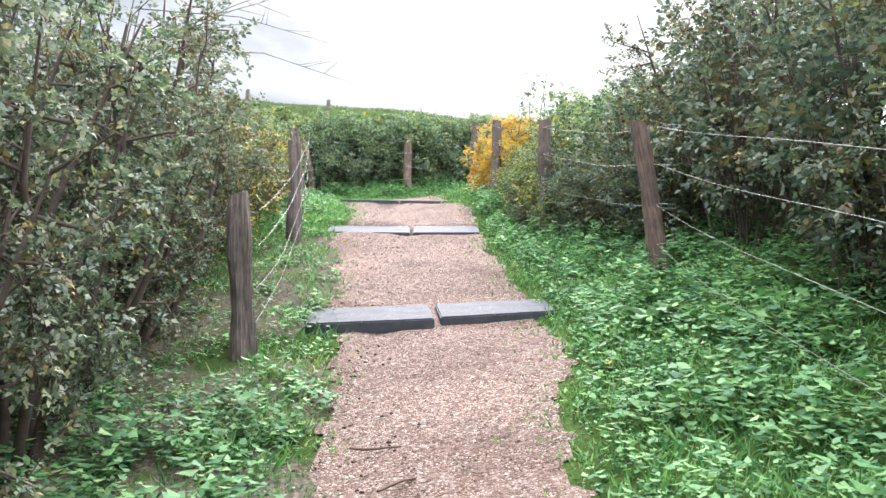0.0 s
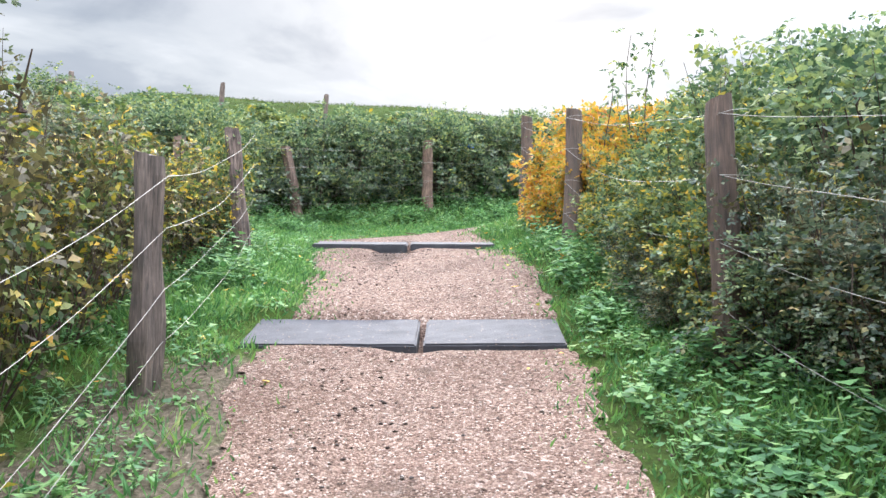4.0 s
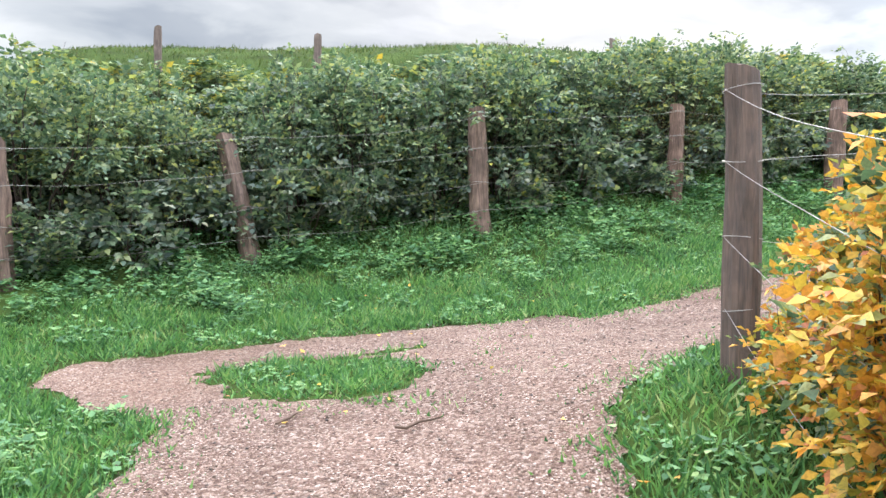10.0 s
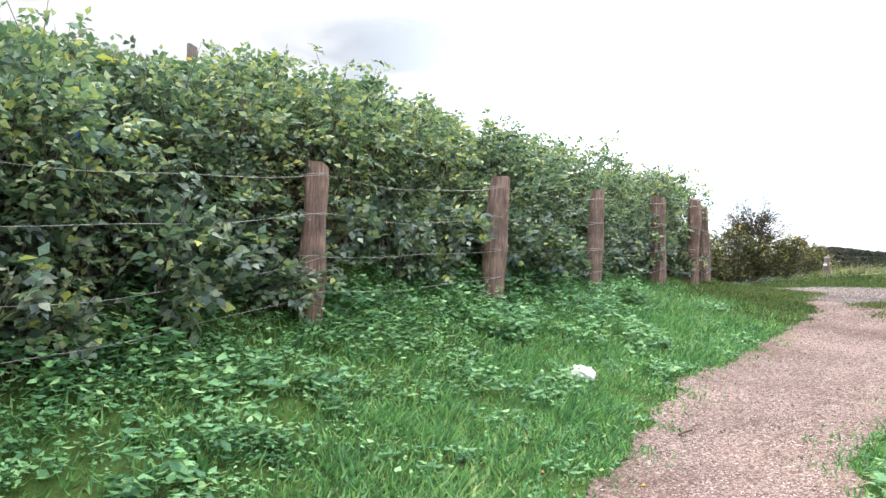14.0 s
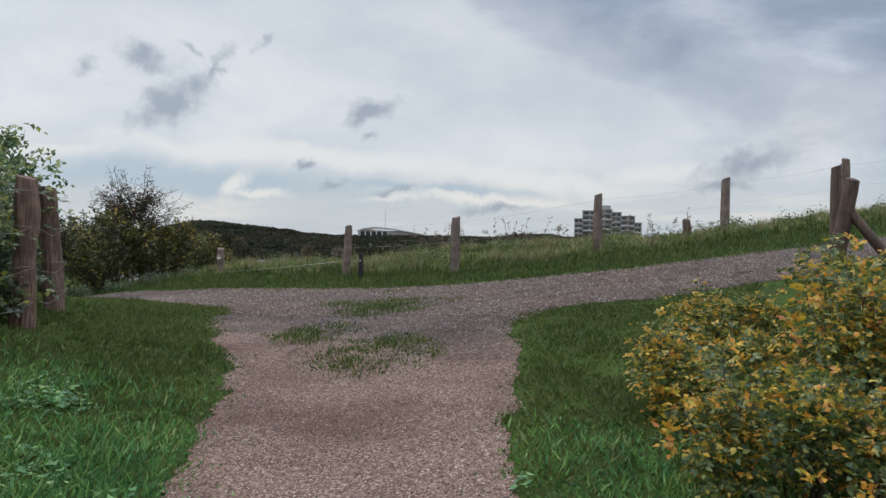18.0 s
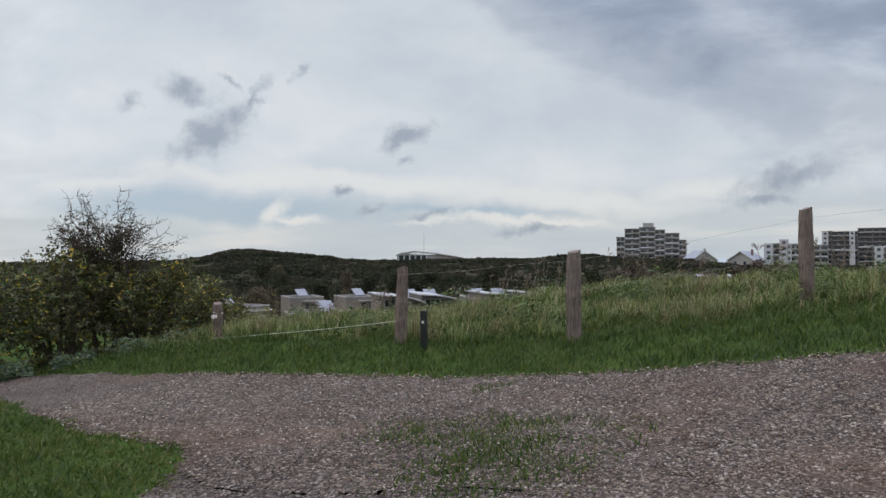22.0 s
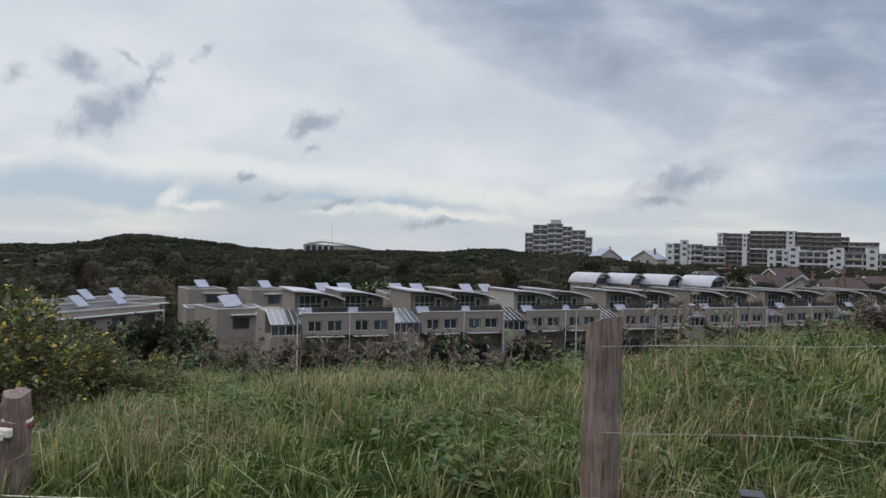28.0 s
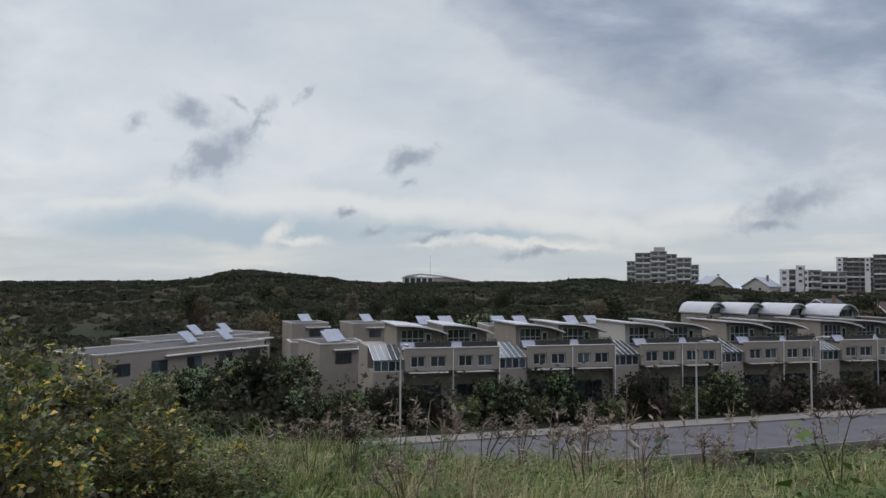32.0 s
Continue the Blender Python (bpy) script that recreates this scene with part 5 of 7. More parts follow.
SCRUBBY = [bush("low rusty brown scrub among dune grass", M_OLIVE, 1.5, 0.9, 620, 240 + i, 0.05, 22, 5, 0.0, 40, "bush", 0.12, 0.008, M_RUSTY, 0.35) for i in range(2)]
plant(SCRUBBY, [(21.7, 22.7, 0.42, 0.8), (22.4, 22.0, 0.5, 0.85), (23.2, 22.5, 0.55, 0.9), (22.7, 21.0, 0.55, 0.9), (21.4, 21.5, 0.45, 0.7), (22.1, 19.6, 0.6, 0.8), (22.0, 17.2, 0.6, 1.0), (23.8, 21.4, 0.6, 0.9), (23.4, 23.6, 0.4, 0.9)], 67, "scrub on the brow")
plant(RUST, [(20.8, 29.5, 0.4, 0.75)], 68, "autumn hedge beside the track")

# ---------------------------------------------------------------- verge grass and weeds


def scatter(n, x0, x1, y0, y1, rng, ok):
    x, y = rng.uniform(x0, x1, n), rng.uniform(y0, y1, n)
    k = ok(x, y)
    return x[k], y[k]


def blades(name, x, y, rng, mat, tall=(0.06, 0.16), width=0.006, lean=0.5, label="", wind=(0.0, 0.0)):
    """Bent grass blades of two faces each."""
    n = len(x)
    h = rng.uniform(*tall, n) * (0.9 + 0.35 * wave(x, y, 0.6, 0.8) + 0.25 * wave(x, y, 0.22, 2.0))
    a = rng.uniform(0, 2 * np.pi, n)
    z = height(x, y) - 0.01
    d = np.stack([np.cos(a), np.sin(a), np.zeros(n)], 1)
    s = np.stack([-np.sin(a), np.cos(a), np.zeros(n)], 1) * (width * rng.uniform(0.6, 1.3, n))[:, None]
    b = np.stack([x, y, z], 1)
    ln = (h * lean * rng.uniform(0.2, 1.2, n))[:, None]
    w = np.stack([wind[0] + 0.6 * wave(x, y, 0.75, 0.1), wind[1] + 0.6 * wave(x, y, 0.65, 2.2), np.zeros(n)], 1) * h[:, None]
    m = b + d * ln * 0.35 + w * 0.4 + np.array([0, 0, 1.0]) * (h * 0.6)[:, None]
    t = b + d * ln + w * 1.2 + np.array([0, 0, 1.0]) * (h * rng.uniform(0.75, 1.0, n))[:, None]
    V = np.stack([b - s, b + s, m + s * 0.7, m - s * 0.7, t + s * 0.12, t - s * 0.12], 1).reshape(-1, 3)
    i = np.arange(n)[:, None] * 6
    Q = np.concatenate([i + np.array([[0, 1, 2, 3]]), i + np.array([[3, 2, 4, 5]])])
    ob = array_object(name, V, Q, mat)
    return tagged(ob, label, "grass", kind="stuff")


def turf(name, x, y, rng, mat, tall, width, label, lean=0.9, low_edge=True):
    """Short grass: one folded, leaning blade a face."""
    n = len(x)
    h = rng.uniform(*tall, n) * np.clip(0.9 + 0.45 * wave(x, y, 0.42, 0.8) + 0.25 * wave(x, y, 0.15, 2.0), 0.35, 2)
    if low_edge:
        h = h * (0.45 + 0.55 * smooth01(path_edge(x, y), -0.2, 0.3))
    a = rng.uniform(0, 2 * np.pi, n)
    k = lean * rng.uniform(0.1, 1.0, n)
    al = unit(np.stack([np.cos(a) * k + 0.15, np.sin(a) * k - 0.1, np.ones(n)], 1))
    sd = unit(np.cross(al, rng.normal(0, 1, (n, 3))))
    v, q = leaf_quads(np.stack([x, y, height(x, y) - 0.008], 1), al, sd, h, width * rng.uniform(0.6, 1.4, n), 0.6)
    return tagged(array_object(name, v, q, mat), label, "grass", kind="stuff")


rng = np.random.default_rng(21)


def verge(x, y):
    """Thick beside the walk, thinning out onto the gravel and away under the hedges."""
    e = path_edge(x, y)
    thin = np.where((x < 0.2) & (y > 5.2) & (y < 9.6), 0.25, np.where((x < -0.3) & (y <= 5.2), 0.4, np.where((x > 0) & (y < 12), 0.6, 1.0)))
    thin = np.where((np.hypot(x - 4.3, y - 17.95) < 0.32 + 0.1 * wave(x, y, 0.2)), 0.05, thin)
    thin = np.where((x < -1.35) & (y < 7.2), 0.06, thin)
    keep = np.where(e < 1.3, 1.0, 0.5) * thin * (0.75 + 0.35 * wave(x, y, 0.3, 1.2))
    return (e > np.where((x < -0.8) & (y > 15.3) & (y < 17.4), -0.08, -0.5) + np.where((x < -0.8) & (y > 15.3) & (y < 17.4), 0.15, 0.62) * rng.random(len(x)) ** 0.45) & (e < np.where(x > 6, 4.5, 2.6)) & (rng.random(len(x)) < keep)


gx, gy = scatter(420000, -4.6, 2.6, 0.8, 17.5, rng, verge)
hx, hy = scatter(560000, -4.0, 13, 16.5, 26.5, rng, lambda x, y: verge(x, y) & (y < 21.2 + 0.52 * x + 0.3 * wave(x, y, 0.8)) & (y > 17.5))
kx, ky = scatter(90000, 9, 16, 25, 32, rng, lambda x, y: verge(x, y) & (y > 26.5))
vx, vy = np.concatenate([gx, hx, kx]), np.concatenate([gy, hy, ky])
worn = vx + 0.6 * wave(vx, vy, 0.9, 0.4) + rng.normal(0, 0.5, len(vx)) > 7.0
turf("verge_grass", vx[~worn], vy[~worn], rng, M_GRASS, (0.04, 0.14), 0.012, "short bright green grass on the verges", 1.6)
turf("worn_grass", vx[worn], vy[worn], rng, M_WORN, (0.03, 0.09), 0.012, "short worn grass beside the wide track", 1.6)
px, py = scatter(90000, 8, 15.2, 19.5, 24, rng, lambda x, y: rng.random(len(x)) < 0.9 * np.maximum.reduce([np.exp(-(((x - a) / b) ** 2 + ((y - c) / d) ** 2) ** 2) for a, b, c, d in ((9.8, 0.75, 21.1, 0.55), (13.2, 0.45, 22.4, 0.95), (12.5, 0.65, 22.2, 0.6), (14.7, 0.24, 22.85, 0.18), (10.6, 0.6, 22.2, 0.4))]))
turf("junction_grass", px, py, rng, M_WORN, (0.03, 0.085), 0.012, "sparse worn grass in the gravel at the fork", 1.4, False)
jx, jy = scatter(110000, 14.2, 18.4, 12, 33, rng, lambda x, y: (path_edge(x, y) > -0.2 + 0.4 * rng.random(len(x))) & (rng.random(len(x)) < 0.75 + 0.35 * wave(x, y, 0.3, 1.2)))
turf("track_grass", jx, jy, rng, M_WORN, (0.04, 0.14), 0.015, "mown grass between the track and the fence")
cx, cy = scatter(40000, -10, 10, 21, 32, rng, lambda x, y: height(x, y) > 5.0)
turf("bank_grass", cx, cy, rng, M_WORN, (0.04, 0.10), 0.014, "green grass on the crest of the bank")
nx, ny = scatter(80000, 17.0, 25, 12, 33, rng, lambda x, y: (x > 17.1 + 0.05 * np.abs(y - 24)) & (wave(x, y, 0.5, 2.7) > -0.4))
turf("meadow_grass", nx, ny, rng, M_WORN, (0.09, 0.26), 0.016, "matted green grass below the long blades", 1.8)


def tussocks(name, x, y, rng, mat, per, tall, spread, label, width=0.0045, lean=0.75):
    """Tufts whose blades stand close in the middle and bow outwards, each tuft of its own height."""
    big = rng.uniform(0.55, 1.25, len(x)) * (0.95 + 0.3 * wave(x, y, 1.4, 0.6))
    k = np.repeat(np.arange(len(x)), per)
    n = len(k)
    a, r = rng.uniform(0, 2 * np.pi, n), np.abs(rng.normal(0, 1, n))
    out = np.stack([np.cos(a), np.sin(a), np.zeros(n)], 1)
    bx, by = x[k] + out[:, 0] * r * spread * big[k], y[k] + out[:, 1] * r * spread * big[k]
    h = rng.uniform(*tall, n) * big[k]
    b = np.stack([bx, by, height(bx, by) - 0.015], 1)
    turn = rng.normal(0, 0.5, n)
    d = np.stack([np.cos(a + turn) + 0.12, np.sin(a + turn) - 0.3, np.zeros(n)], 1)
    far = (h * lean * np.clip(0.25 + 0.5 * r, 0, 1.3) * rng.uniform(0.5, 1.2, n))[:, None]
    up = np.array([0, 0, 1.0])
    s = np.stack([-np.sin(a + turn), np.cos(a + turn), np.zeros(n)], 1) * (width * rng.uniform(0.6, 1.4, n))[:, None]
    m = b + d * far * 0.3 + up * (h * 0.62)[:, None]
    t = b + d * far + up * (h * np.clip(1.0 - 0.3 * r * lean, 0.4, 1.0))[:, None]
    V = np.stack([b - s, b + s, m + s * 0.8, m - s * 0.8, t + s * 0.12, t - s * 0.12], 1).reshape(-1, 3)
    i = np.arange(n)[:, None] * 6
    Q = np.concatenate([i + np.array([[0, 1, 2, 3]]), i + np.array([[3, 2, 4, 5]])])
    return tagged(array_object(name, V, Q, mat), label, "grass", kind="stuff")


def meadow(x, y):
    return x > 17.15 + 0.05 * np.abs(y - 24) + 0.2 * wave(x, y, 0.7, 0.4)


mx, my = scatter(2900, 17.0, 26, 12, 33, rng, lambda x, y: meadow(x, y) & (rng.random(len(x)) < np.where(x < 22.5, 1.0, 0.6)))
tussocks("long_grass", mx, my, rng, M_LONG, 42, (0.08, 0.32), 0.095, "long tussocky dune grass, green and straw", 0.0042, 1.3)
mx, my = scatter(1500, 16.6, 25, 13, 32, rng, lambda x, y: (x > 16.7) & (wave(x, y, 1.1, 1.3) > -0.2))
tussocks("green_tussocks", mx, my, rng, M_WORN, 40, (0.06, 0.22), 0.1, "fresh green tufts among the dune grass", 0.0055, 1.3)
mx, my = scatter(1500, 17.3, 25, 13, 32, rng, lambda x, y: meadow(x, y) & (wave(x, y, 1.3, 1.7) > -0.35))
tussocks("straw_grass", mx, my, rng, M_STRAW, 34, (0.12, 0.36), 0.08, "pale dry tussocks in the dune meadow", 0.0034, 1.15)
dx, dy = scatter(17000, 24, 46, -2, 52, rng, lambda x, y: x > 24)
blades("slope_grass", dx, dy, rng, M_LONG, (0.25, 0.6), 0.009, 0.9, "rough grass on the slope below")


def weeds(name, x, y, rng, mat, size, label, tall=0.26, leaves=9):
    n = len(x)
    z = height(x, y)
    big = np.clip(0.9 + 0.4 * wave(x, y, 0.45, 0.3) + 0.3 * wave(x, y, 0.17, 1.3) + rng.normal(0, 0.2, n), 0.4, 1.8)
    h = tall * rng.uniform(0.3, 1.2, n) * big
    V, Q, o = [], [], 0
    for k in range(leaves):
        a = rng.uniform(0, 2 * np.pi, n)
        f = rng.uniform(0.25, 1.0, n)
        b = np.stack([x + rng.normal(0, 0.03, n), y + rng.normal(0, 0.03, n), z + h * f], 1)
        al = unit(np.stack([np.cos(a), np.sin(a), rng.uniform(-0.5, 0.35, n)], 1))
        sd = unit(np.cross(al, np.array([0, 0, 1.0]) + rng.normal(0, 0.25, (n, 3))))
        ln = size * big * rng.uniform(0.55, 1.3, n)
        v, q = leaf_quads(b, al, sd, ln, ln * rng.uniform(0.42, 0.7, n), 0.18)
        V.append(v)
        Q.append(q + o)
        o += len(v)
    ob = array_object(name, np.concatenate(V), np.concatenate(Q), mat)
    return tagged(ob, label, "weeds", kind="stuff")


def weed_place(x, y):
    e = path_edge(x, y)
    patch = wave(x, y, 0.7, 1.9)
    return (e > 0.12) & (patch > np.where((x > 0) & (y < 13), -0.75, -0.35))


wx, wy = scatter(9500, -2.6, 2.9, 0.9, 12.8, rng, lambda x, y: weed_place(x, y) & (rng.random(len(x)) < np.where(x < 0, np.where(y < 4.5, 0.9, 0.12), 1.0)))
vx, vy = scatter(20500, -6, 5.8, 15.5, 25, rng, lambda x, y: (seg_dist(x, y, BANK)[0] < 0.75 + 0.5 * wave(x, y, 0.6)) & (path_edge(x, y) > 0.35) & (rng.random(len(x)) < 0.75))
ox, oy = scatter(10500, -5, 5.5, 15.5, 25, rng, lambda x, y: (seg_dist(x, y, BANK)[0] < 1.7) & (path_edge(x, y) > 0.25) & (wave(x, y, 0.5, 2.6) > 0.35))
vx, vy = np.concatenate([vx, ox]), np.concatenate([vy, oy])
ux, uy = scatter(1500, -5, -1.4, 11, 15.2, rng, lambda x, y: weed_place(x, y) & (path_edge(x, y) > 0.5))
fx1, fy1 = scatter(900, -2.4, -0.75, 1.2, 3.2, rng, lambda x, y: path_edge(x, y) > 0.1)
weeds("weeds", np.concatenate([wx, vx, ux, fx1]), np.concatenate([wy, vy, uy, fy1]), rng, M_WEED, 0.058, "nettles and bramble shoots under the fences", 0.23, 12)


ax, ay = scatter(110000, -4.5, 12, 1, 25, rng, lambda x, y: (path_edge(x, y) > 0.02) & (path_edge(x, y) < 1.8) & (wave(x, y, 0.33, 0.9) > 0.15) & (y < 21 + 0.55 * x) & (x < 6.5 + 1.5 * wave(x, y, 0.7)))
weeds("low_herbs", ax, ay, rng, M_WEED, 0.045, "small-leaved herbs among the verge grass", 0.09, 4)

fx, fy = scatter(15000, 17.3, 24, 14, 31, rng, lambda x, y: (wave(x, y, 0.8, 3.1) > 0.25) & (x > 17.5))
weeds("meadow_herbs", fx, fy, rng, M_WORN, 0.06, "leafy green herbs among the long grass", 0.3, 6)
# fallen leaves under the golden hedge and along the path
lx, ly = scatter(5200, -2.2, 3.4, 4.0, 19.0, rng, lambda x, y: (rng.random(len(x)) < 0.02 + 0.55 * np.exp(-(((x - 0.8) / 0.7) ** 2 + ((y - 12.8) / 1.6) ** 2)) + 0.12 * np.exp(-((x + 1.9) / 0.5) ** 2)) & (path_edge(x, y) > -0.35))
n = len(lx)
a = rng.uniform(0, 6.28, n)
al = unit(np.stack([np.cos(a), np.sin(a), rng.normal(0, 0.25, n)], 1))
v, q = leaf_quads(np.stack([lx, ly, height(lx, ly) + rng.uniform(0.015, 0.06, n)], 1), al, unit(np.cross(al, np.array([0, 0, 1.0]) + rng.normal(0, 0.2, (n, 3)))), rng.uniform(0.03, 0.065, n), rng.uniform(0.02, 0.04, n), 0.2)
tagged(array_object("fallen_leaves", v, q, M_YELLOW), "yellow and brown fallen leaves on the verges", "leaves", kind="stuff")

# ---------------------------------------------------------------- small things near the walk
cord = empty("cord", pose(0, 0, 0))
tagged(cord, "pale slack cord tied low between two fence posts", "cord")
for p0, p1, droop in ((Vector((17.36, 28.0, 4.2)), Vector((17.14, 24.87, 4.55)), 0.02), (Vector((17.42, 28.0, 4.16)), Vector((18.1, 30.4, 4.05)), 0.03)):
    v, f = tube_arrays([p0.lerp(p1, i / 12) - Vector((0.08, 0, droop * (i / 12) * (1 - i / 12) * 4)) for i in range(13)], 0.0042, 5)
    mesh_object("strand", v, f, M_CORD, cord, True)
insulator = empty("insulator", pose(17.33, 28.0, 4.52))
tagged(insulator, "small white plastic insulator on a fence post", "insulator")
part("body", box(-0.02, 0.02, -0.045, 0.045, -0.025, 0.025), M_LITTER, insulator, "", 0.008)
part("hook", box(-0.035, -0.02, -0.02, 0.02, -0.035, 0.005), M_LITTER, insulator, "", 0.004)
corner = empty("fence_corner")
tagged(corner, "dark fence post with a diagonal brace and a second post", "fence post")
post(corner, 12.08, 16.86, 5.8, 0.075, (0.0, -0.19), M_POST, 203)
post(corner, 12.42, 16.74, 5.96, 0.055, (0.02, 0.0), M_POST, 205)
v, f = tube_arrays([(12.05, 16.66, 5.42), (12.0, 16.36, 5.02), (11.95, 15.85, hz(11.95, 15.85) - 0.1)], [0.05, 0.055, 0.06], 9)
mesh_object("brace", v, f, M_POST, corner, True)

stub = empty("short_post")
tagged(stub, "short weathered stump of a post in the grass", "post")
post(stub, 18.25, 18.2, 5.5, 0.075, (0.0, 0.1), M_POST, 207)

marker = empty("marker_post", pose(16.74, 24.35, hz(16.74, 24.35)))
tagged(marker, "short black plastic waymark post with a worn sticker", "marker post")
tall = 4.71 - hz(16.74, 24.35)
part("shaft", box(-0.038, 0.038, -0.038, 0.038, -0.15, tall), M_MARK, marker, "", 0.006)
part("cap", box(-0.04, 0.04, -0.04, 0.04, tall, tall + 0.012), M_MARK, marker, "worn black cap")
part("sticker", box(-0.0405, -0.038, -0.016, 0.016, tall - 0.15, tall - 0.115), M_LITTER, marker, "small pale sticker")

bm = bmesh.new()
bmesh.ops.create_icosphere(bm, subdivisions=3, radius=1)
for v in bm.verts:
    v.co = Vector((v.co.x * 0.085, v.co.y * 0.06, v.co.z * 0.06)) * (1 + 0.6 * noise.noise(v.co * 2.3) + 0.4 * noise.noise(v.co * 6))
paper = part("paper_litter", bm, M_LITTER)
paper.matrix_basis = pose(3.2, 20.0, hz(3.2, 20.0) + 0.05, 10, 15, -50)
tagged(paper, "crumpled white paper wrapper lying in the grass", "litter")
bm = bmesh.new()
bmesh.ops.create_grid(bm, x_segments=10, y_segments=6, size=1)
for v in bm.verts:
    v.co = Vector((v.co.x * 0.17, v.co.y * 0.05, 0.05 * noise.noise(v.co * 2.0) + 0.02 * noise.noise(v.co * 5)))
bmesh.ops.solidify(bm, geom=bm.faces[:], thickness=0.006)
rag = part("plastic_bag", bm, M_BLUE)
rag.matrix_basis = pose(-0.3, 20.55, 5.28, 65, 8, 10)
tagged(rag, "blue plastic bag caught in the hedge", "bag")


def band(r, z0, z1, wobble, seed):
    """A strip wound round a post, uneven along its rims."""
    rnd = random.Random(seed)
    n, rows = 20, []
    for k in range(n):
        a = 2 * math.pi * k / n
        w = wobble * math.sin(2 * a + seed) + rnd.uniform(-0.003, 0.003)
        rows.append([(math.cos(a) * rr, math.sin(a) * rr, z + w) for rr, z in ((r, z0), (r + 0.006, (z0 + z1) / 2), (r, z1))])
    vs = [p for row in rows for p in row]
    fs = [(k * 3 + c, ((k + 1) % n) * 3 + c, ((k + 1) % n) * 3 + c + 1, k * 3 + c + 1) for k in range(n) for c in (0, 1)]
    return vs, fs


tape = empty("tape_scrap", pose(17.42, 28.0, hz(17.42, 28.0) + 0.38))
tagged(tape, "scrap of faded red and white tape round a post", "tape")
mesh_object("red_strip", *band(0.072, 0.0, 0.028, 0.008, 1), M_RED, tape, True)
mesh_object("white_strip", *band(0.073, 0.024, 0.045, 0.008, 2), M_LITTER, tape, True)
for i, (x, y, a, ln) in enumerate(((5.5, 19.0, 30, 0.35), (9.6, 21.9, 10, 0.4), (-0.9, 14.8, 50, 0.3), (-1.6, 15.0, 80, 0.25), (3.2, 18.9, 20, 0.35), (-0.15, 3.4, 60, 0.4), (-0.3, 3.8, 20, 0.3), (13.5, 17.6, -20, 0.6))):
    r = random.Random(i)
    pts = [(math.cos(radians(a)) * ln * (k / 4 - 0.5), math.sin(radians(a)) * ln * (k / 4 - 0.5) + r.uniform(-0.02, 0.02), 0.012 + r.uniform(0, 0.012)) for k in range(5)]
    v, f = tube_arrays(pts, [0.007, 0.008, 0.007, 0.005, 0.003], 5)
    st = mesh_object("stick", v, f, M_STICK, None, True)
    st.matrix_basis = pose(x, y, hz(x, y) + 0.016)
    tagged(st, "dead brown twig lying on the gravel", "stick", "sticks on the path")

M_MULLEIN = leaf_material("felted_leaf", [(0.05, (0.11, 0.19, 0.10)), (0.5, (0.19, 0.30, 0.17)), (0.95, (0.30, 0.40, 0.24))], 0.85, 0.2)


def rosette(x, y, size, leaves, seed):
    r = np.random.default_rng(seed)
    ob = empty("mullein", pose(x, y, hz(x, y) + 0.01))
    tagged(ob, "mullein rosette of broad felted pale green leaves", "plant", "mullein rosettes")
    for k in range(leaves):
        a, tip = k * 2.4 + r.uniform(-0.3, 0.3), r.uniform(0.25, 1.1)
        ln, w = size * r.uniform(0.7, 1.15), size * r.uniform(0.28, 0.36)
        V, Q = [], []
        for i in range(7):
            f = i / 6
            out, up = ln * f * (1 - 0.25 * f * tip), ln * (tip * f - 0.75 * tip * f * f) + 0.03
            half = w * 0.5 * math.sin(math.pi * min(1, 0.12 + f * 0.88)) ** 0.7
            for c in (-1, 0, 1):
                V.append((out, c * half, up + abs(c) * half * 0.35 + r.uniform(-0.004, 0.004)))
        for i in range(6):
            for c in (0, 1):
                Q.append((i * 3 + c, i * 3 + c + 1, i * 3 + c + 4, i * 3 + c + 3))
        leaf = mesh_object("leaf", V, Q, M_MULLEIN, ob, True)
        leaf.matrix_basis = Matrix.Rotation(a, 4, "Z")


for k, (x, y, tall) in enumerate(((1.42, 12.55, 1.95), (1.6, 12.5, 1.85), (1.22, 12.62, 1.6))):
    r = random.Random(k + 60)
    shoot = empty("rose_shoot", pose(x, y, hz(x, y)))
    tagged(shoot, "tall thin rose shoot standing above the hedge", "shoot", "tall rose shoots")
    line = [(0.05 * math.sin(i * 0.9 + k), 0.04 * math.cos(i * 0.7 + k), tall * i / 7) for i in range(8)]
    tubes("stem", [(line, [0.011 - 0.0011 * i for i in range(8)])], M_STEM, shoot, 5)
    g = np.random.default_rng(k)
    lp = np.array([line[j] for j in (4, 5, 5, 6, 6, 7) for _ in range(3)]) + g.normal(0, 0.05, (18, 3))
    v, q = sprays(lp, unit(g.normal(0, 1, lp.shape)), g, 0.06, 5, 0.1)
    array_object("foliage", v, q, M_HEDGE, shoot)
rosette(1.43, 5.13, 0.34, 11, 1)
rosette(1.75, 4.6, 0.22, 8, 2)
M_SEED = leaf_material("withered_flower_head", [(0.05, (0.10, 0.05, 0.025)), (0.5, (0.25, 0.12, 0.05)), (0.95, (0.40, 0.24, 0.10))], 0.8, 0.2)


M_WITHERED = leaf_material("grey_brown_seed_head", [(0.05, (0.09, 0.07, 0.058)), (0.5, (0.19, 0.15, 0.125)), (0.95, (0.34, 0.28, 0.235))], 0.8, 0.2)


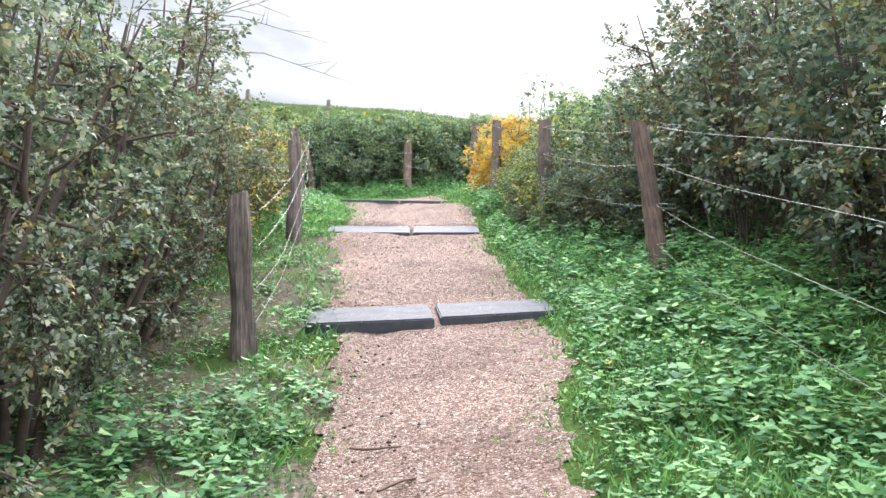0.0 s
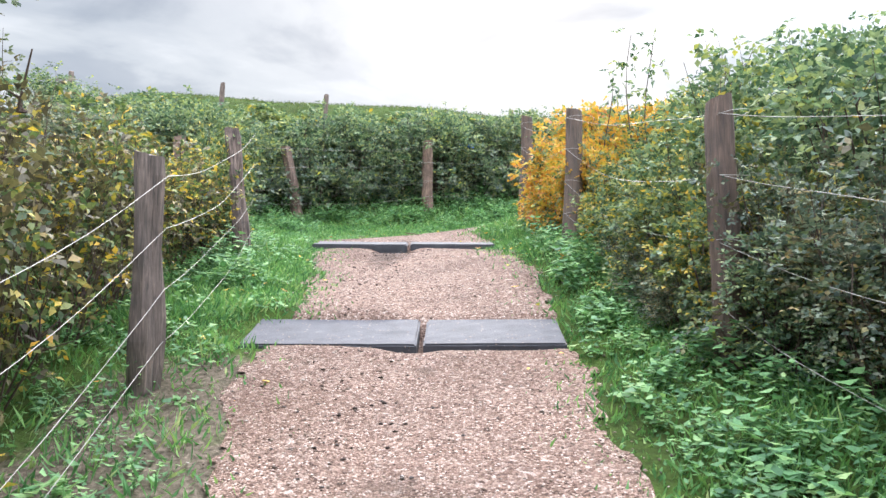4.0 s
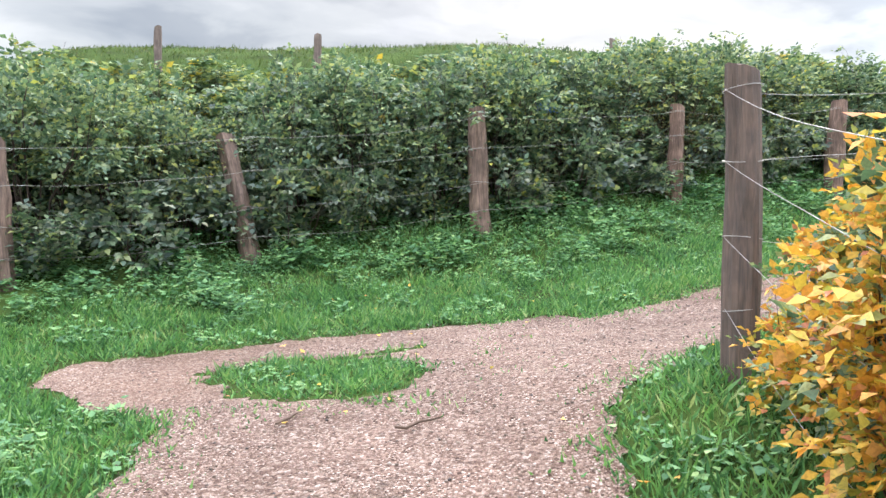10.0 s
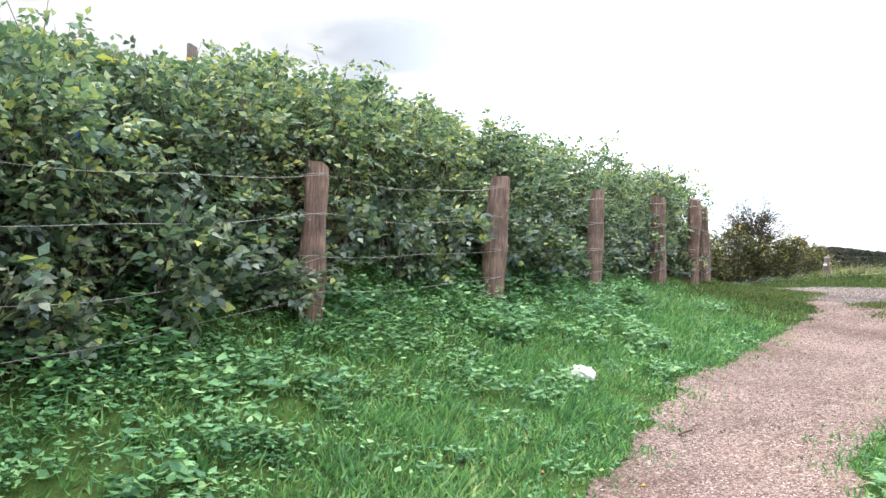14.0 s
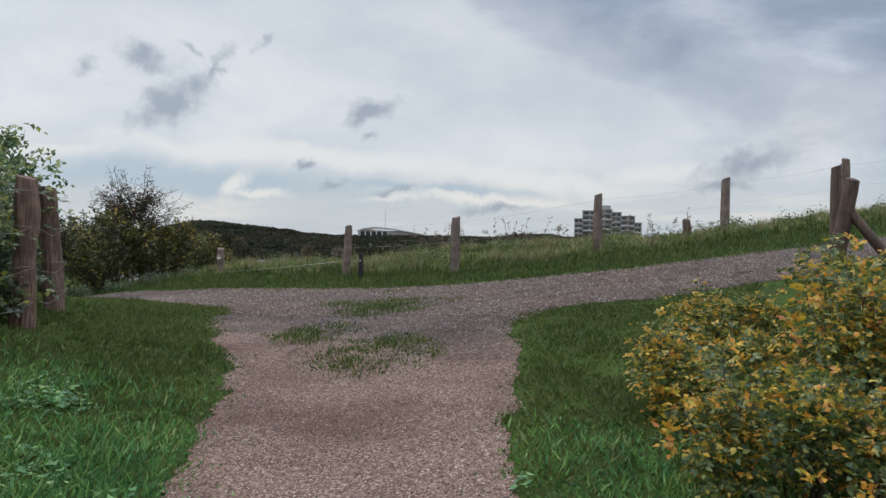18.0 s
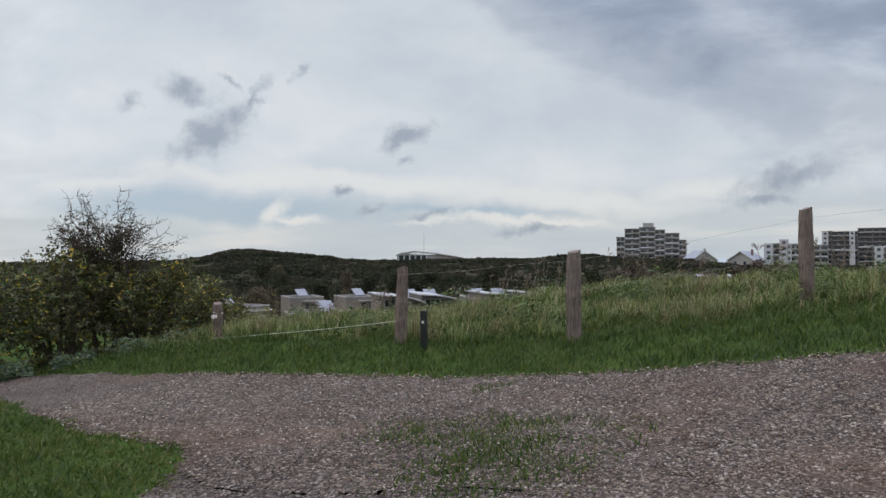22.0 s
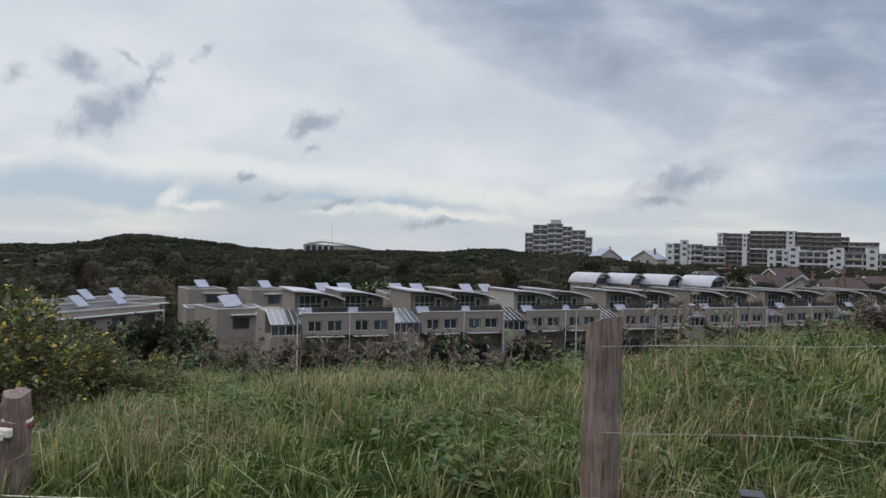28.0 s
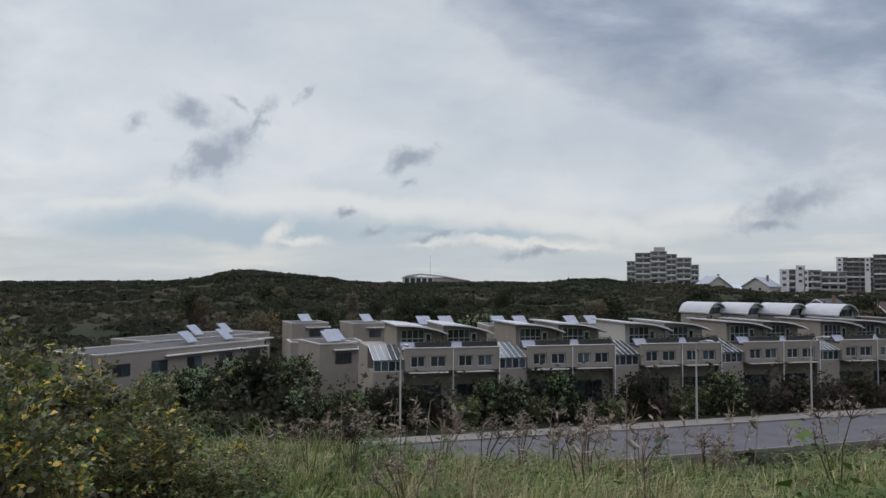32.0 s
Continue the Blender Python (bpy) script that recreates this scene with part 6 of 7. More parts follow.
def dry_herb(x, y, tall, stems, seed, mat=None, label="withered herb with rusty brown flower heads"):
    r = np.random.default_rng(seed)
    ob = empty("dry_herb", pose(x, y, hz(x, y)))
    tagged(ob, label, "plant", "withered herbs")
    for _ in range(stems):
        e = np.array([r.normal(-0.08, 0.16), r.normal(0, 0.12), tall * r.uniform(0.7, 1.0)])
        m = e * 0.5 + np.array([0.03, 0.02, 0.05])
        lines, heads = [([(0, 0, -0.05), m, e], [0.006, 0.005, 0.003])], []
        for _ in range(7):
            h = e + r.normal(0, 1, 3) * np.array([0.06, 0.06, 0.03])
            lines.append(([m * 0.25 + e * 0.75, h], [0.003, 0.0015]))
            heads.append(h)
        tubes("stem", lines, M_STEM, ob, 4)
        hp = np.repeat(np.array(heads), 16 if mat is None else 5, 0)
        hp = hp + r.normal(0, 0.016, hp.shape)
        v, q = sprays(hp, unit(r.normal(0, 1, hp.shape)), r, 0.02, 3, 0.02)
        tagged(array_object("flower_head", v, q, mat or M_SEED, ob), kind="stuff")


dry_herb(4.55, 17.55, 0.55, 6, 4)
dry_herb(4.9, 17.2, 0.45, 4, 5)
rh = random.Random(23)
for x, y, tall in ((22.2, 29.2, 1.0), (22.4, 28.8, 0.95), (22.9, 28.6, 0.9), (22.6, 28.1, 0.9), (22.8, 27.8, 0.95), (23.2, 27.6, 0.9), (22.9, 27.2, 0.8), (23.4, 26.8, 0.75), (23.0, 26.2, 0.7), (23.5, 24.9, 0.8), (23.2, 23.6, 0.75), (22.3, 29.7, 0.9)):
    dry_herb(x, y, tall * 0.68, rh.randint(3, 6), rh.randint(6, 900), M_WITHERED, "withered herb with grey-brown seed heads in grass")
for i in range(7):
    y = 20.0 + i * 1.35 + rh.uniform(-0.3, 0.3)
    dry_herb(rh.uniform(20.2, 21.9), y, rh.uniform(0.45, 0.78), rh.randint(2, 5), rh.randint(6, 900), M_WITHERED, "withered herb with grey-brown seed heads in grass")
# a bare shrub with thin twigs above the autumn hedge
rng = np.random.default_rng(77)
bare = empty("bare_shrub", pose(18.2, 31.0, hz(18.2, 31.0)))
tagged(bare, "dark shrub with bare thin twigs and few leaves", "shrub")
heart = np.array([0.0, 0.0, 1.95])
lines, tips = [], []
for i in range(9):
    a = i * 0.7 + rng.uniform(-0.3, 0.3)
    b = np.array([math.cos(a) * 0.15, math.sin(a) * 0.15, -0.1])
    k = heart + np.array([math.cos(a) * 0.22, math.sin(a) * 0.22, rng.uniform(-0.5, 0.0)])
    lines.append(([b, (b + k) / 2 + rng.normal(0, 0.09, 3), k], [0.03, 0.022, 0.014]))
    for _ in range(6):
        w = unit(np.array([math.cos(a), math.sin(a), 0]) * rng.uniform(0.1, 1.0) + np.array([0, 0, rng.uniform(0.05, 1.0)]) + rng.normal(0, 0.25, 3))
        n, reach = 6, rng.uniform(0.55, 1.15)
        run, at = [k], k
        for _ in range(n):
            at = at + w * reach / n + rng.normal(0, 0.035, 3)
            run.append(at)
        lines.append((run, list(np.linspace(0.011, 0.003, n + 1))))
        for f in range(1, n + 1):
            for _ in range(3):
                e = run[f] + unit(w * 0.7 + rng.normal(0, 0.7, 3)) * rng.uniform(0.08, 0.26)
                lines.append(([run[f], (run[f] + e) / 2 + rng.normal(0, 0.015, 3), e], [0.0045, 0.0035, 0.002]))
                if f < 5:
                    tips.append(e)
tagged(tubes("branchwork", lines, M_STEM, bare, 4), kind="stuff")
tp = np.repeat(np.array(tips), 3, 0)
tp = tp + rng.normal(0, 0.05, tp.shape)
v, q = sprays(tp, unit(rng.normal(0, 1, tp.shape)), rng, 0.04, 3, 0.06)
array_object("foliage", v, q, M_SCRUB, bare)

# thin bare branches that hang over the path
over = empty("overhanging_branch", pose(-2.6, 5.6, hz(-2.6, 5.6)))
tagged(over, "thin bare branch reaching over the path from the thicket", "branch")
lines = []
for i in range(9):
    b = np.array([rng.uniform(-0.2, 0.3), rng.uniform(-0.6, 0.9), rng.uniform(1.9, 2.9)])
    e = b + np.array([rng.uniform(0.4, 1.6), rng.uniform(-0.4, 1.2), rng.uniform(0.0, 0.9)])
    m = (b + e) / 2 + np.array([0, 0, 0.12]) + rng.normal(0, 0.05, 3)
    lines.append(([np.array([-0.1, 0, -0.1]), b * np.array([0.6, 0.6, 0.5]) - np.array([0.15, 0, 0]), b], [0.012, 0.008, 0.005]))
    lines.append(([b, m, e], [0.005, 0.0035, 0.0012]))
    for _ in range(3):
        k = m + (e - m) * rng.uniform(0, 0.8)
        lines.append(([k, k + np.array([rng.uniform(0, 0.3), rng.normal(0, 0.2), rng.uniform(-0.05, 0.3)])], [0.0025, 0.001]))
tubes("twig", lines, M_STEM, over, 4)

# ---------------------------------------------------------------- the valley: road, lamps, houses


def strip(name, a, b, off0, off1, z0, z1, mat, label, category, n=60):
    """A straight band beside the line from a to b, from off0 to off1 across it."""
    a, b = Vector(a), Vector(b)
    d = (b - a).normalized()
    nn = Vector((-d.y, d.x))
    prof = [(off0, z0 - 0.3), (off0, z0), (off1, z1), (off1, z1 - 0.3)]
    V, Fc = [], []
    for i in range(n + 1):
        p = a.lerp(b, i / n)
        for o, z in prof:
            V.append((p.x + nn.x * o, p.y + nn.y * o, z))
    for i in range(n):
        for k in range(3):
            Fc.append((i * 4 + k, i * 4 + k + 1, i * 4 + 5 + k, i * 4 + 4 + k))
    return tagged(mesh_object(name, V, Fc, mat), label, category, kind="structure")


RA, RB = (33.6, 90.0), (137.9, -45.0)
RZ = ROAD_Z + 0.12
strip("road", RA, RB, -8.5, 0.0, RZ, RZ, M_ASPHALT, "grey asphalt road below the dunes", "road")
strip("kerb", RA, RB, 0.0, 0.18, RZ + 0.12, RZ + 0.12, M_PAVING, "pale concrete kerb", "kerb")
strip("pavement", RA, RB, 0.18, 2.2, RZ + 0.11, RZ + 0.11, M_PAVING, "paved footway beside the road", "pavement")
strip("kerb_near", RA, RB, -8.7, -8.5, RZ + 0.12, RZ + 0.12, M_PAVING, "pale concrete kerb", "kerb")
for i in range(16):
    c = Vector(RA).lerp(Vector(RB), 0.1 + i * 0.055)
    d = (Vector(RB) - Vector(RA)).normalized()
    strip("road_marking", c, c + d * 3.0, -4.3, -4.18, RZ + 0.006, RZ + 0.006, M_PAVING, "worn white dash painted on the road", "marking", 1)


def street_lamp():
    b = empty("street_lamp")
    tagged(b, "pale galvanised street lamp with a curved arm", "street lamp", "lamps along the road")
    v, f = tube_arrays([(0, 0, -0.3), (0, 0, 1.2), (0, 0, 6.0)], [0.09, 0.085, 0.06], 8)
    mesh_object("pole", v, f, M_LAMP, b, True)
    v, f = tube_arrays([(0, 0, 5.95), (-0.1, 0, 6.5), (-0.5, 0, 6.85), (-1.5, 0, 7.0)], [0.055, 0.05, 0.045, 0.04], 8)
    mesh_object("arm", v, f, M_LAMP, b, True)
    part("lantern", box(-2.2, -1.45, -0.13, 0.13, 6.93, 7.07), M_LAMP, b, "flat grey lantern", 0.03)
    part("lens", box(-2.1, -1.6, -0.1, 0.1, 6.9, 6.935), M_WHITE, b, "pale lens")
    return b


first = street_lamp()
for i, (x, y) in enumerate(((69.0, 49.3), (82.4, 28.1), (91.4, 18.5), (113.0, -9.4), (118.4, -15.0))):
    m = pose(x, y, RZ + 0.1, 0, 0, 37 + 180 * 0)
    if i == 0:
        first.matrix_basis = m
    else:
        copy_thing(first, m)


def lattice(xs, zs, solid, y0, y1):
    """A plate in the x-z plane with openings: cells where solid(i, j) is true."""
    bm = bmesh.new()
    grid = {}

    def vert(i, j, k):
        if (i, j, k) not in grid:
            grid[i, j, k] = bm.verts.new((xs[i], (y0, y1)[k], zs[j]))
        return grid[i, j, k]

    nx, nz = len(xs) - 1, len(zs) - 1
    for i in range(nx):
        for j in range(nz):
            if not solid(i, j):
                continue
            bm.faces.new([vert(*c, 0) for c in ((i, j), (i + 1, j), (i + 1, j + 1), (i, j + 1))])
            bm.faces.new([vert(*c, 1) for c in ((i, j), (i, j + 1), (i + 1, j + 1), (i + 1, j))])
            for di, dj, p, q in ((-1, 0, (i, j + 1), (i, j)), (1, 0, (i + 1, j), (i + 1, j + 1)), (0, -1, (i, j), (i + 1, j)), (0, 1, (i + 1, j + 1), (i, j + 1))):
                u, w = i + di, j + dj
                if not (0 <= u < nx and 0 <= w < nz and solid(u, w)):
                    bm.faces.new((vert(*p, 0), vert(*p, 1), vert(*q, 1), vert(*q, 0)))
    bmesh.ops.recalc_face_normals(bm, faces=bm.faces[:])
    return bm


def window(parent, x0, x1, y, z0, z1, bars=1, frame_mat=None, pane=None, rail=0):
    """A window in a front at y that faces -y: one frame, and its panes."""
    w = 0.07
    step, zstep = (x1 - x0 - w) / (bars + 1), (z1 - z0 - w) / (rail + 1)
    xs = [v for i in range(bars + 2) for v in (x0 + i * step, x0 + i * step + w)]
    zs = [v for i in range(rail + 2) for v in (z0 + i * zstep, z0 + i * zstep + w)]
    fr = part("window", lattice(xs, zs, lambda i, j: i % 2 == 0 or j % 2 == 0, y - 0.03, y + 0.06), frame_mat or M_FRAME, parent)
    for i in range(bars + 1):
        for j in range(rail + 1):
            part("pane", box(xs[2 * i + 1] - 0.01, xs[2 * i + 2] + 0.01, y, y + 0.03, zs[2 * j + 1] - 0.01, zs[2 * j + 2] + 0.01), pane or M_GLASS, fr)
    return fr


def roof_profile(x0, x1, hi, lo, n=9):
    """A long shallow curve that drops towards x1."""
    return [(x0 + (x1 - x0) * i / n, hi - (hi - lo) * (0.25 * (i / n) + 0.75 * (i / n) ** 3.2)) for i in range(n + 1)]


def row_house(first_kind, wall):
    h = empty("row_house")
    tagged(h, "beige terraced house with curved roof, terrace and sunroom" if first_kind else "beige terraced house with curved roof and planted terrace", "house", "terrace of houses")
    x0, x1 = (2.7, 7.0) if first_kind else (0.0, 4.26)
    part("ground_floor", box(x0, x1, 1.1, 9.5, 0.0, 4.45), M_WALL, h)
    wins = [(x0 + 0.5, x0 + 1.8), (x0 + 2.25, x0 + 3.65)]
    xs = [x0, wins[0][0], wins[0][1], wins[1][0], wins[1][1], x1]
    part("wall", lattice(xs, [4.45, 4.72, 5.66, 6.25], lambda i, j: not (i in (1, 3) and j == 1), 0.0, 0.3), M_WALL, h)
    part("storey", box(x0 + 0.02, x1 - 0.02, 0.3, 9.5, 4.45, 5.95), M_WALL, h)
    for a, b in wins:
        window(h, a + 0.02, b - 0.02, 0.14, 4.74, 5.64, 1, M_SASH)
    part("coping", box(x0, x1, -0.05, 0.4, 6.25, 6.31), M_CONC, h)
    part("awning", box(x0 + 0.3, x1 - 0.5, -0.6, 1.1, 4.31, 4.38), M_CONC, h, "pale canopy over the ground floor", 0.02)
    window(h, x0 + 0.6, x1 - 0.8, 1.06, 0.2, 3.2, 2, None, None, 1)
    part("drainpipe", box(x1 - 0.035, x1 + 0.035, -0.1, -0.02, 0.0, 6.2), M_WHITE, h, "white drainpipe")
    part("terrace", box(x0, x1, 0.4, 2.7, 5.95, 6.0), M_BITUMEN, h)
    # top storey, set back, with its curved roof
    a, b = x0 - 0.55, x1 - 0.05
    prof = roof_profile(a, b, 8.08, 7.32)
    wallp = [(a + 0.35, 5.95), (b - 0.25, 5.95)] + [(min(max(x, a + 0.35), b - 0.25), z - 0.12) for x, z in prof[::-1]]
    part("top_storey", prism(wallp, 2.7, 9.0), wall, h)
    part("roof", prism([(x, z) for x, z in prof] + [(x, z - 0.11) for x, z in prof[::-1]], 1.5, 9.4), M_ROOF, h, "pale curved metal roof")
    part("fascia", prism([(x, z + 0.015) for x, z in prof] + [(x, z - 0.1) for x, z in prof[::-1]], 1.42, 1.5), M_WHITE, h, "white roof edge")
    window(h, a + 0.7, a + 2.85, 2.62, 6.1, 7.62, 3, M_SASH, None, 1)
    dr = part("door", lattice([a + 2.95, a + 3.03, a + 3.42, a + 3.5], [6.05, 6.25, 7.2, 7.3], lambda i, j: not (i == 1 and j == 1), 2.6, 2.68), M_WHITE, h, "white terrace door")
    part("pane", box(a + 3.02, a + 3.43, 2.63, 2.65, 6.24, 7.21), M_GLASS, dr)
    part("planter", box(x0 + 1.0, x1 - 0.05, 0.42, 0.8, 6.0, 6.72), M_FRAME, h, "dark planter box along the terrace", 0.02)
    g = np.random.default_rng(41)
    pp = np.stack([g.uniform(x0 + 1.0, x1 - 0.05, 170), g.uniform(0.35, 0.85, 170), g.uniform(6.6, 6.95, 170) - 0.1 * np.abs(g.normal(0, 1, 170))], 1)
    v, q = sprays(pp, unit(g.normal(0, 1, pp.shape)), g, 0.12, 3, 0.12)
    tagged(array_object("planting", v, q, M_VALE, h), kind="stuff")
    pn = part("skylight", lattice([-0.7, -0.62, 0.62, 0.7], [-0.5, -0.42, 0.42, 0.5], lambda i, j: not (i == 1 and j == 1), -0.03, 0.03), M_FRAME, h, "sloping skylight")
    pn.matrix_basis = pose(x0 + 0.45, 1.0, 6.38, -50, 0, 0)
    part("pane", box(-0.63, 0.63, -0.02, 0.02, -0.43, 0.43), M_PANEL, pn)
    if first_kind:
        part("sunroom_base", box(0.0, 2.7, 0.35, 9.5, 0.0, 4.4), M_WALL, h)
        window(h, 0.05, 2.65, 0.42, 4.42, 5.3, 3, M_SASH)
        sl = math.hypot(1.0, 3.2)
        gl = part("glass_roof", box(0.0, 2.68, 0.0, sl, -0.03, 0.03), M_SKYGLASS, h, "sloping glass roof of a sunroom")
        gl.matrix_basis = pose(0.0, 0.3, 5.32, math.degrees(math.atan2(1.0, 3.2)), 0, 0)
        for k in range(6):
            part("glazing_bar", box(0.0 + k * 0.52, 0.045 + k * 0.52, 0, sl, 0.03, 0.08), M_WHITE, gl)
        part("link_storey", box(0.0, 2.2, 3.5, 9.0, 4.4, 6.2), M_WALL, h)
    return h


ROW_O, ROW_U = Vector((73.6, 53.8)), Vector((0.5736, -0.8192))
TURN_ROW = math.degrees(math.atan2(ROW_U.y, ROW_U.x))
protos = {}
for i in range(7):
    for kind in (True, False):
        wall = M_WALL2 if i == 2 else M_WALL
        s0 = i * 11.26 + (0 if kind else 7.0)
        p = ROW_O + ROW_U * s0
        m = pose(p.x, p.y, ROAD_Z - 0.55, 0, 0, TURN_ROW)
        key = (kind, i == 2)
        if key in protos:
            copy_thing(protos[key], m)
        else:
            protos[key] = row_house(kind, wall)
            protos[key].matrix_basis = m @ Matrix.Diagonal((1, 1, 1.075, 1))


def block_house(x, y, turn, w, d, tall, panels, z=ROAD_Z):
    h = empty("flat_roofed_house", pose(x, y, z, 0, 0, turn))
    tagged(h, "beige flat-roofed house with a tilted solar collector", "house", "flat-roofed houses")
    part("wall", box(0, w, 0, d, -0.5, tall), M_WALL, h, "", 0.02)
    part("roof", box(0.25, w - 0.25, 0.25, d - 0.25, tall, tall + 0.05), M_BITUMEN, h, "dark flat roof")
    bm = box(-0.04, w + 0.04, -0.04, 0.22, tall, tall + 0.14)
    box(-0.04, w + 0.04, d - 0.22, d + 0.04, tall, tall + 0.14, bm)
    box(-0.04, 0.22, 0.22, d - 0.22, tall, tall + 0.14, bm)
    box(w - 0.22, w + 0.04, 0.22, d - 0.22, tall, tall + 0.14, bm)
    part("parapet", bm, M_CONC, h)
    for k in range(max(1, int(w / 4))):
        c = (k + 0.62) * w / max(1, int(w / 4))
        window(h, c - 0.9, c + 0.9, -0.02, tall - 2.0, tall - 0.9, 1)
    part("cornice", box(w * 0.35, w + 0.3, -0.4, d * 0.4, tall - 0.62, tall - 0.5), M_WHITE, h, "pale canopy edge")
    for px, py in panels:
        p = part("solar_panel", box(-1.0, 1.0, -0.8, 0.8, -0.05, 0.05), M_PANEL, h, "tilted pale solar collector")
        p.matrix_basis = pose(px, py, tall + 0.75, 42, 0, 20)
    return h


block_house(66.0, 76.6, -9.6, 20.5, 7.0, 5.4, ((12.5, 3), (17.5, 3)))
block_house(78.0, 81.1, -10.0, 17.0, 7.0, 5.5, ((8, 3), (12.5, 3)))
block_house(83.3, 64.6, -40, 4.2, 6.8, 5.4, ((1.8, 1.6), (2.9, 3.4)))
block_house(113.3, 86.5, -45, 5.6, 7.0, 5.4, ((2.6, 3),))
block_house(115.1, 77.2, -45, 5.5, 7.0, 5.5, ((3, 3),))
block_house(96.0, 76.0, -52, 9.0, 5.0, 4.2, ())
for x, y in ((106, 64), (111, 55), (116, 46)):
    block_house(x, y, -61, 7, 8, 5.9, ((2, 3), (5, 3)))


def arched_house(az, w=6.8):
    d = direction(az, 0)
    x, y = 15.7 + d[0] * 134, 25.7 + d[1] * 134
    h = empty("arched_house", pose(x, y, ROAD_Z - 0.4, 0, 0, TURN_ROW + 17.4))
    tagged(h, "house with a wide white barrel roof and glazed gable", "house", "barrel-roofed houses")
    deep = 6.4
    arc = [(w / 2 - math.cos(math.pi * (0.12 + 0.76 * i / 12)) * w * 0.54, 6.2 + math.sin(math.pi * (0.12 + 0.76 * i / 12)) * 2.7) for i in range(13)]
    part("wall", box(0.2, w - 0.2, 0.6, deep - 0.3, 0, 6.9), M_WALL, h)
    part("gable", prism([(0.3, 6.9), (w - 0.3, 6.9)] + [(min(max(a, 0.3), w - 0.3), z - 0.2) for a, z in arc[::-1]], 0.8, 1.0), M_WHITE, h, "pale gable")
    part("roof", prism(arc + [(a, z - 0.22) for a, z in arc[::-1]], 0, deep), M_ROOF, h, "white barrel roof")
    window(h, w * 0.2, w - 0.8, 0.76, 6.9, 8.0, 3)
    window(h, 0.6, w - 0.6, 0.56, 4.6, 6.0, 4)
    part("chimney", box(w * 0.6, w * 0.6 + 0.3, 4.4, 4.7, 8.2, 9.3), M_FRAME, h)
    return h


for az, w in ((89.0, 4.9), (91.6, 5.1), (94.3, 5.4), (97.3, 5.9)):
    arched_house(az, w)


def slab_block(name, label, az0, az1, top_el, dist, storeys, wall, group, bays, base=-8.0, depth=16.0, step=(), balcony=True, towers=()):
    """A block of flats seen from afar: its front spans the two bearings; storeys with window bands and balconies."""
    p0, p1 = direction(az0, 0), direction(az1, 0)
    a, b = Vector((16 + p0[0] * dist, 26 + p0[1] * dist)), Vector((16 + p1[0] * dist, 26 + p1[1] * dist))
    w = (b - a).length
    turn = math.degrees(math.atan2(b.y - a.y, b.x - a.x))
    top = 5.6 + dist * math.tan(radians(top_el))
    h = empty(name, pose(a.x, a.y, base, 0, 0, turn))
    tagged(h, label, "flats", group)
    tall = top - base
    st = 3.0
    prof = list(step) or [(0.0, 1.0, 0)]
    for f0, f1, drop in prof:
        t = tall - drop
        part("block", box(w * f0, w * f1 - 0.05, 0, depth, 0, t), wall, h)
        n = int((t - 1.0) / st)
        bn = max(2, round(bays * (f1 - f0)))
        bw = w * (f1 - f0) / bn
        for k in range(n):
            z = t - (k + 1) * st
            if z + base < -7:
                break
            for j in range(bn):
                x = w * f0 + bw * j
                part("window", box(x + bw * 0.14, x + bw * 0.86, -0.08, 0.05, z + 0.9, z + 2.4), M_GLASS, h)
            if balcony:
                part("balcony", box(w * f0 + 0.3, w * f1 - 0.4, -1.5, -0.1, z + 0.2, z + 1.05), wall if wall is M_GREYWALL and k % 3 else M_WHITE if k % 2 else M_CONC, h)
        for j in range(0, bn + 1, 2):
            part("pier", box(max(w * f0, w * f0 + bw * j - 0.3), w * f0 + bw * j + 0.3, -1.62, 0, 0, t), wall, h)
        part("roof", box(w * f0 - 0.4, w * f1 + 0.35, -0.7, depth + 0.3, t, t + 0.35), M_CONC, h)
    for f, wide, rise in towers:
        part("stair_tower", box(w * f, w * f + wide, -1.9, depth * 0.6, 0, tall + rise), M_WHITE, h, "white stair tower")
        for k in range(3):
            z = tall + rise - 2.2 - 3.0 * k
            part("window", box(w * f + wide * 0.3, w * f + wide * 0.7, -1.96, -1.85, z, z + 1.3), M_GLASS, h)
    return h


tower = slab_block("tower_block", "stepped beige tower of flats with balconies", 83.4, 88.45, 2.15, 430, 11, M_CONC, "far flats", 9, -6, 18,
                   ((0.0, 0.12, 5.5), (0.12, 0.34, 0.8), (0.34, 0.56, 0.0), (0.56, 0.70, 1.6), (0.70, 0.9, 3.6), (0.9, 1.0, 7.5)))
part("penthouse", box(14.5, 20.5, 3, 12, 21.5, 30.4), M_CONC, tower)
slab_block("white_flats", "low white block of flats with balcony bands", 93.9, 98.0, 0.80, 400, 5, M_CONC, "far flats", 8, -6, 16, ((0.0, 0.36, 0.0), (0.36, 0.62, 0.3), (0.62, 1.0, 1.0)), True, ((-0.01, 4.2, 0.3), (0.24, 4.0, 2.2), (0.36, 2.0, 0.2)))
slab_block("white_flats", "long white block of flats with balcony bands", 100.9, 108.8, 0.45, 380, 5, M_CONC, "far flats", 16, -6, 14, ((0.0, 0.12, 0.0), (0.12, 0.48, 0.6), (0.48, 0.6, 0.0), (0.6, 1.0, 1.0)), True, ((-0.01, 3.5, 0.8), (0.11, 3.0, 0.4), (0.15, 5.0, 2.0), (0.47, 3.2, 0.8), (0.51, 4.5, 1.6), (0.76, 4.5, 1.6)))
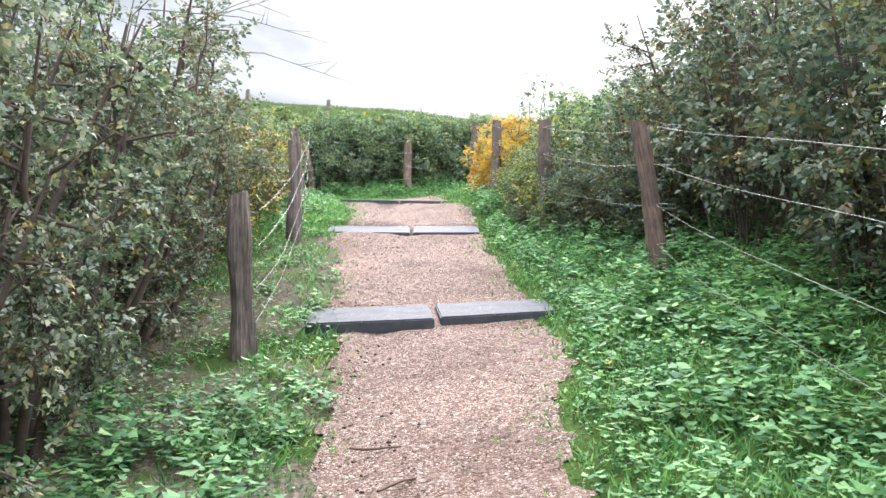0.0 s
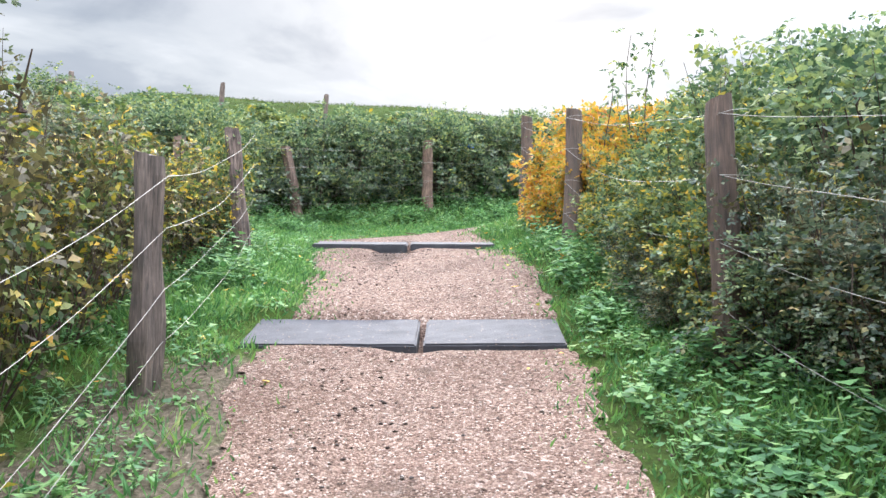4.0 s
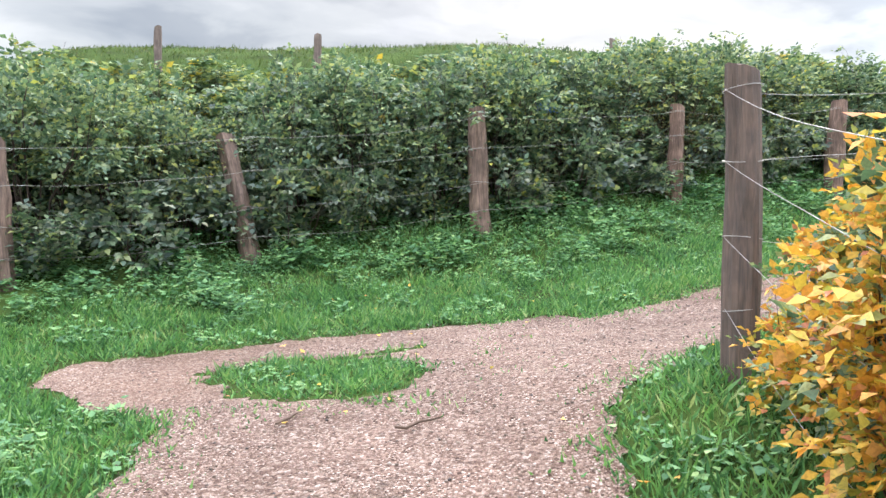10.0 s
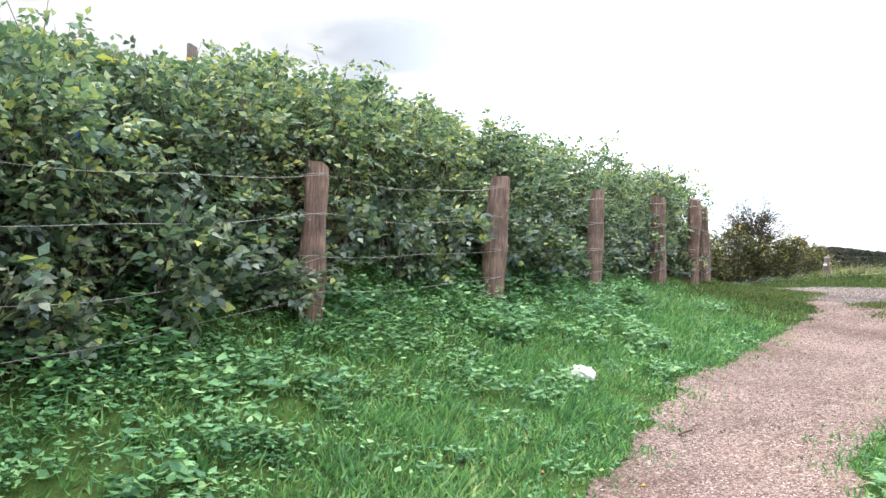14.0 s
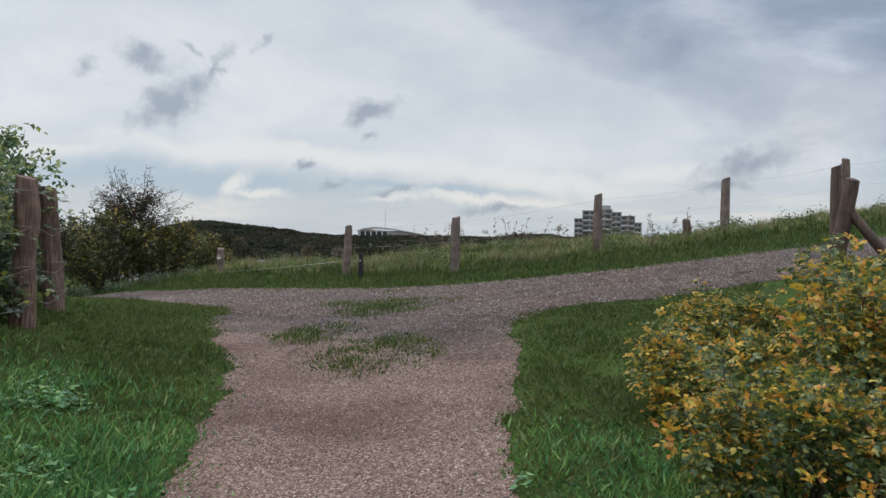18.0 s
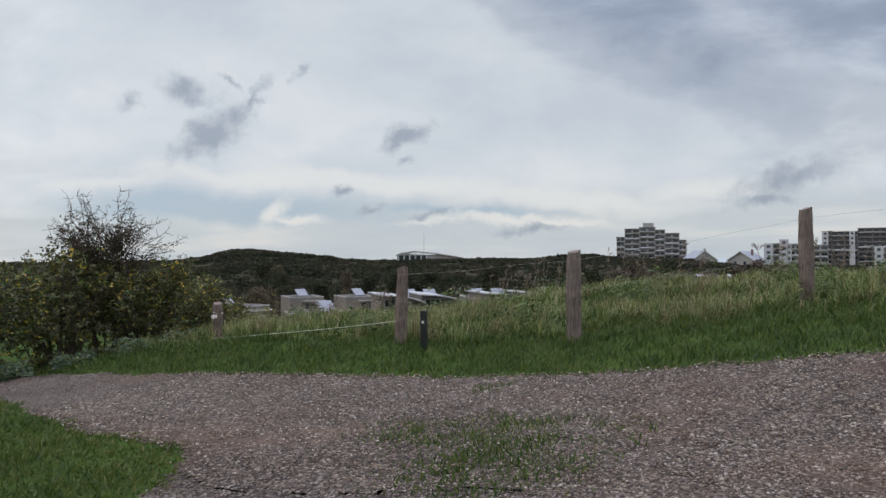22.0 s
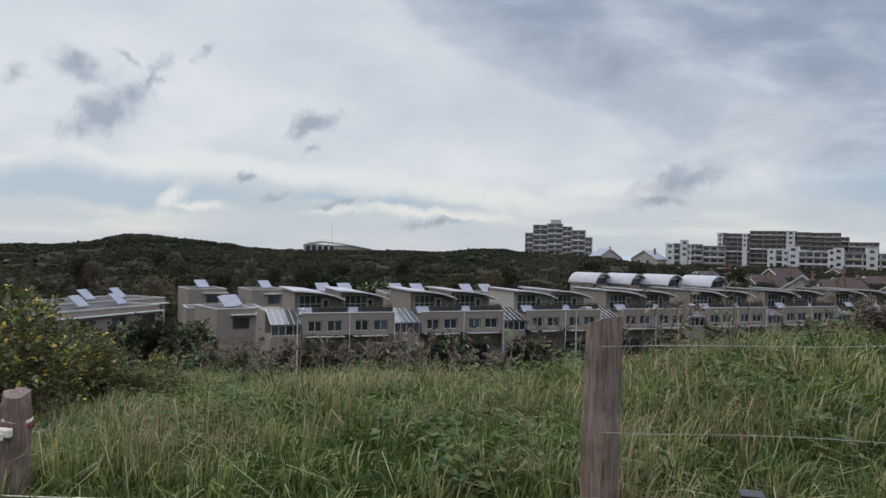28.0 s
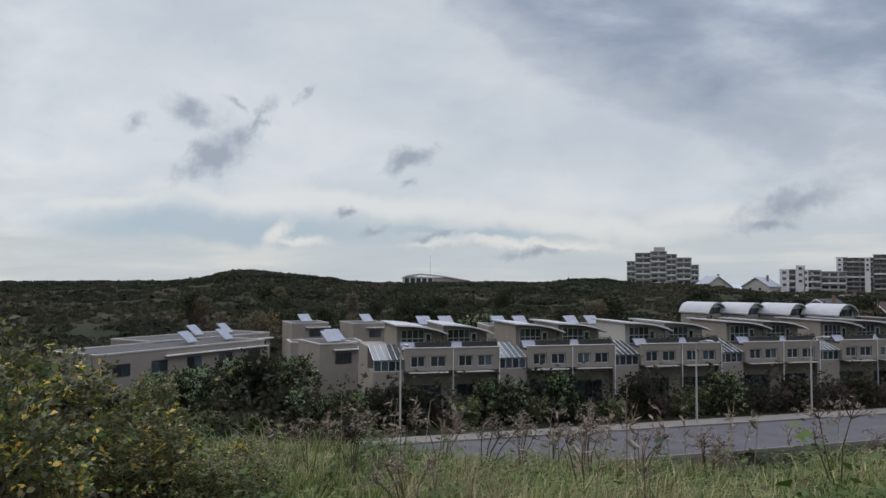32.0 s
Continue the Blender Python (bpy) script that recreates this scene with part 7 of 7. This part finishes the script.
slab_block("grey_flats", "large grey-brown block of flats with set-back top floors", 97.4, 105.8, 1.78, 520, 7, M_GREYWALL, "far flats", 20, -2, 16, ((0.0, 0.07, 1.4), (0.07, 0.26, 1.8), (0.26, 0.62, 0.0), (0.62, 0.72, 0.6), (0.72, 0.94, 0.9), (0.94, 1.0, 3.5)), True, ((0.0, 3.6, -1.2), (0.2, 3.0, -1.4), (0.54, 5.0, 0.5)))
slab_block("grey_flats", "grey block of flats with dark glazed penthouse", 105.8, 107.6, 1.05, 500, 5, M_GREYWALL, "far flats", 5, -2, 14)
slab_block("white_flats", "white block of flats with long balconies and dark roof huts", 110.2, 117.0, 0.83, 350, 5, M_WHITE, "far flats", 9, -6)

# the low hall on the dune, with its mast
d0 = direction(66.4, 0)
hall = empty("dune_hall", pose(16 + d0[0] * 335, 26 + d0[1] * 335, 3.3, 0, 0, math.degrees(math.atan2(-math.sin(radians(69)), math.cos(radians(69))))))
tagged(hall, "low hall with a shallow roof and white posts on the dune", "hall")
part("wall", prism([(0, -3), (30, -3), (30, 2.0), (21, 3.6), (13, 3.4), (2, 4.0), (0, 3.2)], 0, 14), M_CONC, hall)
part("annex", box(16.5, 30.2, -0.9, 2.0, -3, 1.7), M_BRICK, hall, "low brown brick annex")
part("roof", prism([(-0.6, 3.3), (2, 4.4), (8, 5.2), (18, 4.2), (30.5, 2.1), (30.5, 1.8), (18, 3.7), (8, 4.6), (-0.6, 3.0)], -0.8, 15), M_LAMP, hall, "grey metal roof")
for k in range(6):
    part("column", box(0.5 + k * 2.6, 0.9 + k * 2.6, -0.7, -0.3, -2, 3.6 + 0.2 * k), M_WHITE, hall)
for k in range(5):
    part("window", box(1.1 + k * 2.6, 2.9 + k * 2.6, -0.12, 0.05, 0.4, 3.0), M_GLASS, hall)
v, f = tube_arrays([(12.4, 6, 0), (12.4, 6, 13.5)], [0.14, 0.07], 5)
mesh_object("mast", v, f, M_LAMP, hall)


def gabled_house(az, dist, w, eave, ridge, base, wall, roof, turn):
    d = direction(az, 0)
    h = empty("gabled_house", pose(16 + d[0] * dist, 26 + d[1] * dist, base, 0, 0, turn))
    tagged(h, "distant house with a pitched tiled roof", "house", "far gabled houses")
    part("wall", prism([(0, 0), (w, 0), (w, eave), (w / 2, ridge - 0.15), (0, eave)], 0, 11), wall, h)
    part("roof", prism([(-0.5, eave - 0.25), (w / 2, ridge), (w + 0.5, eave - 0.25), (w + 0.5, eave + 0.05), (w / 2, ridge + 0.3), (-0.5, eave + 0.05)], -0.5, 11.5), roof, h)
    part("bargeboard", prism([(-0.55, eave - 0.35), (w / 2, ridge - 0.1), (w + 0.55, eave - 0.35), (w + 0.55, eave + 0.07), (w / 2, ridge + 0.32), (-0.55, eave + 0.07)], -0.62, -0.5), M_WHITE, h)
    part("chimney", box(w * 0.7, w * 0.7 + 0.8, 5, 5.8, eave, ridge + 1.2), M_BRICK, h)
    for k in (0.25, 0.6):
        part("window", box(w * k, w * k + 1.4, -0.06, 0.05, eave - 1.8, eave - 0.5), M_GLASS, h)
    return h


gabled_house(101.9, 215, 10.0, 3.4, 7.0, -6.4, M_WALL2, M_TILE, -104)
gabled_house(99.0, 235, 9.0, 3.4, 6.4, -6.4, M_BRICK, M_TILE, -150)
gabled_house(104.6, 240, 9.0, 3.4, 6.2, -6.4, M_WALL2, M_TILE, -160)
gabled_house(107.6, 215, 9.0, 3.2, 6.0, -6.6, M_WHITE, M_BITUMEN, -130)
gabled_house(110.2, 225, 9.0, 3.2, 6.0, -6.6, M_WHITE, M_BITUMEN, -140)
gabled_house(88.9, 390, 14.0, 3.0, 8.0, 0.0, M_CONC, M_PANEL, -60)
gabled_house(91.4, 395, 14.0, 3.0, 7.4, 0.0, M_CONC, M_PANEL, -120)
rg = random.Random(41)
for az, dist in ((95.2, 250), (96.6, 280), (98.0, 300), (100.2, 265), (103.3, 200), (103.9, 290), (106.2, 255), (108.6, 260), (109.4, 195), (111.6, 205), (112.4, 250), (94.0, 300), (90.2, 330), (92.6, 340)):
    wide = rg.uniform(8, 12)
    gabled_house(az, dist, wide, 3.2, rg.uniform(5.6, 7.2), -6.5 + 0.012 * (dist - 190), rg.choice((M_WALL2, M_BRICK, M_WHITE)), rg.choice((M_TILE, M_BITUMEN, M_TILE)), rg.uniform(-165, -95))
block_house(134.0, 56.0, -81, 15.0, 8.0, 3.9, (), -6.2)
gabled_house(113.5, 150, 9.0, 3.0, 5.6, -6.4, M_WHITE, M_BITUMEN, -140)

# ---------------------------------------------------------------- shrubs and woods of the valley
VALLEY = [bush("rounded valley shrub, olive and brown", M_SCRUB, 4.0, 3.0, 700, 170 + i, 0.26, 20, 4, 0.0, 8, "shrub", 0.35, 0.03, M_HEDGE, 0.3 * i) for i in range(2)]
BROWN = [bush("bare brown thorn shrub", M_BARE, 3.6, 2.8, 240, 180, 0.2, 26, 3, 0.0, 60, "shrub", 0.3, 0.035)]
rv = random.Random(8)
places = []
for i in range(40):
    s0 = -6 + i * 2.2
    p = ROW_O + ROW_U * s0
    n = Vector((0.8192, 0.5736))
    q = p - n * rv.uniform(2.3, 3.5)
    places.append((q.x, q.y, rv.uniform(0.7, 1.0), rv.uniform(1.0, 1.45)))
for i in range(9):
    places.append((60 + i * 2.2 + rv.uniform(-1, 1), 66 - i * 1.6 + rv.uniform(-1.5, 1.5), rv.uniform(0.7, 1.05), rv.uniform(0.8, 1.1)))
rv.shuffle(places)
plant(VALLEY, places[:20], 14, "shrubs between road and houses")
OLIVES = [bush("leafy valley shrub in green and ochre", M_HEDGE, 3.6, 2.6, 800, 174, 0.2, 20, 4, 0.0, 8, "shrub", 0.3, 0.03, M_OLIVE, 0.6)]
plant(OLIVES, [(x, y, k * 0.85, u * 0.85) for x, y, k, u in places[20:34]], 24, "shrubs between road and houses")
plant(BROWN, [(x, y, k * 0.8, u * 0.9) for x, y, k, u in places[34:]], 25, "shrubs between road and houses")
plant(BROWN + VALLEY, [(52 + i * 1.6 + rv.uniform(-1, 1), 66 - i * 2.3 + rv.uniform(-1.5, 1.5), rv.uniform(0.7, 1.1), rv.uniform(0.7, 1.1)) for i in range(8)], 15, "thorn shrubs on the slope")
plant(BROWN, [(21.7, 22.2, 0.3, 0.55), (22.4, 21.2, 0.36, 0.5), (21.9, 20.2, 0.32, 0.55), (23.0, 22.4, 0.3, 0.6), (22.6, 19.4, 0.35, 0.5), (25.0, 19.0, 0.5, 0.7), (26.5, 17.0, 0.6, 0.7), (24.6, 15.5, 0.5, 0.6), (28.0, 19.5, 0.5, 0.7), (27.5, 30.5, 0.4, 0.6), (29.5, 28.0, 0.35, 0.6), (30.0, 25.0, 0.35, 0.6)], 16, "thorn shrubs on the brow")
plant(VALLEY, [(118 + rv.uniform(-3, 3), 20 + i * 6.5, rv.uniform(1.3, 1.9), rv.uniform(0.9, 1.3)) for i in range(7)] + [(126 + rv.uniform(-4, 4), -10 - i * 5.0, rv.uniform(1.0, 1.5), 1.0) for i in range(6)], 17, "trees behind the houses")

TREES = [bush("broad dark green tree among the far gardens", M_SCRUB, 6.0, 6.2, 800, 240 + i, 0.36, 34, 4, 0.1, 8, "tree", 0.4, 0.07, M_VALE, 0.55) for i in range(2)]
TREES.append(bush("thin brown tree with bare upper twigs", M_BARE, 5.0, 5.6, 420, 243, 0.22, 30, 3, 0.1, 70, "tree", 0.3, 0.05, M_OLIVE, 0.5))
rt = random.Random(19)
stand = [(53.6, 118), (55.3, 125), (56.2, 130), (58.0, 138), (61.2, 118), (62.4, 122), (63.3, 126), (65.0, 140), (69.0, 150), (84.5, 152), (86.3, 150), (87.6, 154), (92.9, 165), (93.6, 190), (106.1, 150), (107.0, 155), (109.6, 118), (110.6, 122), (111.8, 130), (98.9, 172), (101.0, 180), (104.0, 175)]
stand += [(rt.uniform(50, 112), rt.uniform(145, 215)) for _ in range(44)]
plant(TREES, [(16 + direction(az, 0)[0] * d, 26 + direction(az, 0)[1] * d, rt.uniform(0.7, 1.25), rt.uniform(0.75, 1.0)) for az, d in stand], 64, "trees behind the houses")


def far_scrub(name, n, az, r, size, tall, mat, label, seed, keep, leaf=1.0):
    """Low shrubs over the dunes, each a small heap of leaf masses."""
    g = np.random.default_rng(seed)
    a, d = np.radians(g.uniform(*az, n)), np.sqrt(g.uniform(r[0] ** 2, r[1] ** 2, n))
    x, y = 16 + np.sin(a) * d, 26 + np.cos(a) * d
    k = keep(x, y)
    x, y, d = x[k], y[k], d[k]
    z = height(x, y)
    m = 13
    w = size * g.uniform(0.5, 1.5, len(x))
    P = np.repeat(np.stack([x, y, z], 1), m, 0)
    W = np.repeat(w, m)
    o = unit(g.normal(0, 1, (len(P), 3)))
    o[:, 2] = np.abs(o[:, 2])
    P = P + o * np.stack([W, W, W * tall], 1) * g.uniform(0.5, 1.0, len(P))[:, None]
    al = unit(np.cross(o, g.normal(0, 1, o.shape)) + 0.1 * o)
    sd = unit(np.cross(al, o + g.normal(0, 0.2, o.shape)))
    ln = W * g.uniform(0.45, 0.8, len(P)) * leaf
    v, q = leaf_quads(P - al * (ln * 0.5)[:, None], al, sd, ln, ln * 0.8, 0.15)
    return tagged(array_object(name, v, q, mat), label, "scrub", kind="stuff")


def row_clear(x, y):
    u, w = (x - ROW_O.x) * ROW_U.x + (y - ROW_O.y) * ROW_U.y, (x - ROW_O.x) * 0.8192 + (y - ROW_O.y) * 0.5736
    built = (u > -36) & (u < 95) & (w > -6) & (w < 24)
    rd = np.abs((x - RA[0]) * 0.791 + (y - RA[1]) * 0.611 + 4.2)
    return ~built & (rd > 7)


far_scrub("dune_scrub", 12000, (25, 122), (95, 350), 2.0, 0.4, M_SCRUB, "dark olive scrub over the far dunes", 31, lambda x, y: row_clear(x, y) & (wave(x, y, 17.0, 0.5) > -0.6))
far_scrub("valley_scrub", 2600, (20, 125), (42, 100), 0.9, 0.9, M_SCRUB, "brown and green scrub on the valley floor", 32, lambda x, y: row_clear(x, y) & (x > 40))
def hedge_strip(x, y):
    u, w = (x - ROW_O.x) * ROW_U.x + (y - ROW_O.y) * ROW_U.y, (x - ROW_O.x) * 0.8192 + (y - ROW_O.y) * 0.5736
    return (u > -14) & (u < 92) & (w > -4.3) & (w < -1.1) & (wave(x, y, 3.0, 0.7) > -0.8)


far_scrub("garden_hedge", 22000, (40, 122), (52, 135), 0.85, 4.7, M_SCRUB, "dense dark hedge and rough growth before the houses", 35, hedge_strip, 0.72)
plant(VALLEY + OLIVES + BROWN, [(57 + i * 2.4 + rv.uniform(-0.5, 0.5), 71.5 - i * 0.5 + rv.uniform(-0.8, 0.8), rv.uniform(0.8, 1.25), rv.uniform(0.9, 1.3)) for i in range(11)] + [(50 + i * 2.6, 74 - i * 1.2 + rv.uniform(-1, 1), rv.uniform(0.8, 1.2), rv.uniform(0.9, 1.3)) for i in range(6)], 26, "shrubs before the flat-roofed houses")
far_scrub("roadside_scrub", 900, (45, 118), (30, 60), 0.7, 0.9, M_SCRUB, "rough herbs on the slope", 33, lambda x, y: row_clear(x, y) & (x > 33) & (wave(x, y, 4.0, 0.5) > 0.0), 0.5)


# ---------------------------------------------------------------- loose stones, dry stalks
def pebble_material():
    m, t, b = material("loose_stones")
    g = t.nodes.new("ShaderNodeNewGeometry")
    c = ramp(t, g.outputs["Random Per Island"], [(0.0, (0.045, 0.038, 0.034)), (0.35, (0.10, 0.072, 0.05)), (0.65, (0.165, 0.12, 0.085)), (0.88, (0.22, 0.178, 0.138)), (1.0, (0.38, 0.345, 0.30))])
    t.links.new(c, b.inputs["Base Color"])
    b.inputs["Roughness"].default_value = 0.8
    return m


M_PEBBLE = pebble_material()
M_CRUMB = plain("soil_crumb", (0.035, 0.026, 0.02), 0.95, 0, 0.4, 30, 90, 0)


def pebbles(name, x, y, rng, size, label):
    n = len(x)
    r = size * rng.uniform(0.5, 1.4, n)
    o = np.array([[1, 0, 0], [0, 1, 0], [-1, 0, 0], [0, -1, 0], [0, 0, 1], [0, 0, -1]], float)
    a = rng.uniform(0, 6.28, n)
    v = np.repeat(o[None], n, 0) * np.stack([r * rng.uniform(0.7, 1.3, n), r * rng.uniform(0.7, 1.3, n), r * rng.uniform(0.4, 0.7, n)], 1)[:, None]
    v = v + rng.normal(0, 0.12, v.shape) * r[:, None, None]
    ca, sa = np.cos(a)[:, None], np.sin(a)[:, None]
    v = np.stack([v[..., 0] * ca - v[..., 1] * sa + x[:, None], v[..., 0] * sa + v[..., 1] * ca + y[:, None], v[..., 2] + (height(x, y) + 0.01 + r * 0.15)[:, None]], -1)
    tri = np.array([[0, 1, 4], [1, 2, 4], [2, 3, 4], [3, 0, 4], [1, 0, 5], [2, 1, 5], [3, 2, 5], [0, 3, 5]])
    q = (np.arange(n)[:, None, None] * 6 + tri[None]).reshape(-1, 3)
    return tagged(array_object(name, v.reshape(-1, 3), q, M_PEBBLE), label, "gravel", kind="stuff")


rng = np.random.default_rng(55)
sx, sy = scatter(60000, -3, 13, 0.5, 24.5, rng, lambda x, y: path_edge(x, y) < np.where((x < 0) & (y > 5.2) & (y < 9.6), 0.7, 0.25) * rng.random(len(x)) ** 1.5)
pebbles("path_stones", sx, sy, rng, 0.0085, "loose pink and grey stones on the footpath")
bx, by = scatter(9000, -1.6, 0.4, 1.0, 13.1, rng, lambda x, y: rng.random(len(x)) < 0.16 * np.exp(-((x + 0.3 + 0.048 * y + 0.12 * np.sin(1.3 * y)) / 0.22) ** 2) + 0.9 * np.exp(-(((x + 0.92) / 0.28) ** 2 + ((y - 12.85) / 0.25) ** 2)))
debris = pebbles("dark_debris", bx, by, rng, 0.012, "dark soil crumbs and rotten leaves washed along the path")
debris.data.materials[0] = M_CRUMB
sx, sy = scatter(52000, 11, 16.5, 17, 27, rng, lambda x, y: (path_edge(x, y) < 0.05) & ~on_path(x, y))
pebbles("track_stones", sx, sy, rng, 0.0125, "loose coarse stones on the track")


def stalks(name, x, y, rng, tall, label):
    """Dry upright stalks with small tufts of seed."""
    n = len(x)
    z = height(x, y)
    h = rng.uniform(*tall, n)
    top = np.stack([x + rng.normal(0, 0.1, n) + 0.05, y + rng.normal(0, 0.1, n), z + h], 1)
    base = np.stack([x, y, z], 1)
    a = rng.uniform(0, 6.28, n)
    s = np.stack([np.cos(a), np.sin(a), np.zeros(n)], 1) * 0.005
    V = [np.stack([base - s, base + s, top + s * 0.5, top - s * 0.5], 1).reshape(-1, 3)]
    Q = [np.arange(4 * n).reshape(n, 4)]
    o = 4 * n
    for k in range(12):
        f = rng.uniform(0.6, 1.0, n)[:, None]
        b = base + (top - base) * f
        al = unit(rng.normal(0, 1, (n, 3)) + np.array([0, 0, 0.7]))
        ln = rng.uniform(0.03, 0.11, n)
        v, q = leaf_quads(b, al, unit(np.cross(al, rng.normal(0, 1, (n, 3)))), ln, ln * 0.22)
        V.append(v)
        Q.append(q + o)
        o += len(v)
    return tagged(array_object(name, np.concatenate(V), np.concatenate(Q), M_DRY), label, "herbs", kind="stuff")


M_DRY = leaf_material("dry_stalk", [(0.05, (0.10, 0.075, 0.058)), (0.5, (0.20, 0.155, 0.12)), (0.95, (0.34, 0.28, 0.22))], 0.8, 0.2)
tx, ty = scatter(420, 19.6, 24, 17, 31, rng, lambda x, y: (wave(x, y, 1.1, 0.6) > 0.1) & (x > 19.9 + 0.12 * np.abs(y - 23)))
stalks("dry_stalks", tx, ty, rng, (0.4, 0.8), "dry brown herb stalks on the brow")
